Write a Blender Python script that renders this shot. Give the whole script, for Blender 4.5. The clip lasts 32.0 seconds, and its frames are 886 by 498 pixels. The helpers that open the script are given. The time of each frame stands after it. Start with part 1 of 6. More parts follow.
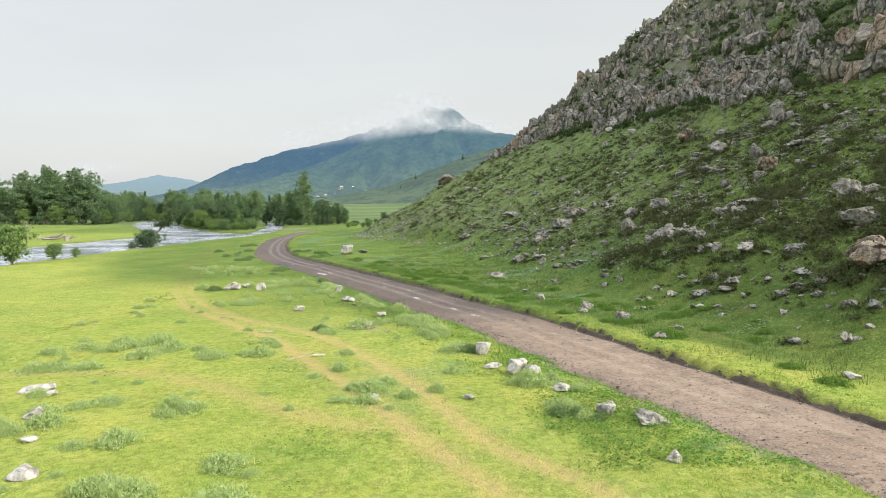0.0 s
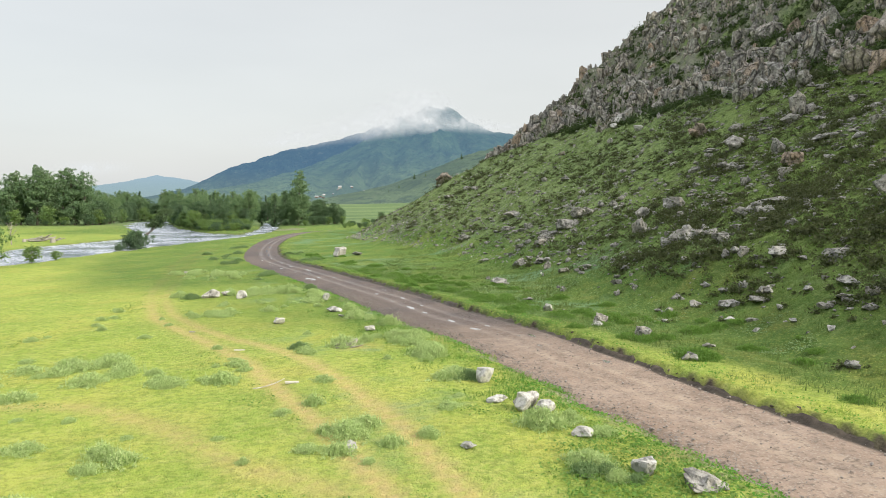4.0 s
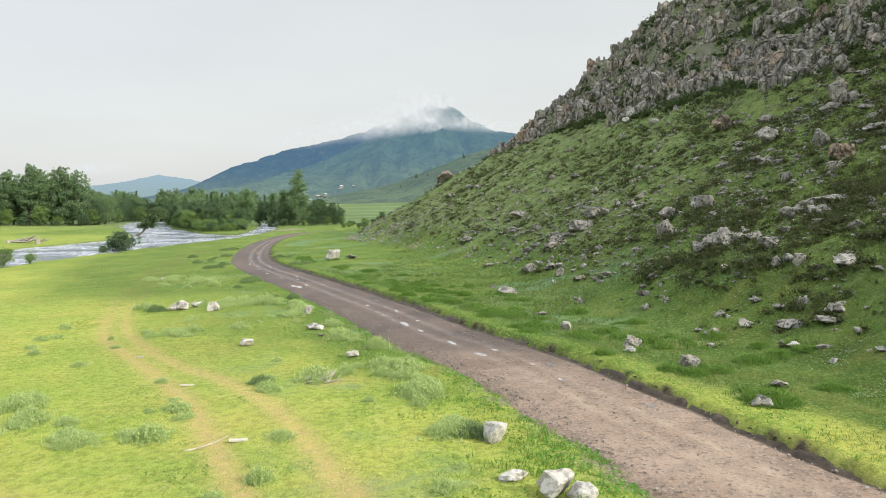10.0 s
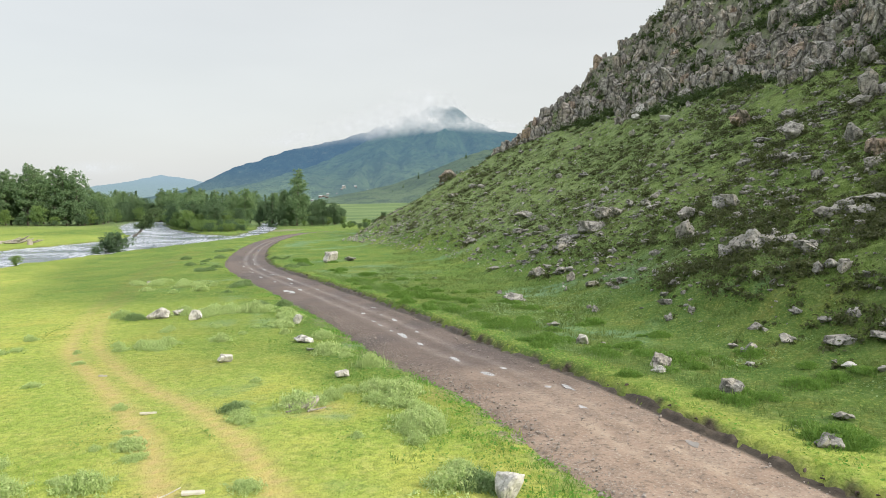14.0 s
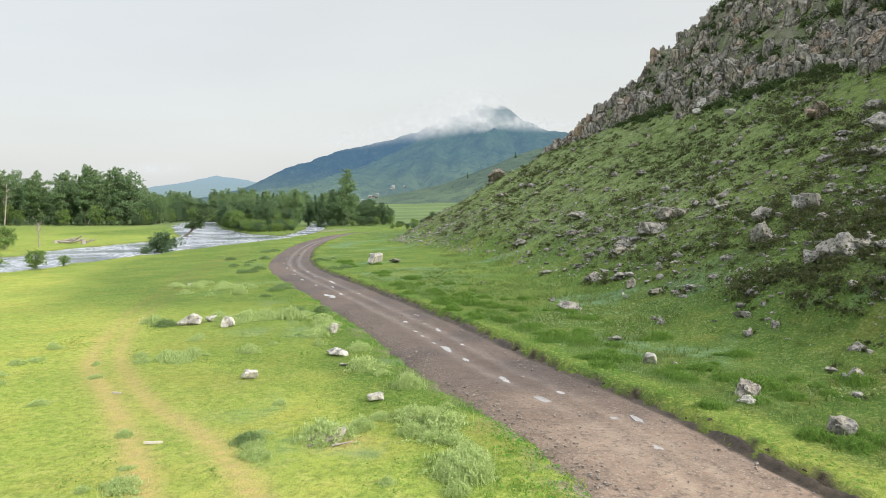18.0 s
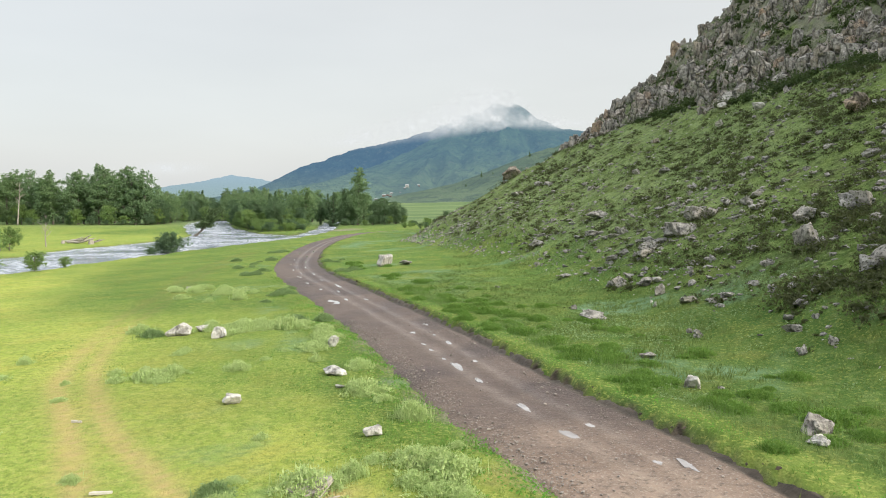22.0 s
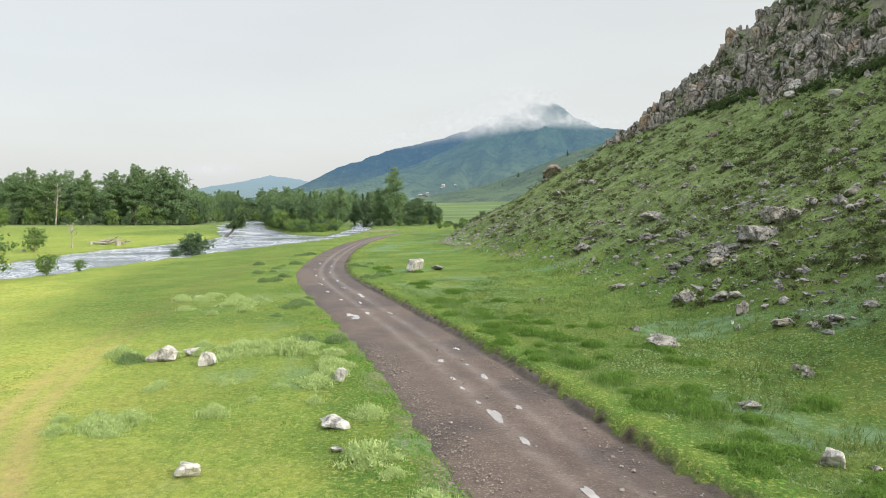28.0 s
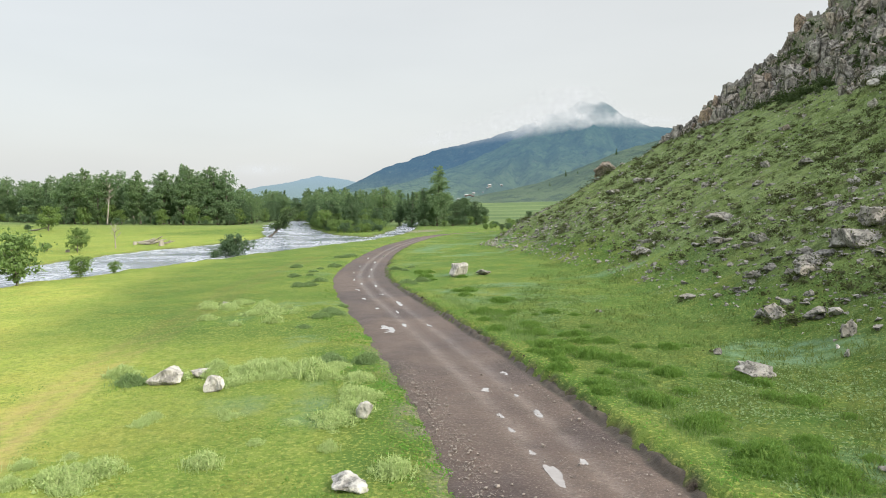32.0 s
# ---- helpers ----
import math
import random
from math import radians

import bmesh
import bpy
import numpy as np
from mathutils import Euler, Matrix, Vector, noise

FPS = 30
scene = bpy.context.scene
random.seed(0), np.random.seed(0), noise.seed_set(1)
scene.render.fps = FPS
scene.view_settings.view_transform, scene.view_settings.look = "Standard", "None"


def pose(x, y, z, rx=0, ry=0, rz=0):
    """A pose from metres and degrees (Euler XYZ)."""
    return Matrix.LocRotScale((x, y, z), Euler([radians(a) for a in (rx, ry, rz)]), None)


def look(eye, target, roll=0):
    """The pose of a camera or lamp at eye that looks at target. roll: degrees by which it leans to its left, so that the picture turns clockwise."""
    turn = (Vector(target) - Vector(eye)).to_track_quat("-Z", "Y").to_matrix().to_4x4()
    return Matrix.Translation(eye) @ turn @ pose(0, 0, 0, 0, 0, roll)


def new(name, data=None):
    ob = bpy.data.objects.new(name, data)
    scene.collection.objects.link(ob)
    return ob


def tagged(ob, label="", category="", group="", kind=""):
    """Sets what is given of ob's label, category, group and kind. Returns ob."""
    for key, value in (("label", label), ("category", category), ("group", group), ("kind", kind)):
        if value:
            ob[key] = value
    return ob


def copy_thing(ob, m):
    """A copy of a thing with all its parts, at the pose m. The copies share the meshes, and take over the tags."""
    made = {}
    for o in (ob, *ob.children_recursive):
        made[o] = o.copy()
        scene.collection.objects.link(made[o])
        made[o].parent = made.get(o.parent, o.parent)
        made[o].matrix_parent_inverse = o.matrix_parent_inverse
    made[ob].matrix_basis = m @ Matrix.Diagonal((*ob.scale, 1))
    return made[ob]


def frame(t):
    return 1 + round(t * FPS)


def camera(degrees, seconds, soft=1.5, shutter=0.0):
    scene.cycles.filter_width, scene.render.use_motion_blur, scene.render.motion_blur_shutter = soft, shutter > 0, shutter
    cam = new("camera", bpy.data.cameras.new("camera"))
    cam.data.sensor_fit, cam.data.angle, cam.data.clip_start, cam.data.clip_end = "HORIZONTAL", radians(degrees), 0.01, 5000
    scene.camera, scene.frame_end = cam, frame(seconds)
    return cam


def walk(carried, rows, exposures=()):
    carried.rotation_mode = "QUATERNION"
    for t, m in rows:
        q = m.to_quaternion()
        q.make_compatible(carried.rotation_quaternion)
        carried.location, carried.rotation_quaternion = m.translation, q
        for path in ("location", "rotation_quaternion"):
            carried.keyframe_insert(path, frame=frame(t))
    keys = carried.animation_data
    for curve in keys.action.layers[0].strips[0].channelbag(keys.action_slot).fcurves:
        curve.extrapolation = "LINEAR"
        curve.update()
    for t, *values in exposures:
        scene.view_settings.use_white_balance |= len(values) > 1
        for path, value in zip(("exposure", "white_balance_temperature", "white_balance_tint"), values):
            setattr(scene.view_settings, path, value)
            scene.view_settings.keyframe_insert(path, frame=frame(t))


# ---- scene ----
cam = camera(64.4, 32.0, soft=0.95)
PATH = [
    (0, (-0.600, 0.330, 7.002), (1.06, 100.13, 0.85), 0.17),
    (0.5, (-0.577, 0.929, 7.004), (1.10, 100.73, 0.87), 0.18),
    (1, (-0.549, 1.549, 7.006), (1.14, 101.35, 0.86), 0.17),
    (1.5, (-0.518, 2.181, 7.008), (1.19, 101.98, 0.83), 0.15),
    (2, (-0.485, 2.821, 7.011), (1.26, 102.61, 0.84), 0.14),
    (2.5, (-0.449, 3.467, 7.015), (1.35, 103.26, 0.82), 0.08),
    (3, (-0.410, 4.111, 7.021), (1.40, 103.90, 0.80), 0.05),
    (3.5, (-0.371, 4.750, 7.029), (1.44, 104.54, 0.83), 0.05),
    (5.5, (-0.232, 7.211, 7.068), (1.54, 107.00, 0.86), 0.01),
    (6, (-0.199, 7.805, 7.069), (1.56, 107.60, 0.88), 0.01),
    (6.5, (-0.165, 8.394, 7.065), (1.55, 108.19, 0.85), -0.02),
    (7, (-0.133, 8.984, 7.056), (1.55, 108.78, 0.83), -0.02),
    (7.5, (-0.106, 9.579, 7.046), (1.54, 109.37, 0.84), 0.01),
    (8, (-0.083, 10.173, 7.039), (1.52, 109.97, 0.86), 0.03),
    (8.5, (-0.064, 10.763, 7.037), (1.51, 110.56, 0.84), 0.04),
    (9, (-0.048, 11.344, 7.038), (1.50, 111.14, 0.84), 0.03),
    (9.5, (-0.034, 11.916, 7.041), (1.49, 111.71, 0.81), 0.01),
    (10, (-0.021, 12.477, 7.041), (1.48, 112.27, 0.76), 0.01),
    (10.5, (-0.010, 13.024, 7.037), (1.47, 112.81, 0.72), 0.02),
    (11, (-0.001, 13.556, 7.032), (1.46, 113.35, 0.71), 0.04),
    (11.5, (0.007, 14.071, 7.027), (1.44, 113.86, 0.72), 0.04),
    (12, (0.016, 14.573, 7.023), (1.46, 114.36, 0.72), 0.03),
    (12.5, (0.026, 15.063, 7.019), (1.45, 114.85, 0.70), 0.03),
    (13, (0.035, 15.545, 7.013), (1.44, 115.34, 0.72), 0.04),
    (13.5, (0.043, 16.023, 7.008), (1.39, 115.82, 0.75), 0.04),
    (14, (0.049, 16.499, 7.004), (1.22, 116.30, 0.76), 0.03),
    (14.5, (0.054, 16.972, 7.003), (0.84, 116.77, 0.77), 0.04),
    (16.5, (0.078, 18.810, 7.001), (-3.15, 118.56, 0.80), 0.05),
    (17, (0.094, 19.280, 7.003), (-4.32, 118.99, 0.79), 0.04),
    (17.5, (0.109, 19.752, 7.008), (-5.18, 119.42, 0.79), 0.03),
    (18, (0.120, 20.223, 7.015), (-5.65, 119.86, 0.76), 0.02),
    (18.5, (0.124, 20.691, 7.023), (-6.09, 120.30, 0.75), 0.01),
    (19, (0.125, 21.158, 7.030), (-6.54, 120.74, 0.73), -0.02),
    (19.5, (0.124, 21.625, 7.036), (-6.94, 121.18, 0.72), -0.03),
    (20, (0.120, 22.097, 7.042), (-7.13, 121.63, 0.72), -0.05),
    (20.5, (0.110, 22.583, 7.046), (-7.29, 122.11, 0.71), -0.07),
    (21, (0.093, 23.090, 7.050), (-7.44, 122.60, 0.69), -0.07),
    (21.5, (0.069, 23.622, 7.053), (-7.56, 123.13, 0.65), -0.06),
    (22, (0.041, 24.175, 7.054), (-7.69, 123.67, 0.64), -0.05),
    (22.5, (0.012, 24.743, 7.053), (-7.96, 124.22, 0.64), -0.05),
    (23, (-0.016, 25.323, 7.051), (-8.29, 124.77, 0.64), -0.06),
    (23.5, (-0.047, 25.914, 7.048), (-8.73, 125.33, 0.64), -0.07),
    (24, (-0.080, 26.516, 7.045), (-9.31, 125.88, 0.62), -0.06),
    (24.5, (-0.117, 27.128, 7.044), (-9.88, 126.44, 0.63), -0.05),
    (25, (-0.156, 27.746, 7.044), (-10.41, 127.01, 0.63), -0.05),
    (25.5, (-0.198, 28.368, 7.045), (-10.87, 127.59, 0.62), -0.08),
    (27.5, (-0.395, 30.912, 7.052), (-12.80, 129.93, 0.60), -0.10),
    (28, (-0.459, 31.553, 7.052), (-13.33, 130.51, 0.64), -0.09),
    (28.5, (-0.527, 32.196, 7.052), (-14.15, 131.06, 0.64), -0.09),
    (29, (-0.600, 32.843, 7.051), (-15.37, 131.54, 0.65), -0.09),
    (29.5, (-0.677, 33.491, 7.051), (-16.66, 132.00, 0.65), -0.09),
    (30, (-0.760, 34.137, 7.053), (-17.76, 132.47, 0.65), -0.10),
    (30.5, (-0.847, 34.781, 7.054), (-18.51, 133.00, 0.64), -0.08),
    (31, (-0.937, 35.425, 7.055), (-19.14, 133.55, 0.63), -0.10),
    (31.5, (-1.026, 36.073, 7.053), (-19.77, 134.09, 0.63), -0.11),
    (32, (-1.113, 36.729, 7.049), (-20.43, 134.64, 0.64), -0.11),
]
walk(cam, [(t, look(eye, target, roll)) for t, eye, target, roll in PATH])

# ---- sky and sun ----
world = bpy.data.worlds.new("sky")
scene.world = world
world.use_nodes = True
wn, wl = world.node_tree.nodes, world.node_tree.links
wn.clear()
SUN_ELEV, SUN_AZ = 30.0, 118.0        # degrees; azimuth clockwise from +y
sky = wn.new("ShaderNodeTexSky")
sky.sky_type, sky.sun_disc = "NISHITA", False
sky.sun_elevation, sky.sun_rotation = radians(SUN_ELEV), radians(SUN_AZ)
sky.dust_density, sky.air_density = 4.0, 1.0
bg_sky = wn.new("ShaderNodeBackground")
bg_sky.inputs["Strength"].default_value = 0.05
wl.new(sky.outputs["Color"], bg_sky.inputs["Color"])
# the overcast: pale near the horizon, brighter overhead, with faint soft banks
tc = wn.new("ShaderNodeTexCoord")
sep = wn.new("ShaderNodeSeparateXYZ")
wl.new(tc.outputs["Generated"], sep.inputs[0])
ramp = wn.new("ShaderNodeValToRGB")
ramp.color_ramp.elements[0].position, ramp.color_ramp.elements[0].color = 0.0, (0.67, 0.69, 0.70, 1)
ramp.color_ramp.elements[1].position, ramp.color_ramp.elements[1].color = 1.0, (1.75, 1.75, 1.72, 1)
for pos, col in ((0.06, (0.655, 0.662, 0.655, 1)), (0.16, (0.645, 0.645, 0.615, 1)), (0.32, (0.645, 0.642, 0.61, 1)), (0.55, (1.2, 1.2, 1.17, 1))):
    e = ramp.color_ramp.elements.new(pos)
    e.color = col
wl.new(sep.outputs["Z"], ramp.inputs[0])
cn = wn.new("ShaderNodeTexNoise")
cn.inputs["Scale"].default_value, cn.inputs["Detail"].default_value = 2.2, 4.0
cmap = wn.new("ShaderNodeMapping")
cmap.inputs["Scale"].default_value = (1.0, 1.0, 4.0)
wl.new(tc.outputs["Generated"], cmap.inputs[0])
wl.new(cmap.outputs[0], cn.inputs["Vector"])
cr = wn.new("ShaderNodeMapRange")
cr.inputs["From Min"].default_value, cr.inputs["From Max"].default_value = 0.3, 0.7
cr.inputs["To Min"].default_value, cr.inputs["To Max"].default_value = 0.97, 1.05
wl.new(cn.outputs["Fac"], cr.inputs["Value"])
bg_cloud = wn.new("ShaderNodeBackground")
wl.new(ramp.outputs["Color"], bg_cloud.inputs["Color"])
wl.new(cr.outputs["Result"], bg_cloud.inputs["Strength"])
wadd, wout = wn.new("ShaderNodeAddShader"), wn.new("ShaderNodeOutputWorld")
wl.new(bg_sky.outputs[0], wadd.inputs[0])
wl.new(bg_cloud.outputs[0], wadd.inputs[1])
wl.new(wadd.outputs[0], wout.inputs["Surface"])

sun_data = bpy.data.lights.new("sun", "SUN")
sun_data.energy, sun_data.angle, sun_data.color = 4.4, radians(5.0), (1.0, 0.92, 0.76)
sun = new("sun", sun_data)
saz, sel = radians(SUN_AZ), radians(SUN_ELEV)
SUN_DIR = Vector((math.sin(saz) * math.cos(sel), math.cos(saz) * math.cos(sel), math.sin(sel)))
sun.matrix_world = look(SUN_DIR * 300, (0, 0, 0))


# ---- numeric noise ----
def lattice(i, j, s):
    n = (i.astype(np.int64) * 374761393 + j.astype(np.int64) * 668265263 + s * 974711) & 0xFFFFFFFF
    n = ((n ^ (n >> 13)) * 1274126177) & 0xFFFFFFFF
    return ((n ^ (n >> 16)) & 0xFFFF) / 65535.0


def vnoise(x, y, s=0):
    """Smooth value noise in -1..1."""
    x, y = np.asarray(x, float), np.asarray(y, float)
    i, j = np.floor(x), np.floor(y)
    u, v = x - i, y - j
    u, v = u * u * (3 - 2 * u), v * v * (3 - 2 * v)
    a = lattice(i, j, s) * (1 - u) + lattice(i + 1, j, s) * u
    b = lattice(i, j + 1, s) * (1 - u) + lattice(i + 1, j + 1, s) * u
    return (a * (1 - v) + b * v) * 2 - 1


def fbm(x, y, s=0, octaves=4):
    out, amp = 0.0, 1.0
    x, y = np.asarray(x, float), np.asarray(y, float)
    for k in range(octaves):
        out = out + amp * vnoise(x * 2 ** k, y * 2 ** k, s + 17 * k)
        amp *= 0.5
    return out / 1.9


def ramp01(x, a, b):
    t = np.clip((np.asarray(x, float) - a) / (b - a), 0, 1)
    return t * t * (3 - 2 * t)


def spline(points, step):
    """Catmull-Rom through plan points, resampled at about even steps."""
    p = np.array([points[0]] + list(points) + [points[-1]], float)
    out = []
    for a, b, c, d in zip(p[:-3], p[1:-2], p[2:-1], p[3:]):
        n = max(2, int(np.linalg.norm(c - b) / step))
        for k in range(n):
            t = k / n
            out.append(0.5 * (2 * b + (c - a) * t + (2 * a - 5 * b + 4 * c - d) * t * t + (3 * b - a - 3 * c + d) * t ** 3))
    out.append(p[-2])
    return np.array(out)


# ---- plan: road, river, foot of the hill ----
ROAD = spline([(20.6, -14), (16.95, 4.8), (13.95, 13.8), (10.8, 21.8), (8.15, 29.8), (6.1, 36.2), (3.75, 43.4), (0.25, 50.9), (-3.2, 60), (-7.8, 71), (-11.4, 79),
               (-16.9, 91), (-23.2, 106), (-27.8, 121), (-32.6, 143), (-36.0, 163), (-38.0, 182), (-39.3, 205), (-37.0, 222),
               (-29, 236), (-16, 246), (2, 254), (25, 262)], 0.5)
ROAD_N = np.gradient(ROAD, axis=0)
ROAD_N /= np.linalg.norm(ROAD_N, axis=1)[:, None]
ROAD_N = np.c_[ROAD_N[:, 1], -ROAD_N[:, 0]]          # points to the hill side
NEAR_SHORE = ([-200, 40, 90, 102, 119, 135, 152, 167, 192, 205, 222], [-115, -70, -63.5, -62, -60, -58.5, -57, -55.5, -52.2, -50.8, -53])
FAR_SHORE = ([-200, 40, 100, 122, 140, 155, 172, 190, 216, 295, 375, 700], [-145, -96, -81, -80, -82, -84.5, -83.5, -81, -86, -124, -152, -290])
ISLE_SHORE = ([219, 235, 281, 375, 700], [-57.5, -73.5, -99, -140, -275])
WATER_Z = -2.05


def foot(y):
    ys = [-400, -60, -15, 5, 22, 36, 45, 60, 75, 105, 140, 165, 185, 300]
    xs = [200, 90, 46, 27, 17.5, 15.5, 14.3, 10.4, 7.6, 0.4, -11.5, -21.5, -19, 60]
    return sum(np.interp(np.asarray(y, float) + d, ys, xs) for d in (-6, -3, 0, 3, 6)) / 5


def slope_profile(u):
    return np.interp(u, [-5, 0, 3, 6, 10, 20, 30, 36, 40, 46, 52, 66, 90, 150, 400], [0, 0.15, 1.0, 2.6, 5.0, 10.3, 15.8, 19.8, 22.3, 27.5, 33, 46, 63, 90, 130])


def hill_z(x, y):
    u = np.asarray(x, float) - foot(y)
    z = slope_profile(u)
    back = np.clip(np.asarray(y, float) - 165, 0, None)
    drop = back * 0.9 - 3.0 * (1 - np.exp(-back / 4.0))
    near = np.clip(22 - np.asarray(y, float), 0, None) * 0.1
    dip = 1.8 * ramp01(u, 42, 50) * ramp01(y, 92, 104) * ramp01(y, 140, 122)
    return np.maximum(z - dip - np.maximum(drop, 0) - near * ramp01(u, 0, 30), 0) * ramp01(u, -2, 2)


def cliff_w(x, y):
    """How craggy the hill is: 1 above the foot of the rocks."""
    u = np.asarray(x, float) - foot(y)
    edge = 38.5 - 4.5 * ramp01(y, 140, 163) + 3.0 * vnoise(np.asarray(y) / 9.0, 0.3, 5) + 5 * ramp01(y, 100, 70)
    return ramp01(u, edge - 1.5, edge + 2.0)


def in_river(x, y):
    """Signed metres: positive inside the water."""
    x, y = np.asarray(x, float), np.asarray(y, float)
    right = np.where(y < 220, np.interp(y, *NEAR_SHORE), np.interp(y, *ISLE_SHORE))
    main = np.minimum(np.minimum(right - x, x - np.interp(y, *FAR_SHORE)), 384 - y)
    mid = np.interp(y, [205, 225, 250, 275, 380], [-54, -54.5, -58, -62, -84])
    side = np.where((y > 208) & (y < 380), 3.4 - np.abs(x - mid), -50)
    return np.maximum(main, side) + 0.9 * vnoise(x / 5, y / 5, 31) + 0.4 * vnoise(x / 1.7, y / 1.7, 32)


def meadow_z(x, y):
    x, y = np.asarray(x, float), np.asarray(y, float)
    z = np.where(x > 0, 0.03 * np.minimum(x, 14), -1.9 * np.tanh(-x * 0.030 / 1.7))
    z = z + 0.12 * fbm(x / 9, y / 9, 3, 3)
    far = np.clip(np.hypot(x, y) - 480, 0, None)
    z = z + far * 0.020 * ramp01(x, -700, 100)
    return z


def road_lateral(x, y):
    """Signed metres from the road's middle (positive towards the hill) and the index of the nearest station."""
    x, y = np.atleast_1d(np.asarray(x, float)), np.atleast_1d(np.asarray(y, float))
    s, k = np.full(x.shape, 99.0), np.zeros(x.shape, int)
    for lo in range(0, len(x), 20000):
        d = (x[lo:lo + 20000, None] - ROAD[None, :, 0]) ** 2 + (y[lo:lo + 20000, None] - ROAD[None, :, 1]) ** 2
        n = d.argmin(1)
        k[lo:lo + 20000] = n
        side = (x[lo:lo + 20000] - ROAD[n, 0]) * ROAD_N[n, 0] + (y[lo:lo + 20000] - ROAD[n, 1]) * ROAD_N[n, 1]
        s[lo:lo + 20000] = np.sqrt(d.min(1)) * np.sign(side)
    return s, k


ROAD_Z = meadow_z(ROAD[:, 0], ROAD[:, 1]) - 0.22
ROAD_Z = np.convolve(np.pad(ROAD_Z, 12, mode="edge"), np.ones(25) / 25, mode="valid")
HALF = np.interp(ROAD[:, 1], [0, 22, 35, 48, 60, 110, 150], [2.25, 2.3, 2.5, 2.65, 2.75, 2.75, 2.5])

TRACK_A = spline([(8, 9), (3.4, 17.3), (1.0, 21), (-1.4, 27.8), (-2.9, 31.3), (-5.4, 36.7), (-8.7, 41.6), (-12.1, 45.4), (-15.6, 50.2), (-19.0, 56), (-23, 66), (-27.5, 82), (-35, 108), (-41, 140)], 0.6)
TRACK_B = spline([(5.5, 8), (1.4, 16.5), (-0.8, 21), (-3.3, 26.7), (-5.9, 31.8), (-8.5, 37.2), (-11.4, 42.0), (-14.9, 47.1), (-18.4, 52), (-21.4, 58.5), (-25.4, 69), (-29.6, 84), (-36.8, 108), (-42.8, 140)], 0.6)
TRACK_C = spline([(-2.5, 22.5), (-5.0, 24.2), (-7.2, 26.2), (-9.4, 28.5), (-12.5, 30.7), (-14.8, 31.4), (-20, 31.6), (-32, 30)], 0.6)


def near_line(x, y, line):
    out = np.full(len(x), 99.0)
    for lo in range(0, len(x), 20000):
        d = (x[lo:lo + 20000, None] - line[None, :, 0]) ** 2 + (y[lo:lo + 20000, None] - line[None, :, 1]) ** 2
        out[lo:lo + 20000] = np.sqrt(d.min(1))
    return out


def ground_z(x, y, fine=True):
    """Height of the ground sheet."""
    x, y = np.atleast_1d(np.asarray(x, float)), np.atleast_1d(np.asarray(y, float))
    hz = hill_z(x, y)
    up = ramp01(hz, 0.3, 3.0)
    cw = cliff_w(x, y) * ramp01(hz, 5, 9)
    z = meadow_z(x, y) + hz
    z = z + up * (0.45 * fbm(x / 5, y / 5, 9, 4) + 0.9 * fbm(x / 17, y / 17, 12, 3))
    z = z + up * 0.22 * fbm(x / 1.7, y / 1.7, 14, 3)
    z = z + cw * (1.6 * np.abs(fbm(x / 7, y / 7, 21, 4)) + 0.8 * fbm(x / 3, y / 3, 23, 3) - 0.5)
    ledge = (x - foot(y)) / 5.2 + 0.9 * fbm(x / 11, y / 11, 25, 3)
    ledge = ledge - np.floor(ledge)
    z = z + cw * 2.0 * (ramp01(ledge, 0.60, 0.92) - ledge)
    if fine:
        z = z + (1 - up) * 0.035 * fbm(x / 1.3, y / 1.3, 40, 3)
        s, k = road_lateral(x, y)
        hw = HALF[k] + 0.25 * vnoise(ROAD[k, 1] / 1.1, s * 0 + 1, 44) * (s < 0)
        rise = np.where(s > 0, ramp01(np.abs(s), hw + 0.10, hw + 0.38), ramp01(np.abs(s), hw - 0.1, hw + 1.3))
        cut = (ROAD_Z[k] - 0.16) * (1 - rise) + (z + 0.06 * (s > 0) * ramp01(s, hw + 2.6, hw + 0.5)) * rise
        z = np.where(np.abs(s) < hw + 3.0, cut, z)
        z = z - 0.05 * (np.exp(-(near_line(x, y, TRACK_A) / 0.3) ** 2) + np.exp(-(near_line(x, y, TRACK_B) / 0.3) ** 2))
    r = in_river(x, y)
    z = np.where(r > -3, np.minimum(z, z * (1 - ramp01(r, -1.2, 1.0)) + (WATER_Z - 0.7) * ramp01(r, -1.2, 1.0)), z)
    return z


def gz(x, y):
    return float(ground_z([x], [y])[0])


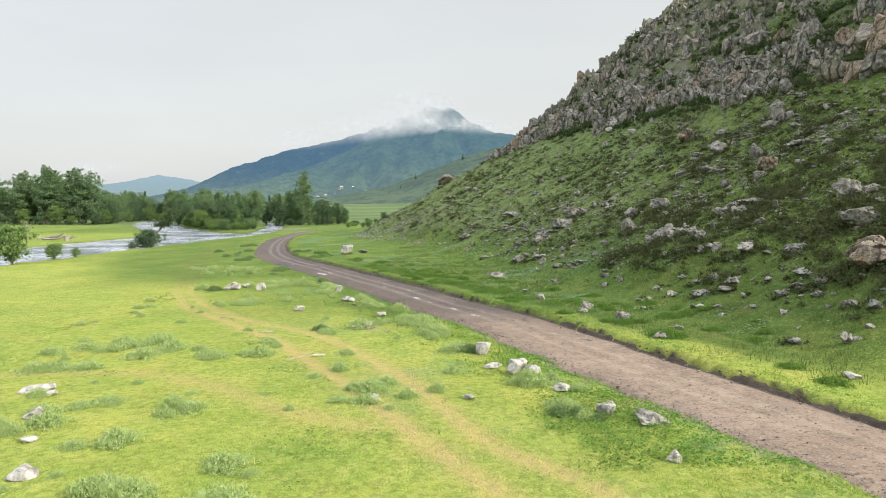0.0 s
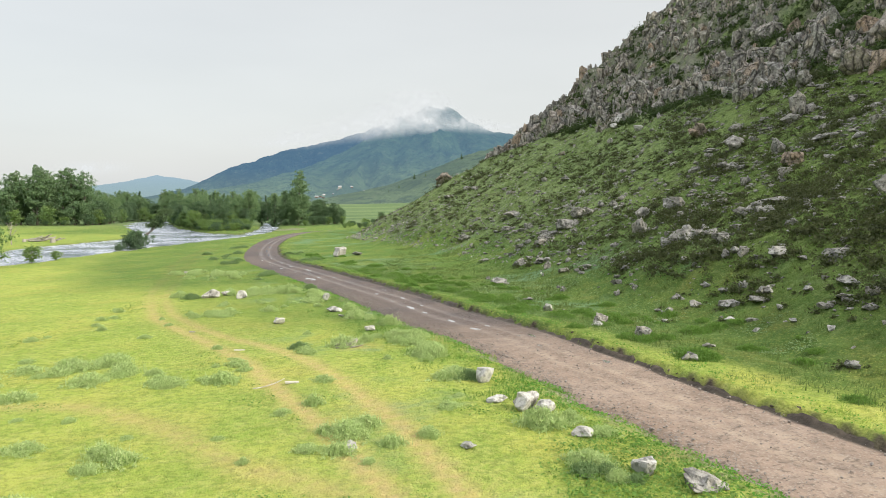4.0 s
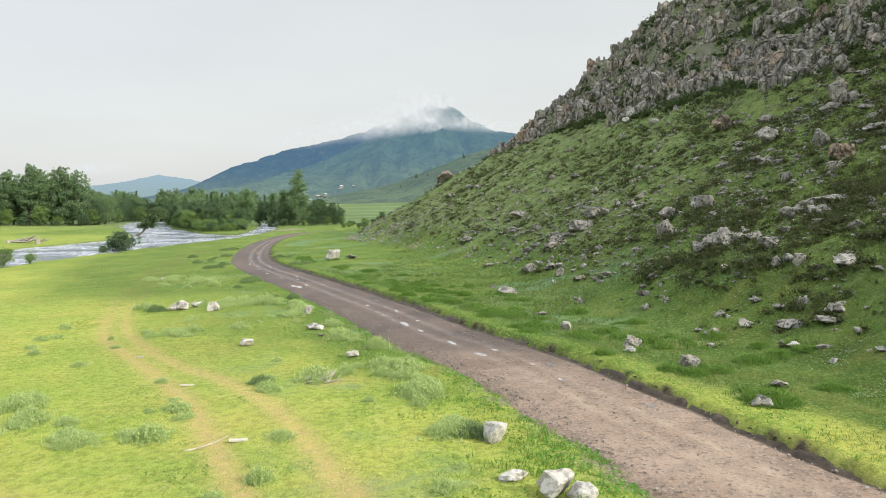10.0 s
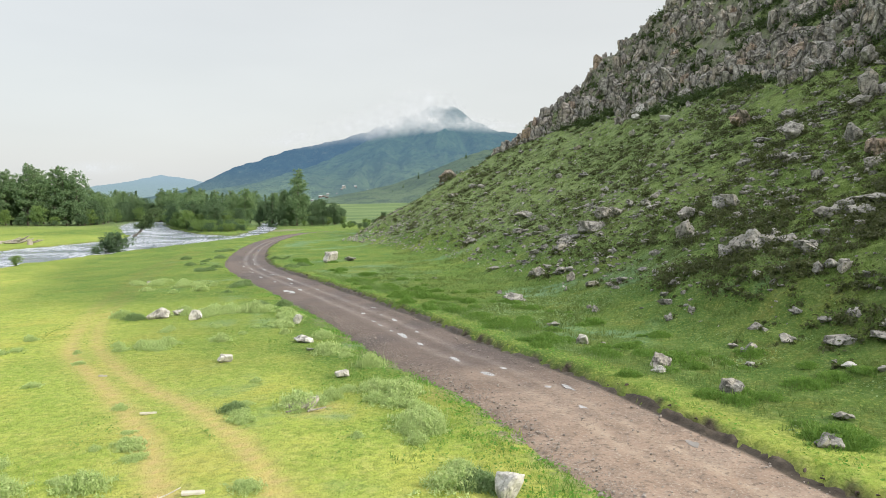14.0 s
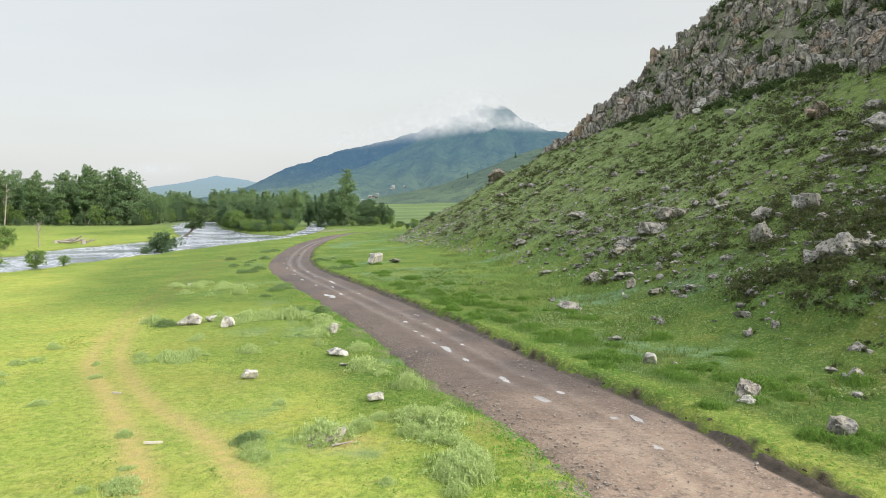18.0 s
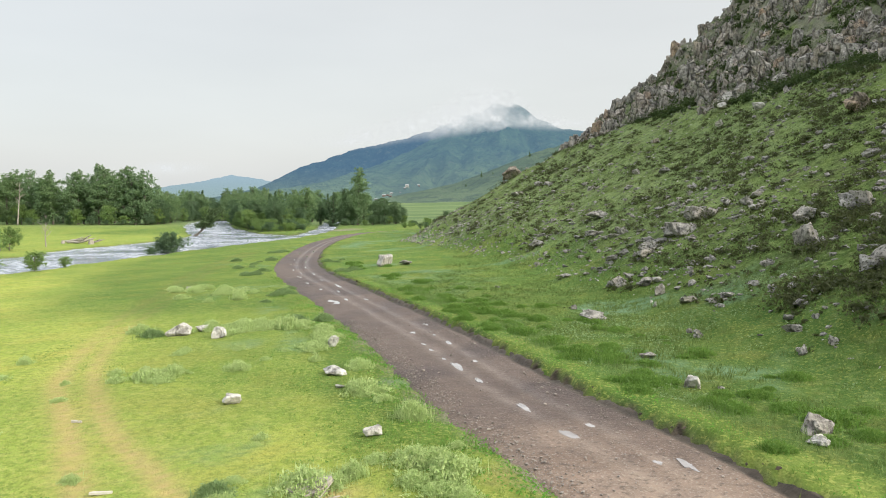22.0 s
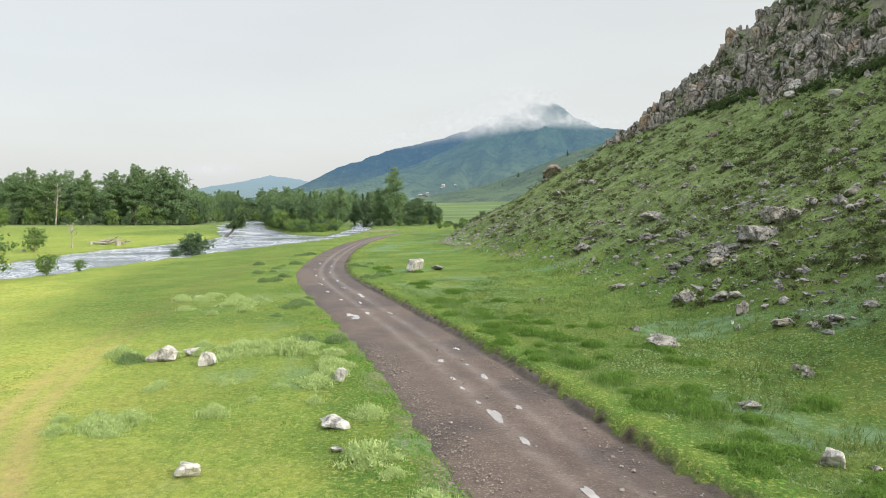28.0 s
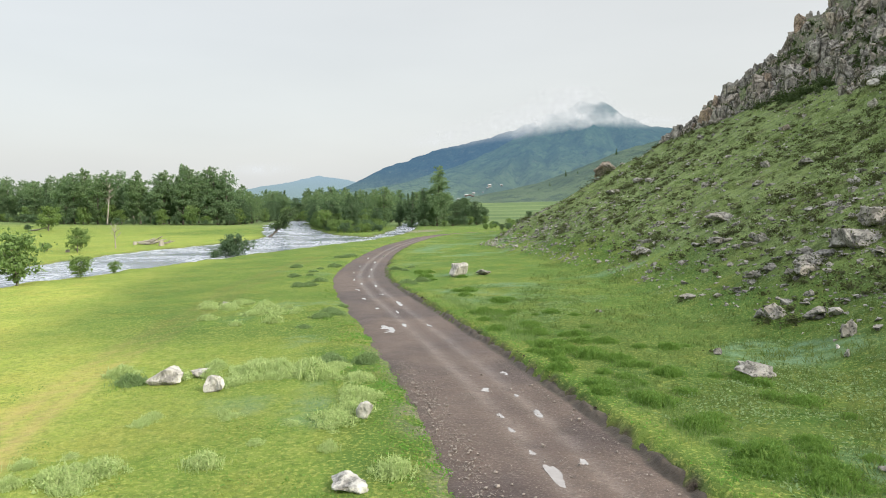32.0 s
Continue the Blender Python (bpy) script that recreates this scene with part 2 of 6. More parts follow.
# ---- materials ----
class Nodes:
    """A node material under construction."""

    def __init__(self, name, rough=0.9, gloss=0.25):
        self.mat = bpy.data.materials.new(name)
        self.mat.use_nodes = True
        self.t = self.mat.node_tree
        self.bsdf = self.t.nodes["Principled BSDF"]
        self.bsdf.inputs["Roughness"].default_value = rough
        self.bsdf.inputs["Specular IOR Level"].default_value = gloss
        self.geo = self.t.nodes.new("ShaderNodeNewGeometry")
        self.obj = self.t.nodes.new("ShaderNodeObjectInfo")
        self.where = self.geo.outputs["Position"]

    def put(self, socket, value):
        if isinstance(value, bpy.types.NodeSocket):
            self.t.links.new(value, socket)
        elif isinstance(value, tuple) and len(value) == 3 and socket.type == "RGBA":
            socket.default_value = (*value, 1)
        else:
            socket.default_value = value

    def noise(self, scale, lo=0.35, hi=0.65, detail=3.0, vec=None, rough=0.55, stretch=None):
        n = self.t.nodes.new("ShaderNodeTexNoise")
        n.inputs["Scale"].default_value, n.inputs["Detail"].default_value, n.inputs["Roughness"].default_value = scale, detail, rough
        v = vec or self.where
        if stretch:
            m = self.t.nodes.new("ShaderNodeMapping")
            m.inputs["Scale"].default_value = stretch
            self.t.links.new(v, m.inputs[0])
            v = m.outputs[0]
        self.t.links.new(v, n.inputs["Vector"])
        return self.range(n.outputs["Fac"], lo, hi)

    def cells(self, scale, lo, hi, feature="F1", stretch=None, vec=None):
        n = self.t.nodes.new("ShaderNodeTexVoronoi")
        n.feature = feature
        n.inputs["Scale"].default_value = scale
        v = vec or self.where
        if stretch:
            m = self.t.nodes.new("ShaderNodeMapping")
            m.inputs["Scale"].default_value = stretch
            self.t.links.new(v, m.inputs[0])
            v = m.outputs[0]
        self.t.links.new(v, n.inputs["Vector"])
        return self.range(n.outputs["Distance"], lo, hi)

    def range(self, socket, lo, hi, to_lo=0.0, to_hi=1.0):
        r = self.t.nodes.new("ShaderNodeMapRange")
        for key, val in (("From Min", lo), ("From Max", hi), ("To Min", to_lo), ("To Max", to_hi)):
            r.inputs[key].default_value = val
        self.put(r.inputs["Value"], socket)
        return r.outputs["Result"]

    def math(self, op, a, b=0.0):
        m = self.t.nodes.new("ShaderNodeMath")
        m.operation = op
        self.put(m.inputs[0], a)
        self.put(m.inputs[1], b)
        return m.outputs[0]

    def mix(self, fac, a, b, mode="MIX"):
        m = self.t.nodes.new("ShaderNodeMix")
        m.data_type, m.blend_type = "RGBA", mode
        self.put(m.inputs["Factor"], fac)
        self.put(m.inputs["A"], a)
        self.put(m.inputs["B"], b)
        return m.outputs["Result"]

    def attr(self, name):
        a = self.t.nodes.new("ShaderNodeAttribute")
        a.attribute_name = name
        return a.outputs["Fac"]

    def color(self, socket):
        self.put(self.bsdf.inputs["Base Color"], socket)
        return self

    def bump(self, height, strength=0.5, distance=0.05):
        b = self.t.nodes.new("ShaderNodeBump")
        b.inputs["Strength"].default_value, b.inputs["Distance"].default_value = strength, distance
        self.put(b.inputs["Height"], height)
        self.t.links.new(b.outputs["Normal"], self.bsdf.inputs["Normal"])
        return self


def meadow_colour(n):
    """Short pasture: yellow-green and patchy, with bleached spots, darker herbs and fine tufts."""
    big, mid, dusky_ = n.noise(0.11, 0.40, 0.62), n.noise(0.55, 0.38, 0.64, 5.0), n.attr("dusky")
    col = n.mix(big, (0.295, 0.392, 0.080), (0.435, 0.480, 0.106))
    col = n.mix(n.math("MULTIPLY", mid, 0.60), col, (0.225, 0.345, 0.060))
    col = n.mix(n.math("MULTIPLY", n.noise(0.23, 0.50, 0.68, 5.0), 0.55), col, (0.460, 0.415, 0.105))
    col = n.mix(n.math("MULTIPLY", n.noise(1.9, 0.50, 0.66, 6.0, None, 0.65), 0.55), col, (0.500, 0.500, 0.165))
    lush_shade = n.mix(big, (0.056, 0.142, 0.028), (0.090, 0.186, 0.034))
    lush_shade = n.mix(n.math("MULTIPLY", mid, 0.6), lush_shade, (0.056, 0.122, 0.028))
    lush_shade = n.mix(n.math("MULTIPLY", n.noise(0.31, 0.50, 0.66, 5.0), 0.6), lush_shade, (0.150, 0.170, 0.036))
    lush_shade = n.mix(n.math("MULTIPLY", n.noise(0.13, 0.48, 0.64, 5.0), 0.38), lush_shade, (0.240, 0.285, 0.070))
    lush_shade = n.mix(n.math("MULTIPLY", n.noise(1.6, 0.52, 0.66, 6.0, None, 0.65), 0.50), lush_shade, (0.200, 0.255, 0.075))
    col = n.mix(n.attr("lush_shade"), col, lush_shade)
    # darker green for the meadow below the hill
    dusky = n.mix(mid, (0.046, 0.098, 0.022), (0.092, 0.152, 0.033))
    dusky = n.mix(n.math("MULTIPLY", n.noise(0.4, 0.52, 0.64, 6.0), 0.65), dusky, (0.155, 0.156, 0.042))
    dusky = n.mix(n.math("MULTIPLY", n.noise(1.7, 0.50, 0.64, 7.0, None, 0.65), 0.6), dusky, (0.180, 0.235, 0.092))
    col = n.mix(dusky_, col, dusky)
    tuft = n.noise(3.6, 0.46, 0.60, 7.0, None, 0.65)
    col = n.mix(n.math("MULTIPLY", tuft, n.range(dusky_, 0.0, 1.0, 0.42, 0.62)), col, (0.070, 0.140, 0.026))
    fleck = n.math("MULTIPLY", n.noise(7.5, 0.53, 0.62, 6.0), n.range(dusky_, 0.0, 1.0, 0.55, 0.22))
    col = n.mix(fleck, col, (0.400, 0.430, 0.120))
    return n.mix(n.math("MULTIPLY", n.noise(27.0, 0.5, 0.72, 2.0), n.range(dusky_, 0.0, 1.0, 0.38, 0.16)), col, (0.150, 0.225, 0.050))


def ground_material():
    n = Nodes("pasture", 0.95, 0.12)
    col = meadow_colour(n)
    # hillside: deeper green, olive and heather brown
    hcol = n.mix(n.noise(0.16, 0.38, 0.62), (0.074, 0.128, 0.028), (0.130, 0.186, 0.042))
    hcol = n.mix(n.math("MULTIPLY", n.attr("spur"), n.noise(0.5, 0.25, 0.6, 5.0)), hcol, (0.205, 0.275, 0.120))
    hcol = n.mix(n.math("MULTIPLY", n.noise(0.8, 0.47, 0.60, 8.0, None, 0.62), 0.66), hcol, (0.040, 0.062, 0.020))
    hcol = n.mix(n.math("MULTIPLY", n.noise(0.42, 0.52, 0.66, 5.0), 0.7), hcol, (0.062, 0.052, 0.032))
    hcol = n.mix(n.math("MULTIPLY", n.noise(2.2, 0.48, 0.60, 8.0, None, 0.65), 0.80), hcol, (0.195, 0.262, 0.090))
    hcol = n.mix(n.math("MULTIPLY", n.noise(11.0, 0.56, 0.66, 3.0), 0.5), hcol, (0.028, 0.045, 0.014))
    col = n.mix(n.attr("hill"), col, hcol)
    sage = n.math("MULTIPLY", n.attr("sage"), n.noise(1.1, 0.35, 0.6, 5.0))
    col = n.mix(n.math("MULTIPLY", sage, 0.85), col, (0.155, 0.265, 0.165))
    # far fields in streaky greens, greyed so the haze sits in the colour
    col = n.mix(n.attr("far_haze"), col, n.mix(n.noise(0.012, 0.42, 0.58, 6.0, None, 0.6, (0.5, 1.6, 1.0)), (0.085, 0.140, 0.066), (0.150, 0.205, 0.098)))
    # bare earth of the wheel tracks and worn spots
    earth = n.mix(n.noise(2.0, 0.3, 0.7, 5.0), (0.560, 0.430, 0.180), (0.470, 0.355, 0.185))
    earth = n.mix(n.attr("lush_shade"), earth, (0.160, 0.140, 0.060))
    bare = n.math("MULTIPLY", n.attr("dirt"), n.noise(1.6, 0.05, 0.50, 6.0))
    col = n.mix(bare, col, earth)
    pebbles = n.mix(n.noise(9.0, 0.4, 0.62, 5.0), (0.150, 0.125, 0.105), (0.330, 0.300, 0.265))
    col = n.mix(n.math("MULTIPLY", n.attr("gravel"), n.noise(0.9, 0.40, 0.52, 6.0)), col, pebbles)
    col = n.mix(n.attr("bank"), col, n.mix(n.noise(3.0), (0.046, 0.038, 0.030), (0.098, 0.082, 0.064)))
    # grey stone showing through high on the hill
    stone = n.mix(n.noise(1.3, 0.35, 0.65, 6.0), (0.125, 0.122, 0.115), (0.240, 0.228, 0.205))
    show = n.math("MULTIPLY", n.attr("rock"), n.noise(0.34, 0.36, 0.5, 6.0))
    col = n.mix(show, col, stone)
    n.color(col)
    lump = n.math("ADD", n.noise(3.2, 0.2, 0.8, 6.0), n.math("MULTIPLY", n.noise(14.0, 0.2, 0.8, 4.0), 0.6))
    return n.bump(lump, 0.9, 0.16).mat


def road_material():
    n = Nodes("gravel road", 0.88, 0.3)
    col = n.mix(n.noise(0.28, 0.36, 0.64), (0.230, 0.168, 0.130), (0.310, 0.238, 0.190))
    col = n.mix(n.math("MULTIPLY", n.noise(1.4, 0.4, 0.7, 6.0), 0.6), col, (0.135, 0.106, 0.090))
    col = n.mix(n.attr("mud"), col, n.mix(n.noise(0.8, 0.35, 0.65, 5.0), (0.036, 0.026, 0.026), (0.066, 0.048, 0.046)))
    col = n.mix(n.math("MULTIPLY", n.attr("rut"), n.noise(0.9, 0.36, 0.6, 5.0)), col, n.mix(n.attr("mud"), (0.330, 0.262, 0.205), (0.100, 0.078, 0.076)))
    grit = n.cells(9.0, 0.0, 0.35)
    col = n.mix(n.math("MULTIPLY", n.noise(13.0, 0.54, 0.66, 4.0), n.range(n.attr("mud"), 0.0, 1.0, 0.70, 0.22)), col, (0.340, 0.300, 0.265))
    col = n.mix(n.math("MULTIPLY", n.noise(6.0, 0.54, 0.66, 5.0), 0.65), col, (0.080, 0.064, 0.056))
    bank = n.mix(n.noise(2.4, 0.3, 0.7, 5.0), (0.040, 0.033, 0.027), (0.090, 0.074, 0.058))
    col = n.mix(n.attr("bank"), col, bank)
    n.color(col)
    wet = n.math("MULTIPLY", n.attr("mud"), n.math("SUBTRACT", -0.32, n.math("MULTIPLY", n.attr("rut"), 0.22)))
    n.put(n.bsdf.inputs["Roughness"], n.math("ADD", 0.9, wet))
    return n.bump(n.math("ADD", n.math("MULTIPLY", grit, 0.4), n.noise(6.0, 0.2, 0.8, 6.0)), 0.7, 0.05).mat


def rock_material(name, dark, light, warm, lichen=0.3, joints=0.0):
    n = Nodes(name, 0.92, 0.2)
    col = n.mix(n.noise(1.7, 0.34, 0.66, 7.0), dark, light)
    col = n.mix(n.math("MULTIPLY", n.geo.outputs["Random Per Island"], 0.45), col, warm)
    col = n.mix(n.math("MULTIPLY", n.noise(0.7, 0.55, 0.68, 4.0), 0.7), col, warm)
    col = n.mix(n.math("MULTIPLY", n.noise(5.5, 0.56, 0.64, 4.0), lichen), col, (0.330, 0.320, 0.270))
    streak = n.noise(1.5, 0.50, 0.64, 6.0, None, 0.65, (1.6, 1.6, 0.35))
    col = n.mix(n.math("MULTIPLY", streak, 0.6), col, (0.060, 0.058, 0.054))
    col = n.mix(n.math("MULTIPLY", n.noise(6.0, 0.53, 0.62, 6.0), 0.75 if lichen > 0.28 else 0.35), col, (0.046, 0.048, 0.042))
    h = n.math("ADD", n.noise(3.0, 0.2, 0.8, 8.0), n.math("MULTIPLY", streak, -0.4))
    if joints:
        wavy = n.t.nodes.new("ShaderNodeVectorMath")
        warp = n.t.nodes.new("ShaderNodeTexNoise")
        warp.inputs["Scale"].default_value = 0.8
        n.t.links.new(n.where, warp.inputs["Vector"])
        n.t.links.new(n.where, wavy.inputs[0])
        n.t.links.new(warp.outputs["Color"], wavy.inputs[1])
        crack = n.math("SUBTRACT", 1.0, n.cells(0.62, 0.0, 0.07, "DISTANCE_TO_EDGE", (1.0, 1.0, 0.42), wavy.outputs[0]))
        col = n.mix(n.math("MULTIPLY", crack, joints), col, (0.022, 0.024, 0.020))
        h = n.math("SUBTRACT", h, n.math("MULTIPLY", crack, 1.6))
    n.color(col)
    return n.bump(h, 0.9, 0.25 if joints else 0.12).mat


def leaf_material(name, a, b, c):
    n = Nodes(name, 0.65, 0.3)
    isl = n.geo.outputs["Random Per Island"]
    col = n.mix(isl, a, b)
    col = n.mix(n.math("MULTIPLY", n.obj.outputs["Random"], 0.6), col, c)
    n.color(col)
    n.bsdf.inputs["Subsurface Weight"].default_value = 0.0
    tr = n.t.nodes.new("ShaderNodeBsdfTranslucent")
    n.put(tr.inputs["Color"], n.mix(0.18, col, (0.20, 0.30, 0.05)))
    m = n.t.nodes.new("ShaderNodeMixShader")
    m.inputs[0].default_value = 0.45
    n.t.links.new(n.bsdf.outputs[0], m.inputs[1])
    n.t.links.new(tr.outputs[0], m.inputs[2])
    n.t.links.new(m.outputs[0], n.t.nodes["Material Output"].inputs["Surface"])
    return n.mat


def bark_material(name, a, b):
    n = Nodes(name, 0.9, 0.2)
    n.color(n.mix(n.noise(2.2, 0.35, 0.65, 5.0, None, 0.6, (1.0, 1.0, 0.3)), a, b))
    return n.bump(n.noise(7.0, 0.2, 0.8, 5.0, None, 0.6, (1.0, 1.0, 0.25)), 0.6, 0.03).mat


def water_material():
    n = Nodes("river water", 0.07, 0.5)
    n.bsdf.inputs["IOR"].default_value = 1.33
    rip = n.noise(0.9, 0.2, 0.8, 6.0, None, 0.65, (1.6, 0.55, 1.0))
    foam = n.math("MULTIPLY", n.noise(0.10, 0.36, 0.62, 3.0), n.noise(1.0, 0.44, 0.60, 6.0, None, 0.7, (2.0, 0.5, 1.0)))
    n.color(n.mix(n.math("MULTIPLY", foam, 0.70), (0.190, 0.225, 0.290), (0.68, 0.72, 0.80)))
    n.put(n.bsdf.inputs["Roughness"], n.range(foam, 0.0, 1.0, 0.10, 0.7))
    return n.bump(rip, 0.22, 0.15).mat


def backdrop_material(name, low, high, haze, amount, top, veil=0.0):
    """A far mountain: slope colours, darker higher up, under painted haze; bright air and summit cloud are emission."""
    n = Nodes(name, 1.0, 0.0)
    sepz = n.t.nodes.new("ShaderNodeSeparateXYZ")
    n.t.links.new(n.where, sepz.inputs[0])
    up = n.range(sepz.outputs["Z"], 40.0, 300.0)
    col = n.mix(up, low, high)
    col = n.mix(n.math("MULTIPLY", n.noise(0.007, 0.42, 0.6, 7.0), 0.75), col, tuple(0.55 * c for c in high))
    col = n.mix(n.math("MULTIPLY", n.noise(0.022, 0.50, 0.60, 8.0, None, 0.7), 0.85), col, (0.020, 0.040, 0.028))
    col = n.mix(n.math("MULTIPLY", n.noise(0.035, 0.54, 0.66, 6.0, None, 0.7), 0.5), col, (0.200, 0.215, 0.150))
    n.color(col)
    # haze put into the material: glowing air colour, whiter towards the summit
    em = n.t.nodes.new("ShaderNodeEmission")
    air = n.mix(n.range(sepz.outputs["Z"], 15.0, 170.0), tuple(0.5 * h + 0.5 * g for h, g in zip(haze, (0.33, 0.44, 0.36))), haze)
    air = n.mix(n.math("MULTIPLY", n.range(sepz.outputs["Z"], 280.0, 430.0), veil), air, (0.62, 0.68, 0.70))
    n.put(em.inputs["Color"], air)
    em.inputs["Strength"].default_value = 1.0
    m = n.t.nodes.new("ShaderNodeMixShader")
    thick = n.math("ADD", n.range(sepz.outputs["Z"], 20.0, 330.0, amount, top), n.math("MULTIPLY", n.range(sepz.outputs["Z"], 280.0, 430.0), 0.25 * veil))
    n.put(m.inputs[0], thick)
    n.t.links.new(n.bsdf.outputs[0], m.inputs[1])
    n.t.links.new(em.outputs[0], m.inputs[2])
    n.t.links.new(m.outputs[0], n.t.nodes["Material Output"].inputs["Surface"])
    return n.bump(n.noise(0.012, 0.2, 0.8, 8.0, None, 0.65), 1.0, 75.0).mat


def cloud_material(name, seed):
    n = Nodes(name, 1.0, 0.0)
    tcx = n.t.nodes.new("ShaderNodeTexCoord")
    sepg = n.t.nodes.new("ShaderNodeSeparateXYZ")
    n.t.links.new(tcx.outputs["Generated"], sepg.inputs[0])
    dx = n.math("MULTIPLY", n.math("SUBTRACT", sepg.outputs["X"], 0.5), 2.0)
    dy = n.math("MULTIPLY", n.math("SUBTRACT", sepg.outputs["Z"], 0.5), 2.0)
    rad = n.math("SQRT", n.math("ADD", n.math("MULTIPLY", dx, dx), n.math("MULTIPLY", dy, dy)))
    edge = n.math("POWER", n.range(rad, 1.0, 0.0), 1.6)
    puff = n.math("MULTIPLY", n.noise(0.009 + 0.0006 * seed, 0.34, 0.66, 8.0, None, 0.62), n.noise(0.026, 0.25, 0.62, 6.0, None, 0.65))
    a = n.math("MINIMUM", n.math("MULTIPLY", edge, n.math("ADD", 0.22, n.math("MULTIPLY", puff, 1.75))), 0.92)
    # the cloud's daylight white is emitted by the card, level with the sky
    em = n.t.nodes.new("ShaderNodeEmission")
    em.inputs["Color"].default_value = (0.80, 0.83, 0.84, 1)
    tr = n.t.nodes.new("ShaderNodeBsdfTransparent")
    m = n.t.nodes.new("ShaderNodeMixShader")
    n.put(m.inputs[0], a)
    n.t.links.new(tr.outputs[0], m.inputs[1])
    n.t.links.new(em.outputs[0], m.inputs[2])
    n.t.links.new(m.outputs[0], n.t.nodes["Material Output"].inputs["Surface"])
    return n.mat


def plain(name, col, rough=0.8, spread=0.25, scale=3.0):
    n = Nodes(name, rough, 0.3)
    dark = tuple(c * (1 - spread) for c in col)
    n.color(n.mix(n.noise(scale, 0.3, 0.7, 5.0), dark, col))
    return n.bump(n.noise(scale * 4, 0.2, 0.8, 5.0), 0.4, 0.02).mat


GROUND = ground_material()
ROADM = road_material()
ROCK_GREY = rock_material("grey granite", (0.135, 0.137, 0.134), (0.390, 0.388, 0.372), (0.350, 0.325, 0.295))
ROCK_CRAG = rock_material("weathered crag granite", (0.135, 0.135, 0.130), (0.470, 0.462, 0.440), (0.450, 0.385, 0.325), 0.25, 0.62)
ROCK_PALE = rock_material("pale quartz stone", (0.360, 0.360, 0.350), (0.560, 0.555, 0.540), (0.500, 0.475, 0.440), 0.15)
ROCK_RUST = rock_material("rust-stained granite", (0.190, 0.170, 0.148), (0.440, 0.385, 0.330), (0.450, 0.315, 0.215), 0.3, 0.35)
LEAF_POPLAR = leaf_material("poplar leaf", (0.125, 0.215, 0.104), (0.228, 0.328, 0.150), (0.175, 0.275, 0.160))
LEAF_DARK = leaf_material("spruce and alder leaf", (0.076, 0.140, 0.074), (0.138, 0.214, 0.108), (0.108, 0.176, 0.102))
LEAF_WILLOW = leaf_material("willow leaf", (0.140, 0.235, 0.066), (0.225, 0.325, 0.105), (0.180, 0.280, 0.110))
LEAF_SHRUB = leaf_material("shrub leaf", (0.044, 0.064, 0.026), (0.084, 0.106, 0.042), (0.078, 0.076, 0.044))
LEAF_CRAG = leaf_material("crag shrub leaf", (0.030, 0.056, 0.022), (0.066, 0.104, 0.036), (0.055, 0.080, 0.034))
BLADE_GRASS = leaf_material("grass blade", (0.230, 0.350, 0.060), (0.390, 0.490, 0.110), (0.300, 0.420, 0.085))
BLADE_LUSH = leaf_material("verge grass blade", (0.100, 0.215, 0.040), (0.200, 0.320, 0.070), (0.140, 0.265, 0.052))
BLADE_SAGE = leaf_material("wormwood blade", (0.310, 0.440, 0.165), (0.560, 0.650, 0.320), (0.430, 0.550, 0.240))
BLADE_WEED = leaf_material("weed leaf", (0.078, 0.225, 0.028), (0.150, 0.345, 0.045), (0.105, 0.285, 0.035))
BLADE_VERGE = leaf_material("tall verge grass blade", (0.130, 0.225, 0.070), (0.240, 0.330, 0.125), (0.180, 0.275, 0.095))
BLADE_SILVER = leaf_material("silvery herb leaf", (0.150, 0.250, 0.100), (0.265, 0.360, 0.175), (0.205, 0.305, 0.130))
BLADE_HILL = leaf_material("hill grass blade", (0.090, 0.150, 0.040), (0.165, 0.230, 0.070), (0.130, 0.175, 0.058))
BARK = bark_material("grey bark", (0.110, 0.095, 0.080), (0.230, 0.210, 0.185))
WOOD_WHITE = bark_material("bleached wood", (0.380, 0.360, 0.310), (0.560, 0.540, 0.490))
BARK_PALE = bark_material("pale dead wood", (0.230, 0.205, 0.180), (0.400, 0.375, 0.345))
PEBBLE = plain("road gravel", (0.310, 0.280, 0.258), 0.9, 0.45, 8.0)
CLOD = plain("dark road-bank earth", (0.085, 0.068, 0.054), 0.95, 0.5, 5.0)
WATER = water_material()


# ---- mesh helpers ----
def mesh_of(name, verts, faces, mat, smooth=False):
    me = bpy.data.meshes.new(name)
    verts = np.asarray(verts, np.float32)
    faces = np.asarray(faces, np.int32)
    k = faces.shape[1]
    me.vertices.add(len(verts))
    me.vertices.foreach_set("co", verts.ravel())
    me.loops.add(faces.size)
    me.loops.foreach_set("vertex_index", faces.ravel())
    me.polygons.add(len(faces))
    me.polygons.foreach_set("loop_start", np.arange(0, faces.size, k, dtype=np.int32))
    me.polygons.foreach_set("use_smooth", np.full(len(faces), smooth))
    me.materials.append(mat)
    me.update(calc_edges=True)
    return me


def from_bm(name, bm, mat, smooth=False):
    me = bpy.data.meshes.new(name)
    bm.to_mesh(me)
    bm.free()
    me.materials.append(mat)
    if smooth:
        me.polygons.foreach_set("use_smooth", np.full(len(me.polygons), True))
    return me


def child(name, me, parent, label=""):
    ob = new(name, me)
    ob.parent = parent
    return tagged(ob, label)


def attribute(me, name, values):
    me.attributes.new(name, "FLOAT", "POINT").data.foreach_set("value", np.asarray(values, np.float32))


def grid_faces(nx, ny):
    i = np.arange(nx * ny).reshape(ny, nx)
    return np.stack([i[:-1, :-1], i[:-1, 1:], i[1:, 1:], i[1:, :-1]], -1).reshape(-1, 4)


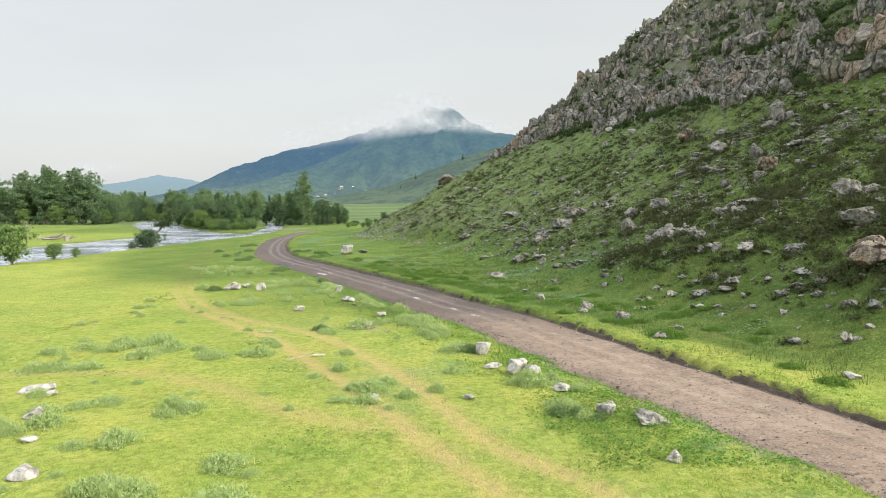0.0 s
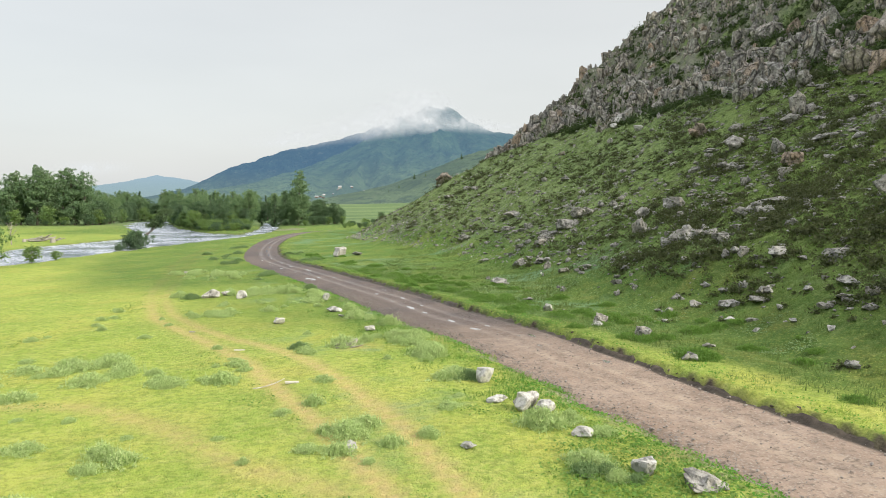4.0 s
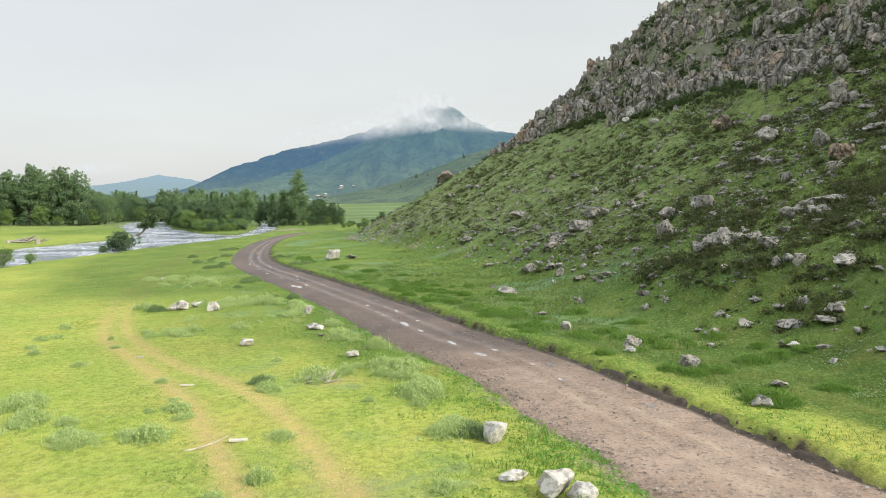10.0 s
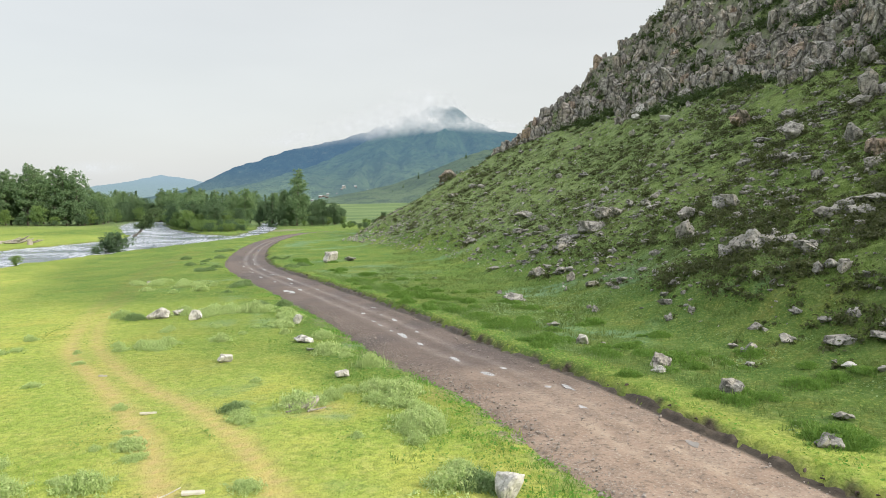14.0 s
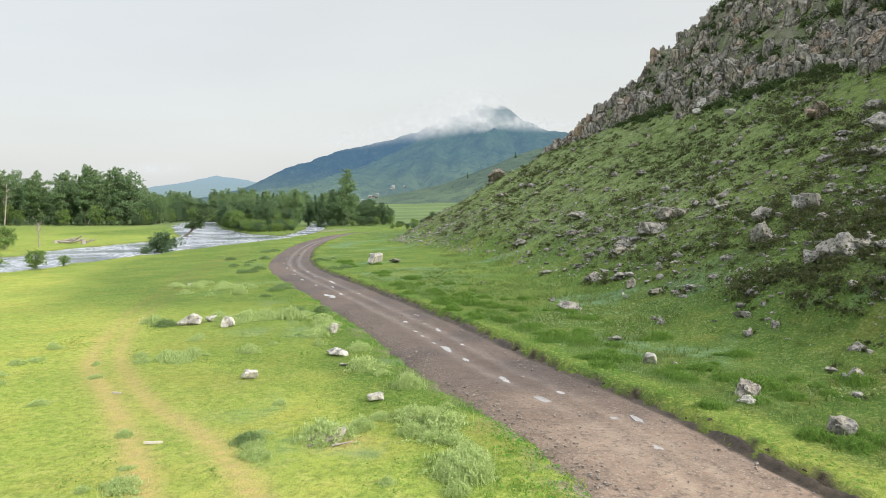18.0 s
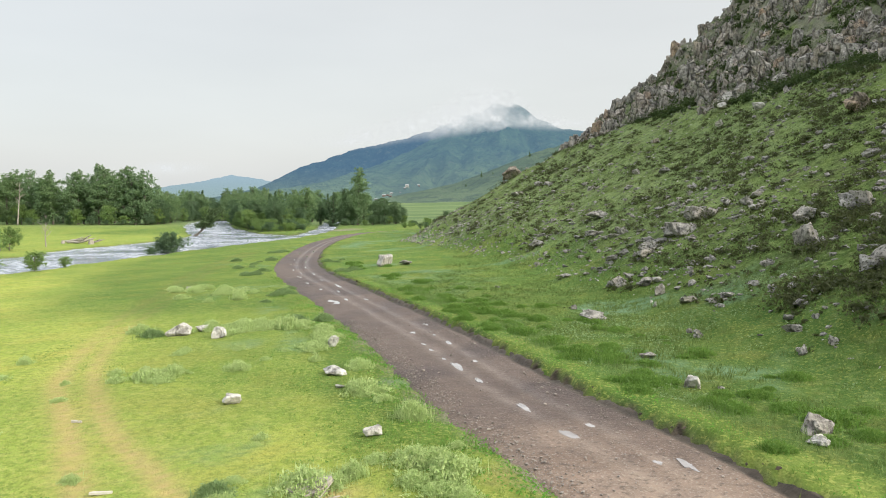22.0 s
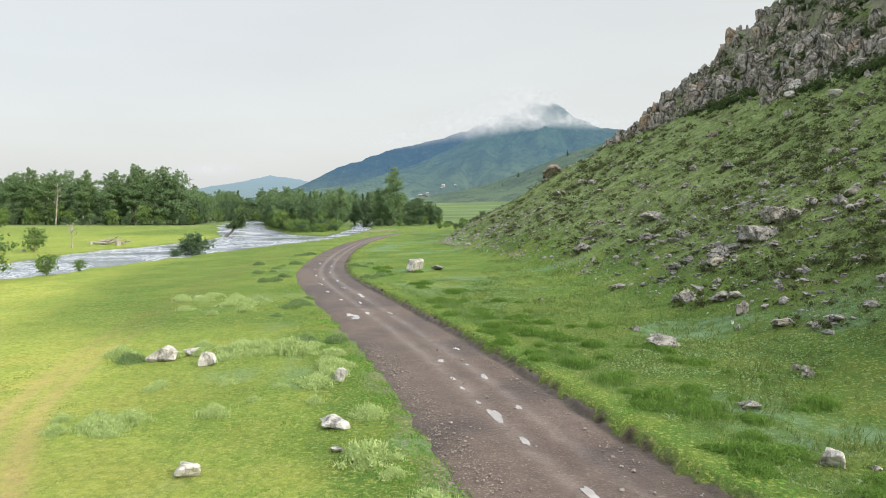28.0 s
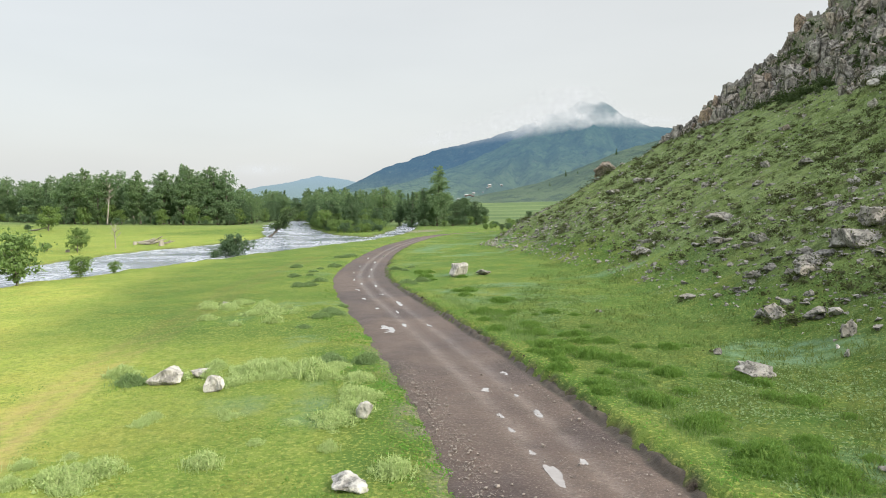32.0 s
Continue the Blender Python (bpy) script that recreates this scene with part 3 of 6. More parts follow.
def steps(*spans):
    out = []
    for a, b, d in spans:
        out += list(np.arange(a, b, d))
    return np.array(out + [spans[-1][1]])


# ---- the ground, one sheet to the horizon ----
def build_ground():
    far = [900.0, 1300, 1900, 2700, 3600, 4700]
    xs = np.r_[-np.array(far[::-1]), steps((-600, -240, 24), (-240, -130, 6), (-130, -48, 1.6), (-48, -22, 0.7), (-22, 18, 0.36), (18, 62, 0.75), (62, 110, 2.5), (110, 600, 45)), far]
    ys = np.r_[[-1500.0, -700, -300, -140, -70], steps((-40, 12, 2.0), (12, 78, 0.36), (78, 185, 0.8), (185, 320, 2.2), (320, 600, 12)), far]
    gx, gy = np.meshgrid(xs, ys)
    x, y = gx.ravel(), gy.ravel()
    z = ground_z(x, y)
    me = mesh_of("ground", np.c_[x, y, z], grid_faces(len(xs), len(ys)), GROUND, True)
    hz = hill_z(x, y)
    attribute(me, "hill", ramp01(hz + 1.6 * fbm(x / 6, y / 6, 51, 3), 0.6, 4.5))
    isle = ramp01(fbm(x / 6.5, y / 8.0, 211, 3), -0.05, 0.25)
    attribute(me, "rock", cliff_w(x, y) * ramp01(hz, 5, 9) * (0.25 + 0.45 * np.maximum(isle, ramp01(y, 112, 128))))
    s, k = road_lateral(x, y)
    a, b, c = near_line(x, y, TRACK_A), near_line(x, y, TRACK_B), near_line(x, y, TRACK_C)
    fade = ramp01(y, 74, 44)
    dirt = np.maximum(np.exp(-(a / 0.42) ** 2), np.exp(-(b / 0.46) ** 2)) * (0.42 + 0.50 * fade)
    dirt = np.maximum(dirt, 0.55 * np.exp(-(c / 0.55) ** 2))
    dirt = np.maximum(dirt, 0.10 * np.exp(-(np.minimum(a, b) / 1.5) ** 2) * fade)
    dirt = np.maximum(dirt, 0.9 * np.exp(-((x + 4.2) ** 2 + (y - 40.9) ** 2) / 0.5))
    dirt = np.maximum(dirt, 0.5 * ramp01(fbm(x / 3, y / 3, 71, 3), 0.45, 0.7) * ramp01(np.abs(s), 6, 3) * (s < 0))
    attribute(me, "dirt", dirt)
    # grows with distance: haze painted into the far fields
    attribute(me, "far_haze", 0.85 * ramp01(y, 250, 360))
    r = in_river(x, y)
    bank = ramp01(r, -1.0, 0.2)
    attribute(me, "bank", np.maximum(bank, ramp01(s + 0.25 * vnoise(x / 0.7, y / 0.7, 68), HALF[k] + 0.38, HALF[k] + 0.18) * (s > 0)))
    attribute(me, "gravel", ramp01(-s + 0.5 * vnoise(x / 1.5, y / 1.5, 69), HALF[k] + 1.5, HALF[k] - 0.1) * (s < 0) * ramp01(y, 90, 50) + 0.9 * ramp01(np.hypot((x + 49) / 6, (y - 248) / 12), 1.2, 0.6))
    attribute(me, "spur", ramp01(y + 0.6 * (foot(y) - x) + 8 * fbm(x / 12, y / 12, 55, 3), 50, 96))
    # greener grass; beyond y 62 its tone also puts cloud shade into the colour
    lush_shade = np.maximum(ramp01(s + 0.8 * vnoise(x / 4, y / 4, 66), 4.4 - 1.1 * ramp01(y, 34, 50), 6.2 - 1.4 * ramp01(y, 34, 50)) * ramp01(y, 20, 36), np.clip(0.45 * ramp01(y + 0.35 * x, 72, 100) + 0.92 * ramp01(-s + 4 * fbm(x / 7, y / 7, 67, 3), 30, 16) * ramp01(y, 62, 78), 0, 0.92) * (s < 0))
    lush_shade = np.maximum(lush_shade, 0.92 * ramp01(s, 1.5, 2.5) * ramp01(y, 30, 50))
    lush_shade = np.maximum(lush_shade, 0.62 * ramp01(y, 170, 230))
    lush_shade = np.maximum(lush_shade, 0.95 * ramp01(y, 200, 230) * ramp01(x, -150, -120) * ramp01(x, -25, -35))
    lush_shade = np.maximum(lush_shade, 0.60 * ramp01(-s + 3 * fbm(x / 5, y / 5, 64, 3), 20, 9) * (s < 0) * ramp01(y, 40, 54))
    lush_shade = np.maximum(lush_shade, 0.92 * ramp01(-s + 1.5 * fbm(x / 3, y / 3, 68, 3), 9.0, 5.5) * (s < 0) * ramp01(y, 34, 50))
    lush_shade = lush_shade * (1 - 0.15 * ramp01(-x, 60, 85) * ramp01(y, 260, 200))
    attribute(me, "lush_shade", np.clip(lush_shade, 0, 1))
    # darker green on the road's hill side, strongest before y 46
    attribute(me, "dusky", 0.85 * ramp01(s + 0.9 * vnoise(x / 3, y / 3, 65), 4.0, 6.0) * ramp01(y + 0.5 * s, 27, 40) * (0.72 + 0.28 * ramp01(y, 58, 46)) * ramp01(y, 96, 70))
    sage = ramp01(fbm(x / 7, y / 5, 61, 4), 0.12, 0.5) * ramp01(hz, 4.5, 0.5) * ramp01(s, 3.5, 6.5) * ramp01(y, 34, 60)
    sage = sage + 0.6 * ramp01(fbm(x / 4, y / 4, 62, 4), 0.25, 0.5) * ramp01(-s, 2.3, 3.2) * ramp01(-s, 14, 7)
    attribute(me, "sage", np.clip(sage, 0, 1))
    return tagged(new("ground", me), "green pasture rising to a stony hillside", "ground", "", "structure")


ground = build_ground()


# ---- the gravel road ----
ROAD_GRID = []


def build_road():
    key = [-3.1, -2.7, -2.45, -2.0, -1.5, -0.70, -0.22, 0.15, 0.40, 0.7, 0.98, 1.35, 1.95, 2.42, 2.52, 2.62, 2.9]
    rise = [-0.16, -0.06, 0.0, 0.02, 0.02, -0.005, -0.05, -0.01, 0.025, -0.01, -0.045, 0.0, 0.01, 0.0, 0.07, 0.18, 0.11]
    lat = np.array([-3.1, -2.9, -2.7, -2.55, *np.arange(-2.4, 2.4, 0.16), 2.42, 2.52, 2.62, 2.75, 2.9])
    lift = np.interp(lat, key, rise)
    at = np.unique(np.r_[np.arange(0, len(ROAD)), np.arange(50, 260, 0.25)])
    at = at[np.r_[True, np.diff(at) > 0.1]]
    base = np.interp(at, np.arange(len(ROAD)), ROAD_Z)
    way = np.c_[np.interp(at, np.arange(len(ROAD)), ROAD[:, 0]), np.interp(at, np.arange(len(ROAD)), ROAD[:, 1])]
    nor = np.c_[np.interp(at, np.arange(len(ROAD)), ROAD_N[:, 0]), np.interp(at, np.arange(len(ROAD)), ROAD_N[:, 1])]
    n, m = len(at), len(lat)
    wide = (np.interp(at, np.arange(len(ROAD)), HALF) / 2.45)[:, None]
    S = lat[None, :] * wide
    wob = 0.10 * vnoise(at[:, None] * 0.5 / 1.3, lat[None, :] * 0 + 3, 81)
    S = S + np.where(np.abs(lat)[None, :] > 2.3, wob, 0)
    X, Y = way[:, :1] + nor[:, :1] * S, way[:, 1:] + nor[:, 1:] * S
    crumble = np.clip(0.75 + 0.7 * vnoise(way[:, 1:] / 1.9, way[:, 1:] * 0, 88), 0.15, 1.3)
    Z = base[:, None] + np.where(lat > 2.45, lift * crumble, lift * np.ones((n, 1))) + 0.028 * fbm(X / 0.8, Y / 0.8, 82, 3) + 0.03 * vnoise(X / 3, Y / 3, 83)
    Z = Z + np.where(lat > 2.45, 0.09 * vnoise(X / 0.55, Y / 0.55, 84) + 0.05 * vnoise(X / 0.2, Y / 0.2, 87), 0)
    me = mesh_of("road", np.c_[X.ravel(), Y.ravel(), Z.ravel()], grid_faces(m, n)[:, ::-1], ROADM, True)
    rut = np.maximum(np.exp(-((lat + 0.22) / 0.30) ** 2), np.exp(-((lat - 0.98) / 0.28) ** 2))[None, :] * np.ones((n, 1))
    attribute(me, "rut", rut.ravel())
    wet = ramp01(Y + 2 * vnoise(X / 2, Y / 2, 86), 34, 54) * (0.75 + 0.25 * ramp01(fbm(X / 4, Y / 4, 85, 3), -0.2, 0.4))
    attribute(me, "mud", np.clip(wet, 0, 0.95).ravel())
    bank = np.where(lat[None, :] > 2.4, 1.0, 0.0) * np.ones((n, 1))
    attribute(me, "bank", bank.ravel())
    ROAD_GRID.extend((X.ravel(), Y.ravel(), Z.ravel()))
    return tagged(new("road", me), "brown gravel road with wheel ruts and a cut earth edge", "road", "", "structure")


road = build_road()


def build_water():
    xs, ys = steps((-330, -140, 12), (-140, -46, 2.0)), steps((-200, 80, 20), (80, 330, 2.5), (330, 720, 20))
    gx, gy = np.meshgrid(xs, ys)
    x, y = gx.ravel(), gy.ravel()
    z = WATER_Z + 0.05 * fbm(x / 2.2, y / 4.5, 91, 3)
    keep = in_river(x, y) > -4.5
    f = grid_faces(len(xs), len(ys))
    f = f[keep[f].any(1)]
    used = np.unique(f)
    back = np.zeros(len(x), int)
    back[used] = np.arange(len(used))
    me = mesh_of("water", np.c_[x, y, z][used], back[f], WATER, True)
    return tagged(new("water", me), "fast shallow river with white riffles", "river", "", "structure")


water = build_water()


# ---- far mountains ----
FAR_LAND = []


def far_z(x, y):
    """Height of the land far down the valley: the mountains' feet or the ground, whichever is on top."""
    tops = [v[((v[:, 0] - x) ** 2 + (v[:, 1] - y) ** 2).argmin()] for v in FAR_LAND]
    return max([gz(x, y)] + [float(v[2]) for v in tops if math.hypot(v[0] - x, v[1] - y) < 25])


def mountain(name, label, crest, y0, depth, mat, seed, rough=0.16):
    """A range whose crest height runs along x by a short list of (x, height); spurs come down its near side."""
    cx, ch = zip(*crest)
    xs, vs = np.linspace(cx[0], cx[-1], 420), np.linspace(0, 1, 90)
    gx, gv = np.meshgrid(xs, vs)
    h = np.interp(gx, cx, ch)
    h = h * (1 + 0.045 * fbm(gx / 90, gx * 0 + seed, seed, 6) + 0.022 * fbm(gx / 24, gx * 0 + seed, seed + 1, 4))
    prof = gv ** 1.25
    warp = 0.5 * fbm(gx / 260, gv * 2.2, seed + 2, 3)
    spur = 0.34 - 1.25 * np.abs(fbm(gx / 170 + 0.6 * gv + warp, gv * 1.5, seed + 3, 6))
    gz_ = h * prof + h * rough * spur * np.sin(np.pi * np.clip(gv, 0, 1) ** 0.8) * 2.2 + h * 0.085 * fbm(gx / 60, gv * 9, seed + 9, 5) * gv * (1 - gv) * 4
    gy = y0 + depth * gv + 60 * fbm(gx / 300, gv * 3, seed + 5, 3) * (1 - gv)
    v = np.c_[gx.ravel(), gy.ravel(), gz_.ravel() - 12 * (1 - gv.ravel()) ** 3]
    me = mesh_of(name, v, grid_faces(420, 90), mat, True)
    FAR_LAND.append(v)
    return tagged(new(name, me), label, "mountain", "", "structure")


# third colour and the numbers after it set the emitted haze
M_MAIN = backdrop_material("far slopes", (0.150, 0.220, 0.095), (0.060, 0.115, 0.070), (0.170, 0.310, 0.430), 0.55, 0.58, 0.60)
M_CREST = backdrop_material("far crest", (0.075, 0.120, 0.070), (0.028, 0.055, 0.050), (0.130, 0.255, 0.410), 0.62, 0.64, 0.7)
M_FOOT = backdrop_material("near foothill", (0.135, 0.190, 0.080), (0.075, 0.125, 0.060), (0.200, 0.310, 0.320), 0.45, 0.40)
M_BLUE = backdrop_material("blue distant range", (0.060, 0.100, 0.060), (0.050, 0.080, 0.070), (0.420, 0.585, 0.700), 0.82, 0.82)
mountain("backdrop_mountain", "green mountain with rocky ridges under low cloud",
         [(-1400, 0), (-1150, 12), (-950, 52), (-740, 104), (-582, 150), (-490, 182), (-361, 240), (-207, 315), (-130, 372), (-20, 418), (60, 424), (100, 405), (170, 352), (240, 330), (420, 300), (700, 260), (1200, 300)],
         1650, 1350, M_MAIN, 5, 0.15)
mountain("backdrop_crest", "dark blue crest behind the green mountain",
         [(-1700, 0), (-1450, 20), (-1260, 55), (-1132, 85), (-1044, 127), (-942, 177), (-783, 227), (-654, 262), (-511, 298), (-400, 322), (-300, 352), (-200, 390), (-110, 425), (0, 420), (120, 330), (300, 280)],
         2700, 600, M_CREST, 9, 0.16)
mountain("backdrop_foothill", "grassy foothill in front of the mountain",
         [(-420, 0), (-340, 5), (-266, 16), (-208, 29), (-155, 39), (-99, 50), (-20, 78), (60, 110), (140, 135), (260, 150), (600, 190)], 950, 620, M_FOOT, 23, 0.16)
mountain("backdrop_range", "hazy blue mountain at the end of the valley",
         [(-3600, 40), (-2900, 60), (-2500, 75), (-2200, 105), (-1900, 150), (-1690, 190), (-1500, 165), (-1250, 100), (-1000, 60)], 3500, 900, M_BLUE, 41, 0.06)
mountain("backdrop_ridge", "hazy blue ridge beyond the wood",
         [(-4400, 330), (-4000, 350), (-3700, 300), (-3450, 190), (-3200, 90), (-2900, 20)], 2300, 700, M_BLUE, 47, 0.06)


def cloud(x, y, z, w, h, seed):
    v = [(-w, 0, -h), (w, 0, -h), (w, 0, h), (-w, 0, h)]
    me = mesh_of("backdrop_cloud", v, [(0, 1, 2, 3)], cloud_material("cloud", seed))
    ob = new("backdrop_cloud", me)
    ob.location = (x, y, z)
    ob.visible_shadow = False
    return tagged(ob, "soft white cloud lying on the mountain top", "cloud", "clouds on the mountain", "structure")


for n_, c in enumerate([(-560, 2600, 236, 220, 36), (-430, 2595, 262, 220, 46), (-320, 2590, 282, 210, 58), (-235, 2580, 300, 190, 66), (-165, 2570, 312, 160, 70), (-100, 2560, 322, 140, 76), (-45, 2555, 322, 120, 74), (0, 2550, 306, 110, 52),
                        (85, 2540, 294, 160, 30), (200, 2540, 286, 200, 28), (-90, 2565, 350, 160, 60), (-1600, 3400, 186, 260, 50), (-10, 2535, 372, 120, 46), (30, 2530, 352, 100, 40), (-60, 2530, 395, 130, 40), (120, 2530, 310, 130, 34)]):
    cloud(*c, n_)


# ---- rocks ----
def rock_mesh(name, mat, seed, points=18, worn=0.05, tall=1.0, box=0.55, dents=0.10):
    """An angular block about one metre across: the hull of scattered points, its edges worn, its faces dented."""
    rnd = random.Random(seed)
    bm = bmesh.new()
    for _ in range(points):
        d = Vector((rnd.gauss(0, 1), rnd.gauss(0, 1), rnd.gauss(0, 1)))
        cube = d / max(abs(d.x), abs(d.y), abs(d.z))
        p = d.normalized().lerp(cube, box) * rnd.uniform(0.78, 1.0)
        bm.verts.new((p.x, p.y, p.z * tall))
    hull = bmesh.ops.convex_hull(bm, input=bm.verts)
    loose = [v for v in bm.verts if not v.link_faces]
    bmesh.ops.delete(bm, geom=loose, context="VERTS")
    bmesh.ops.dissolve_limit(bm, angle_limit=radians(14), verts=bm.verts, edges=bm.edges)
    if worn:
        bmesh.ops.bevel(bm, geom=list(bm.edges), offset=worn, segments=1, affect="EDGES", profile=0.6, clamp_overlap=True)
    bmesh.ops.triangulate(bm, faces=bm.faces)
    if worn:
        for reach in (0.30, 0.26):
            bmesh.ops.subdivide_edges(bm, edges=[e for e in bm.edges if e.calc_length() > reach], cuts=1)
            bmesh.ops.triangulate(bm, faces=bm.faces)
    for v in bm.verts:
        v.co = (v.co + v.co.normalized() * (0.15 * noise.noise(v.co * 1.7 + Vector((seed * 3.1, 0, 0))) + (dents if worn else 0.05) * noise.noise(v.co * 4.2 + Vector((seed, 3, 0))))) * 0.52
    return from_bm(name, bm, mat)


def rock_heap(name, mat, seed, chunks, tall, box):
    """A split, uneven block: a few angular chunks grown together."""
    rnd = random.Random(seed)
    bm = bmesh.new()
    for k in range(chunks):
        me = rock_mesh("chunk", mat, seed * 7 + k, 12 + k % 4, 0.05, tall, box)
        s = rnd.uniform(0.45, 0.8) if k else 0.9
        off = Vector((rnd.uniform(-0.36, 0.36), rnd.uniform(-0.36, 0.36), rnd.uniform(-0.2, 0.14))) if k else Vector()
        me.transform(Matrix.Translation(off) @ Matrix.Rotation(rnd.uniform(0, 6.28), 4, Vector((rnd.random(), rnd.random(), 1)).normalized()) @ Matrix.Scale(s, 4))
        bm.from_mesh(me)
        bpy.data.meshes.remove(me)
    return from_bm(name, bm, mat)


ROCKS_GREY = [rock_heap("boulder", ROCK_GREY, 100 + k, 2 + k % 3, (0.8, 0.9, 1.0, 0.7, 1.1)[k % 5], (0.3, 0.6, 0.1)[k % 3]) for k in range(12)]
ROCKS_PALE = [rock_mesh("stone", ROCK_PALE, 200 + k, 11 + k % 5, 0.07, (0.8, 1.0, 0.9)[k % 3], 0.1) for k in range(5)]
ROCKS_RUST = [rock_heap("boulder", ROCK_RUST, 300 + k, 2 + k % 2, (0.9, 1.1, 0.95)[k % 3], 0.6) for k in range(4)]


HILL_ROCKS = []


def rock(name, me, x, y, size, label, group="", tall=1.0, turn=None, sink=0.25, wide=1.0):
    ob = new(name, me)
    rnd = random.Random(int(x * 131 + y * 977))
    ob.scale = (size * wide, size, size * tall)
    ob.rotation_euler = (rnd.uniform(-0.2, 0.2), rnd.uniform(-0.2, 0.2), rnd.uniform(0, 6.28) if turn is None else turn)
    ob.location = (x, y, gz(x, y) + size * tall * (0.5 - sink) * 0.8)
    if group == "boulders of the hillside":
        HILL_ROCKS.append((x, y, size))
    return tagged(ob, label, "rock", group)


# stones of the pasture
STONES_NEAR = [  # place, width, shape, height, breadth
    (1.8, 32.9, 0.85, 0, 1.35, 0.8), (2.9, 28.9, 0.95, 1, 0.85, 1.1), (2.0, 29.9, 0.62, 2, 0.6, 1.2), (3.5, 28.4, 0.75, 3, 0.8, 1.0), (4.2, 25.9, 0.6, 4, 0.6, 1.1),
    (5.2, 22.9, 0.75, 0, 1.1, 0.9), (5.9, 18.7, 0.4, 1, 0.9, 1.0), (0.8, 25.2, 0.45, 2, 0.6, 1.3), (-16.4, 28.4, 0.9, 2, 0.5, 1.5), (-14.5, 24.8, 0.65, 1, 0.7, 1.1),
    (-11.8, 19.4, 0.75, 4, 0.5, 1.4), (-13.4, 22.4, 0.5, 0, 0.6, 1.2), (-15.6, 27.9, 0.45, 3, 0.6, 1.2), (-2.7, 25.6, 0.5, 3, 0.6, 1.2),
]
STONES_FAR = [  # the stones past the bleached branch
    (-18.5, 63.6, 1.25, 1, 0.7, 1.3), (-17.6, 64.8, 0.8, 3, 0.7, 1.1), (-15.7, 62.5, 0.85, 4, 0.95, 0.8), (-8.35, 59.6, 0.75, 0, 1.5, 0.7), (-7.0, 53.6, 1.0, 2, 0.6, 1.2),
    (-9.8, 49.4, 0.75, 1, 0.65, 1.3), (-3.8, 45.4, 0.62, 3, 0.7, 1.1), (-6.2, 51.4, 0.45, 0, 0.5, 1.2), (-10.6, 75.5, 0.5, 2, 0.5, 1.3), (-29, 88, 0.5, 1, 0.5, 1.1),
]
for x, y, s, kind, tall, wide in STONES_NEAR + STONES_FAR:
    rock("stone", ROCKS_PALE[kind], x, y, s * 1.18, "pale weathered stone half sunk in the grass", "stones of the pasture", tall, None, 0.22, wide)
rock("boulder", ROCKS_GREY[2], 6.3, 21.8, 1.15, "flat grey boulder sunk in the grass", "", 0.55, 0.4, 0.25, 1.3)
for x, y, s, lab, proto, tall in [
        (7.4, 50.7, 0.8, "pale pyramid-shaped stone on the verge", ROCKS_PALE[1], 1.0), (10.7, 41.2, 1.05, "grey boulder on the grassy verge", ROCKS_GREY[0], 0.9),
        (9.3, 45.2, 1.0, "cracked grey boulder on the verge", ROCKS_GREY[4], 0.85), (9.0, 44.3, 0.8, "pale broken stone on the verge", ROCKS_PALE[2], 0.6),
        (5.7, 66.6, 2.0, "rounded lichened boulder in the grass", ROCKS_GREY[6], 0.5), (6.8, 56.0, 0.9, "low grey stone in the grass", ROCKS_GREY[3], 0.55),
        (13.9, 46.8, 0.8, "small grey boulder in the grass", ROCKS_GREY[1], 0.9), (11.2, 35.6, 0.9, "grey stone among nettles", ROCKS_GREY[7], 0.8),
        (10.1, 60.3, 0.85, "small angular grey stone in grass", ROCKS_GREY[8], 1.0), (-13.6, 108.3, 2.7, "large warm-grey boulder standing in the grass", ROCKS_PALE[1], 0.85),
        (-11.2, 109.5, 1.8, "low boulder beside a larger one", ROCKS_GREY[3], 0.6), (10.6, 70.7, 0.9, "upright grey stone in the grass", ROCKS_GREY[4], 1.2),
        (15.7, 26.9, 0.8, "pale stone on the verge", ROCKS_PALE[3], 0.5), (18.0, 31.0, 0.9, "grey stone on the slope's foot", ROCKS_GREY[5], 0.7),
        (12.7, 37.9, 0.6, "small grey stone in the grass", ROCKS_GREY[3], 0.8)]:
    rock("boulder", proto, x, y, s, lab, "boulders below the hill", tall)
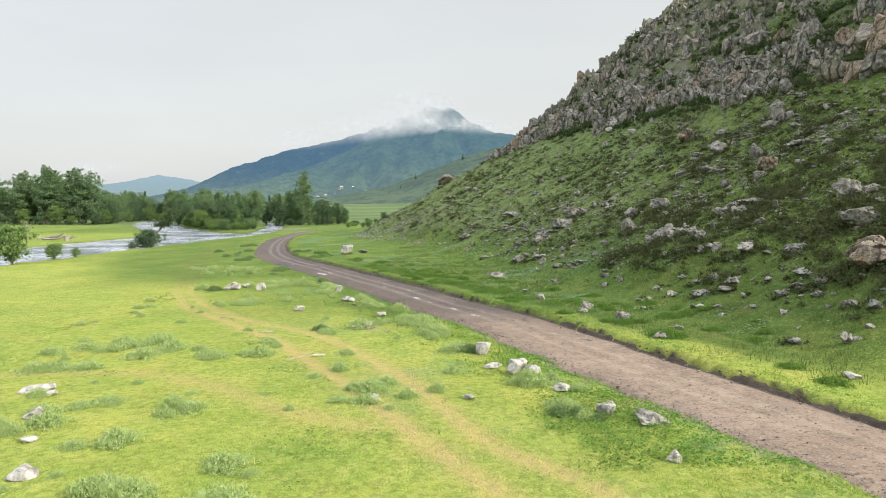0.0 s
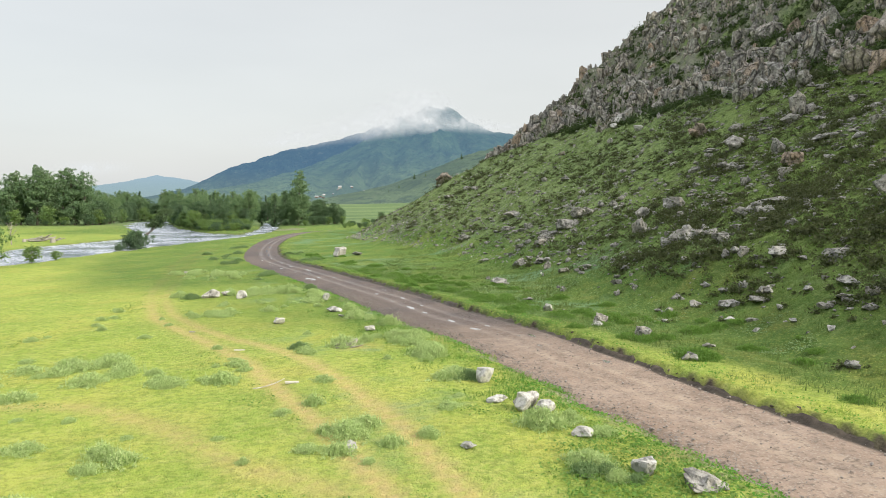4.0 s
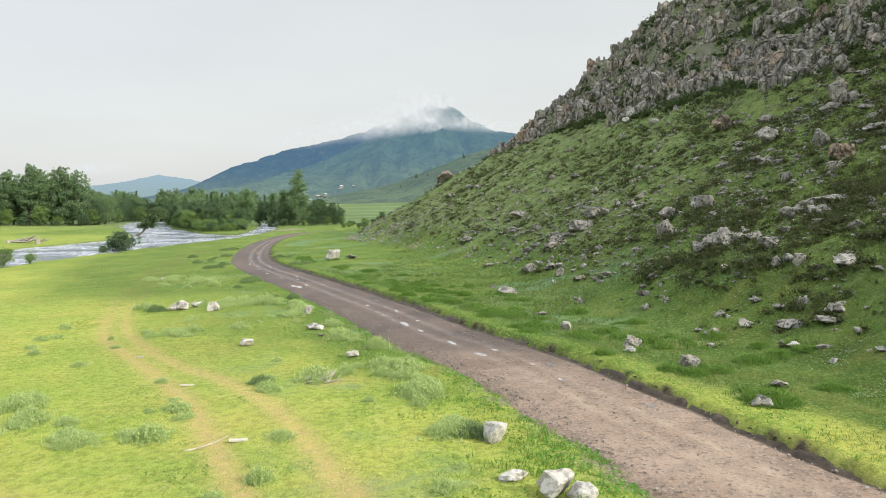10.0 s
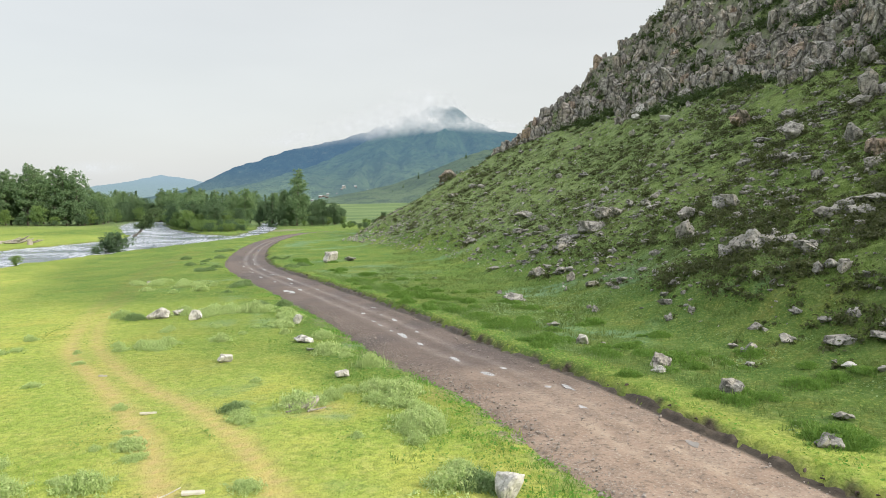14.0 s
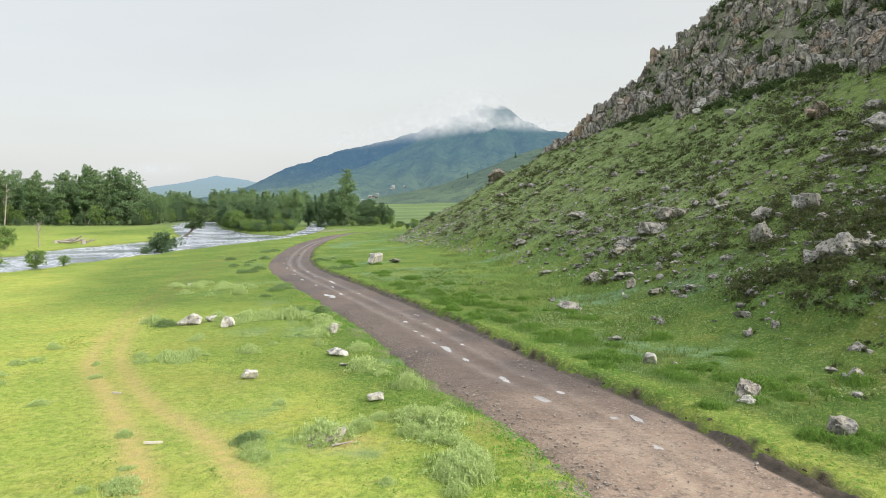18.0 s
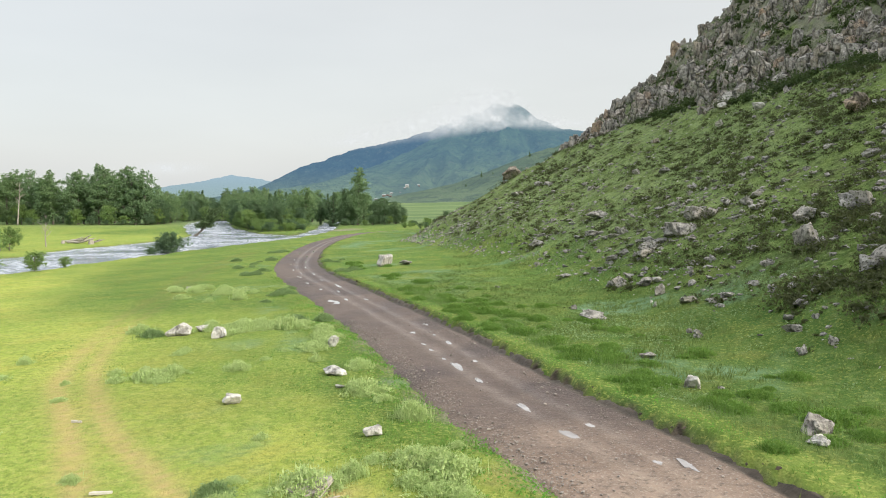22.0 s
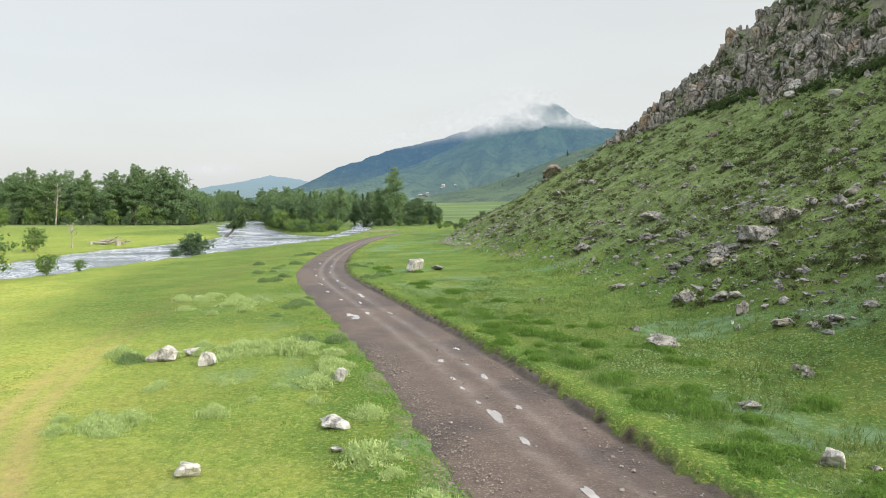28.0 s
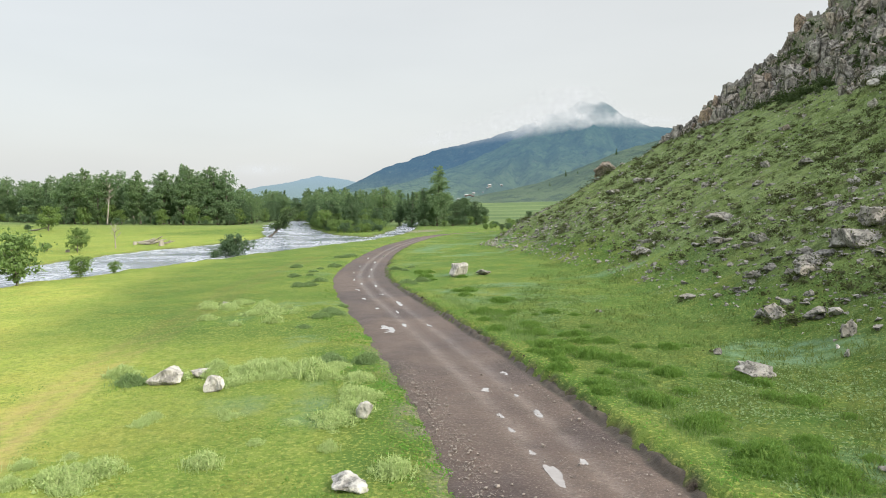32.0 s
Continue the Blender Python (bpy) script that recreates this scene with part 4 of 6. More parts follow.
# boulders of the hillside that stand out
for x, y, s, lab, proto, tall in [
        (21.7, 68.6, 2.7, "big rounded grey boulder on the slope", ROCKS_GREY[0], 0.9), (18.2, 66.6, 1.9, "angular split boulder on the slope", ROCKS_GREY[4], 1.1),
        (36.9, 76.0, 2.5, "tall forked grey outcrop of granite", ROCKS_GREY[5], 1.5), (35.6, 75.4, 2.1, "grey block leaning on an outcrop", ROCKS_GREY[2], 0.9),
        (29.2, 63.0, 2.2, "square-topped block on the slope", ROCKS_RUST[2], 1.1), (30.4, 76.1, 2.6, "grey boulder lying on the slope", ROCKS_GREY[6], 0.9),
        (31.8, 90.0, 2.6, "dark upright boulder on the slope", ROCKS_RUST[1], 1.1), (24.9, 56.0, 2.5, "long flat grey boulder", ROCKS_GREY[3], 0.6), (23.4, 57.2, 2.0, "grey boulder beside a flat one", ROCKS_GREY[5], 0.7),
        (19.6, 58.4, 2.6, "dark overhanging boulder on the slope", ROCKS_GREY[8], 0.9), (18.8, 59.6, 2.2, "grey boulder above a dark one", ROCKS_GREY[1], 0.8), (19.9, 53.3, 1.6, "grey boulder lying on the slope", ROCKS_GREY[2], 0.8),
        (14.7, 82.2, 3.0, "broad grey outcrop on the slope", ROCKS_GREY[7], 0.8), (16.6, 83.0, 2.2, "grey block of an outcrop", ROCKS_GREY[5], 0.9), (11.6, 104.6, 2.4, "grey boulder lying on the slope", ROCKS_GREY[3], 0.8),
        (31.2, 111.8, 2.4, "white boulder under the crags", ROCKS_PALE[0], 0.9), (31.9, 125.2, 3.2, "white block under the crags", ROCKS_PALE[4], 1.0), (2.9, 163.6, 4.6, "rust-brown block on the spur", ROCKS_RUST[0], 0.9),
        (10.6, 74.6, 1.9, "grey boulder at the slope's foot", ROCKS_GREY[8], 0.8), (9.0, 76.8, 1.5, "grey boulder at the slope's foot", ROCKS_GREY[1], 0.9), (27.7, 46.8, 2.7, "big dark boulder on the slope", ROCKS_GREY[5], 0.7),
        (25.9, 42.8, 3.0, "big layered boulder on the slope", ROCKS_GREY[2], 0.65), (22.2, 43.9, 1.6, "grey boulder lying on the slope", ROCKS_GREY[7], 0.8), (23.2, 37.6, 3.4, "huge warm-grey slab lying on the slope", ROCKS_RUST[3], 0.75),
        (20.4, 47.3, 1.5, "grey boulder lying on the slope", ROCKS_GREY[6], 0.8), (16.6, 45.0, 1.0, "grey stone low on the slope", ROCKS_GREY[3], 0.8), (34.0, 84.0, 2.0, "grey boulder lying on the slope", ROCKS_GREY[1], 0.7)]:
    rock("boulder", proto, x, y, s, lab, "boulders of the hillside", tall * 0.9, None, 0.3)


# lesser boulders of the slope: place, width, height to width, pale or grey
SLOPE_NEAR = [  # the near foot of the slope
    (16.5, 32.7, 0.8, 0.7, 0), (20.4, 33.1, 0.8, 1, 0), (20.1, 34.4, 0.7, 1.1, 0), (20.1, 37.3, 0.8, 0.6, 0), (20.9, 38.5, 0.9, 0.8, 0),
    (19.2, 39.3, 0.9, 0.6, 0), (20, 39.5, 0.9, 0.5, 0), (20.9, 40.6, 1.3, 0.6, 0), (18.1, 41.9, 0.5, 0.6, 1), (15.8, 42.8, 0.7, 0.5, 1),
    (17.9, 44, 1.2, 0.3, 0), (18.5, 44.1, 1, 0.6, 0), (13, 44.9, 0.5, 0.7, 0), (18, 46.5, 0.9, 0.8, 0), (15.5, 46.8, 0.9, 0.5, 0),
    (17.3, 47.4, 0.8, 0.5, 0), (13.7, 48.2, 0.6, 0.4, 0), (16.9, 49, 0.7, 0.6, 0), (15.2, 49.4, 0.8, 0.4, 0), (19.6, 49.5, 0.9, 1.1, 0),
]
SLOPE_LOW = [  # the slope above the verge
    (22.7, 50.2, 1.1, 0.8, 0), (19.4, 50.5, 0.7, 1.1, 0), (8.3, 50.5, 0.3, 0.5, 1), (18.9, 50.8, 0.6, 1.4, 0), (17.3, 52.3, 0.7, 0.7, 0),
    (17.5, 54.2, 0.8, 0.6, 0), (14.1, 54.5, 0.5, 1.3, 0), (12.9, 54.6, 0.5, 1.1, 0), (23.5, 54.7, 1.8, 0.5, 0), (14.6, 57.7, 0.6, 0.8, 0),
    (14, 58.8, 0.7, 0.7, 0), (15, 59.6, 0.8, 0.6, 0), (15.8, 60.3, 0.5, 0.9, 0), (27.8, 61, 1.4, 1, 0), (16.6, 61.7, 0.6, 0.6, 0),
]
SLOPE_MID = [  # the middle of the slope
    (15.4, 62, 0.8, 0.6, 0), (23.5, 62.1, 1.1, 0.7, 0), (14.8, 63.3, 0.5, 0.8, 0), (32.8, 64.6, 2.3, 0.3, 0), (14.6, 65.1, 0.9, 0.4, 0),
    (26.5, 65.1, 1, 1.3, 0), (13.2, 65.2, 1.1, 0.4, 0), (12.4, 65.4, 0.8, 0.5, 0), (37.5, 65.7, 1.6, 0.6, 0), (15.8, 66.4, 1.2, 0.5, 0),
    (11.4, 66.9, 1.2, 0.5, 0), (35.8, 67.6, 1.2, 0.6, 0), (30.6, 67.9, 1.3, 1.5, 0), (9.8, 68.5, 0.3, 1.6, 0), (19.3, 70.2, 1.5, 1.1, 0),
    (4.9, 70.4, 0.6, 0.8, 0), (27.8, 71.6, 1.8, 0.9, 0), (26.5, 76.3, 1.8, 0.5, 0), (19.1, 77.9, 1.3, 0.6, 0), (40.7, 79.3, 2.4, 0.5, 0),
    (29.5, 80.1, 1.5, 0.5, 0), (11.9, 80.7, 1.8, 0.6, 0),
]
SLOPE_FAR = [  # the far slope and the spur
    (12.7, 82.6, 2.8, 0.4, 0), (18.7, 82.7, 0.9, 0.9, 0), (0.1, 83.3, 0.5, 0.6, 0), (41.1, 83.7, 2.6, 0.9, 0), (8.7, 84.4, 0.7, 0.8, 0),
    (7.5, 84.5, 0.5, 1.1, 0), (10.9, 85.1, 1, 0.7, 0), (10, 85.3, 1.2, 0.6, 0), (6.1, 86.7, 1.2, 0.4, 0), (10.1, 97.1, 1.8, 0.3, 0),
    (8.7, 100.7, 1.2, 0.5, 0), (5.1, 107.5, 2.3, 0.3, 0), (19.4, 108.2, 1.5, 0.7, 0), (28.2, 116.8, 1.3, 0.8, 1), (30.1, 122.3, 1.6, 0.7, 1),
    (12.8, 135.4, 1.1, 0.5, 1), (8.3, 138.8, 2.2, 0.4, 0), (3.3, 142.6, 2.4, 0.5, 0), (6.9, 143.1, 2.4, 0.5, 0),
]


def slope_boulders(rows_, seed):
    rnd = random.Random(seed)
    for x, y, wide, high, pale in rows_:
        me = rnd.choice(ROCKS_PALE if pale else ROCKS_GREY)
        form = "upright" if high > 0.95 else "flat" if high < 0.5 else "blocky"
        lab = f"{form} {'white' if pale else 'grey lichened'} boulder {'among scrub on the slope' if wide > 0.9 else 'in the slope grass'}"
        rock("boulder", me, x, y, wide, lab, "boulders of the hillside", max(0.45, high * 1.05), None, 0.26, 1.05)


for n_, rows_ in enumerate((SLOPE_NEAR, SLOPE_LOW, SLOPE_MID, SLOPE_FAR)):
    slope_boulders(rows_, 640 + n_)


def scatter_hill(count, seed, keep):
    rnd = np.random.default_rng(seed)
    out = []
    while len(out) < count:
        y = rnd.uniform(28, 166, 400)
        x = foot(y) + rnd.uniform(1, 42, 400)
        good = keep(x, y, rnd.random(400))
        out += list(zip(x[good], y[good]))
    return np.array(out[:count])


def boulder_chance(x, y, r):
    u = x - foot(y)
    clump = ramp01(fbm(x / 9, y / 9, 131, 3), -0.15, 0.45)
    return r < (0.15 + 0.85 * clump) * ramp01(u, 0.5, 6) * (0.35 + 0.65 * ramp01(y, 110, 60))


pts = np.r_[scatter_hill(230, 7, boulder_chance), scatter_hill(120, 107, lambda x, y, r: (y < 96) & (r < ramp01(x - foot(y), 3, 10)))]
rs = np.random.default_rng(8)
far_rocks = []
for k, (x, y) in enumerate(pts):
    s = min(float(rs.gamma(2.0, 0.16) + 0.26) * (1.0 + 0.005 * (y - 40)), 1.3)
    proto = (ROCKS_GREY + ROCKS_GREY + ROCKS_RUST)[int(rs.integers(0, 25))]
    tall, wide = float(rs.uniform(0.5, 0.95)), float(rs.uniform(0.9, 1.5))
    if y > 88 and s < 1.3:
        far_rocks.append((float(x), float(y), s))
        continue
    rock("boulder", proto, float(x), float(y), s, "grey lichened boulder lying in the hillside grass", "boulders of the hillside", tall, None, 0.34, wide)


def joined_rocks(name, places, sizes, protos, seed, label):
    """Many small stones in one mesh."""
    rnd = np.random.default_rng(seed)
    V, F, base = [], [], 0
    shapes = []
    for me in protos:
        co = np.empty(len(me.vertices) * 3, np.float32)
        me.vertices.foreach_get("co", co)
        fa = np.empty(len(me.polygons) * 3, np.int32)
        me.polygons.foreach_get("vertices", fa)
        shapes.append((co.reshape(-1, 3), fa.reshape(-1, 3)))
    z = ground_z(places[:, 0], places[:, 1])
    for (x, y), h, s in zip(places, z, sizes):
        co, fa = shapes[int(rnd.integers(0, len(shapes)))]
        a = rnd.uniform(0, 6.28)
        c, n = np.cos(a), np.sin(a)
        w = co * s * np.array([rnd.uniform(0.8, 1.4), 1, rnd.uniform(0.7, 1.1)])
        w[:, 0] += w[:, 2] * rnd.uniform(-0.3, 0.3)
        w = np.c_[w[:, 0] * c - w[:, 1] * n + x, w[:, 0] * n + w[:, 1] * c + y, w[:, 2] + h + 0.03 * s]
        V.append(w)
        F.append(fa + base)
        base += len(co)
    me = mesh_of(name, np.concatenate(V), np.concatenate(F), protos[0].materials[0])
    return tagged(new(name, me), label, "rocks", "", "stuff")


far_rocks = np.array(far_rocks)
joined_rocks("boulders", far_rocks[:, :2], far_rocks[:, 2], ROCKS_GREY, 29, "grey boulders strewn over the far hillside")
SMALL_GREY = [rock_mesh("scree", ROCK_GREY, 400 + k, 11, 0.0, 0.8) for k in range(7)]
SMALL_PALE = [rock_mesh("pebble", ROCK_PALE, 420 + k, 9, 0.0, 0.8) for k in range(3)]
pts = scatter_hill(5200, 17, boulder_chance)
def on_spur(x, y, r):
    u = x - foot(y)
    return (y > 95) & (r < ramp01(u, 18, 4) * (0.25 + 0.75 * ramp01(fbm(x / 8, y / 8, 151, 3), -0.2, 0.3)))


pts = np.r_[pts, scatter_hill(1300, 37, on_spur)]
joined_rocks("scree", pts, np.random.default_rng(18).gamma(1.8, 0.11, len(pts)) + 0.10, SMALL_GREY, 19, "small grey stones strewn over the hillside grass")

pts = scatter_hill(1500, 57, lambda x, y, r: r < 0.3 + 0.7 * ramp01(y, 60, 110))
joined_rocks("stone_chips", pts, np.random.default_rng(58).gamma(1.8, 0.06, len(pts)) + 0.09, SMALL_PALE, 59, "pale stone chips strewn over the hillside")

# ---- crags above the slope ----
CRAG_MATS = [ROCK_CRAG, ROCK_CRAG, ROCK_CRAG, ROCK_RUST]
CRAGS = [rock_mesh("crag", CRAG_MATS[k % 4], 500 + k, 13 + k % 5, 0.04, (2.2, 1.6, 2.7, 1.3)[k // 4], 0.93, 0.05) for k in range(16)]
cliff = tagged(new("cliff"), "jointed grey granite crags along the top of the hill", "cliff", "", "structure")
cliff.location = (40, 130, 24)
bpy.context.view_layer.update()


def crag(x, y, wide, me, lift, tall, rnd):
    """One jointed block: all stand along the same two joint directions and lean a little into the hill."""
    ob = new("crag", me)
    ob.parent = cliff
    ob.scale = (wide * rnd.uniform(0.75, 1.15), wide * rnd.uniform(0.8, 1.2), wide * tall)
    ob.rotation_euler = (rnd.normal(0, 0.09), 0.10 + rnd.normal(0, 0.10), 0.35 + rnd.normal(0, 0.20) + 1.571 * int(rnd.integers(0, 4)))
    ob.location = Vector((x, y, gz(x, y) + lift * wide)) - cliff.location


# the great blocks of the buttress and the pillars that stand out: place, width, height to width, rust-stained or grey
BUTTRESS = [(46.5, 91, 4.0, 1.1, 0), (51.5, 97.5, 4.9, 0.9, 0), (51, 114, 4.2, 0.9, 0), (47.5, 108.5, 3.0, 0.9, 0), (44.4, 98.6, 3.2, 0.7, 0), (46.2, 94, 2.4, 1.1, 1), (48.3, 100.6, 2.9, 0.8, 0),
            (43.4, 77.4, 3.6, 1.0, 0), (44.2, 74.6, 3.5, 0.9, 1), (47.6, 77, 3.9, 1.3, 1), (50, 86, 3.6, 0.9, 1), (53.2, 87, 4.0, 0.9, 0), (45, 72.6, 3.4, 0.7, 0), (49.2, 80.6, 4.2, 1.0, 0),
            (39, 94, 2.4, 0.9, 0), (40, 100.6, 1.8, 1.1, 0), (39.4, 91.4, 1.8, 1.0, 0)]
PILLARS = [(39.9, 109, 2.8, 1.0, 0), (36.9, 138.4, 2.9, 1.3, 0), (32.5, 148, 3.4, 1.2, 0), (29, 148.6, 3.6, 1.1, 0), (26.5, 155, 3.2, 1.2, 0), (35.0, 143, 2.6, 1.4, 0), (37.6, 131, 2.7, 1.2, 0), (38.6, 125, 2.6, 1.2, 1), (39.0, 118, 2.4, 1.2, 0)]


def outcrop(x, y):
    """How thickly the blocks stand: a band along the foot of the cliff, the whole far nose, and islands in the scrub above."""
    u = np.asarray(x, float) - foot(y)
    edge = 38.5 - 4.5 * ramp01(y, 140, 163) + 3.0 * vnoise(np.asarray(y) / 9.0, 0.3, 5) + 5 * ramp01(y, 100, 70)
    band = ramp01(u, edge - 1.0, edge + 0.5) * ramp01(u, edge + 10, edge + 5)
    isle = ramp01(fbm(np.asarray(x) / 6.5, np.asarray(y) / 8.0, 211, 3), 0.02, 0.22)
    nose = ramp01(y, 112, 128)
    return np.clip(np.maximum(band * (0.35 + 0.65 * ramp01(fbm(np.asarray(x) / 3.0, np.asarray(y) / 3.0, 213, 3), -0.35, 0.1)), cliff_w(x, y) * np.maximum(0.8 * isle, nose * (0.25 + 0.5 * ramp01(fbm(np.asarray(x) / 4.0, np.asarray(y) / 4.0, 215, 3), -0.2, 0.2)))), 0.0, 1.0)


def place_crags():
    rnd = np.random.default_rng(27)
    grey, rust = [m for m in CRAGS if m.materials[0] != ROCK_RUST], [m for m in CRAGS if m.materials[0] == ROCK_RUST]
    for x, y, wide, high, stained in BUTTRESS + PILLARS:
        crag(x, y, wide * 1.05, (rust if stained else grey)[int(rnd.integers(0, 4))], 0.05, 0.58 * high, rnd)
    done = 0
    while done < 270:
        y = rnd.uniform(74, 164)
        x = float(foot(y)) + rnd.uniform(33, 60)
        if rnd.random() > float(outcrop(x, y)):
            continue
        wide = min(float(rnd.gamma(3.0, 0.27) + 0.60), 2.6)
        crag(x, y, wide, (grey if rnd.random() < 0.84 else rust)[int(rnd.integers(0, 4))], 0.10, float(rnd.uniform(0.8, 1.15)), rnd)
        done += 1


place_crags()


def crag_rubble():
    rnd = np.random.default_rng(33)
    pts_ = []
    while len(pts_) < 6000:
        y = rnd.uniform(74, 168, 500)
        x = foot(y) + rnd.uniform(32, 92, 500)
        ok = rnd.random(500) < 0.9 * outcrop(x, y) ** 1.3 + 0.035 * cliff_w(x, y)
        pts_ += list(zip(x[ok], y[ok]))
    pts_ = np.array(pts_[:6000])
    protos = [rock_mesh("rubble", ROCK_CRAG, 600 + k, 12, 0.0, (2.1, 1.5, 2.8)[k % 3], 0.9) for k in range(10)]
    ob = joined_rocks("rubble", pts_, rnd.gamma(1.7, 0.22, 6000) + 0.24, protos, 34, "grey blocks and rubble between the crags")
    del ob["category"]
    ob.parent = cliff
    ob.matrix_parent_inverse = cliff.matrix_world.inverted()


crag_rubble()


# ---- trees ----
def tube(bm, path, radii, sides=6):
    rings = []
    for k, (p, r) in enumerate(zip(path, radii)):
        d = (path[min(k + 1, len(path) - 1)] - path[max(k - 1, 0)]).normalized()
        a = d.orthogonal().normalized()
        b = d.cross(a)
        rings.append([bm.verts.new(p + (a * math.cos(6.2832 * j / sides) + b * math.sin(6.2832 * j / sides)) * r) for j in range(sides)])
    for q, w in zip(rings, rings[1:]):
        for j in range(sides):
            bm.faces.new((q[j], q[(j + 1) % sides], w[(j + 1) % sides], w[j]))
    bm.faces.new(rings[-1])
    bm.faces.new(rings[0][::-1])


def limb(rnd, start, direction, length, bend=0.25, n=5):
    p, d, out = start.copy(), direction.normalized(), [start.copy()]
    for _ in range(n):
        d = (d + Vector((rnd.uniform(-bend, bend), rnd.uniform(-bend, bend), rnd.uniform(-bend, bend) * 0.6 + 0.05))).normalized()
        p = p + d * (length / n)
        out.append(p.copy())
    return out


def leaf_cards(lobes, count, size, seed):
    """Leaf sprays: bent four-sided cards strewn through the lobes, thicker towards their skins."""
    rnd = np.random.default_rng(seed)
    vol = np.array([r[3] * r[4] for r in lobes])
    pick = rnd.choice(len(lobes), count, p=vol / vol.sum())
    L = np.array(lobes)[pick]
    d = rnd.normal(size=(count, 3))
    d /= np.linalg.norm(d, axis=1)[:, None]
    rad = np.minimum(np.abs(rnd.normal(0, 0.72, count)), 1.45)
    c = L[:, :3] + d * rad[:, None] * np.c_[L[:, 3], L[:, 3], L[:, 4]]
    nrm = d + 0.9 * rnd.normal(size=(count, 3)) + np.array([0, 0, 0.35])
    nrm /= np.linalg.norm(nrm, axis=1)[:, None]
    t = np.cross(nrm, rnd.normal(size=(count, 3)))
    t /= np.linalg.norm(t, axis=1)[:, None]
    b = np.cross(nrm, t)
    s = (size * rnd.uniform(0.6, 1.35, count))[:, None]
    v = np.stack([c - t * s, c + b * s * 0.62 + nrm * s * 0.2, c + t * s, c - b * s * 0.62 + nrm * s * 0.2], 1).reshape(-1, 3)
    return v, np.arange(count * 4).reshape(-1, 4)


def make_tree(name, label, height, spread, shape, leaf, bark, seed, leaves=2600, size=0.42, first=0.18):
    """A tree at the origin: tapered trunk with limbs, and a crown of leaf sprays in uneven lobes."""
    rnd = random.Random(seed)
    top = tagged(new(name), label, "tree")
    bm = bmesh.new()
    lean = Vector((rnd.uniform(-0.05, 0.05), rnd.uniform(-0.05, 0.05), 1))
    trunk = limb(rnd, Vector((0, 0, -0.4)), lean, height * 0.96, 0.05, 8)
    r0 = height * 0.017 + 0.05
    tube(bm, trunk, [r0 * (1 - 0.9 * k / 8) for k in range(9)], 6)
    lobes = []
    n = int(46 + height * 4.4)
    for k in range(n):
        f = first + (0.97 - first) * (k + rnd.random()) / n
        if shape == "spire":
            env = spread * (1.05 - f) ** 0.8
        elif shape == "pyramid":
            env = spread * (1.03 - f) ** 0.58 * min(1, 0.55 + 2.2 * f) + 0.6
        elif shape == "poplar":
            env = spread * math.sin(math.pi * min(1, (f - first * 0.6) / (1.04 - first * 0.6)) ** 0.75) ** 0.7
        else:
            env = spread * math.sin(math.pi * min(0.98, 0.12 + 0.88 * f)) ** 0.6
        a = rnd.uniform(0, 6.28)
        z0 = trunk[min(8, int(f * 8))]
        reach = env * rnd.uniform(0.25, 1.05)
        start = Vector((z0.x, z0.y, f * height * 0.94))
        way = Vector((math.cos(a), math.sin(a), rnd.uniform(0.15, 0.75)))
        path = limb(rnd, start, way, reach, 0.22, 2)
        if k % 3 == 0:
            tube(bm, path, [r0 * 0.42 * (1 - f * 0.6) * (1 - 0.4 * j) for j in range(3)], 3)
        e = path[-1]
        lr = max(0.3, env * rnd.uniform(0.15, 0.31))
        lobes.append((e.x, e.y, min(e.z, height - lr * 0.4), lr, lr * rnd.uniform(0.6, 0.95)))
        if rnd.random() < 0.6:
            m = path[1]
            lobes.append((m.x, m.y, m.z + rnd.uniform(-0.3, 0.6), lr * 0.7, lr * 0.55))
    child("trunk", from_bm("trunk", bm, bark, True), top)
    v, f = leaf_cards(lobes, leaves, size, seed)
    child("crown", mesh_of("crown", v, f, leaf), top)
    return top


def plant(proto, x, y, scale=1.0, turn=0.0, group="", label="", z=None):
    ob = copy_thing(proto, Matrix.Translation((x, y, gz(x, y) if z is None else z)) @ Matrix.Rotation(turn, 4, "Z"))
    ob.scale = (scale, scale, scale * 1.0)
    return tagged(ob, label, "", group)


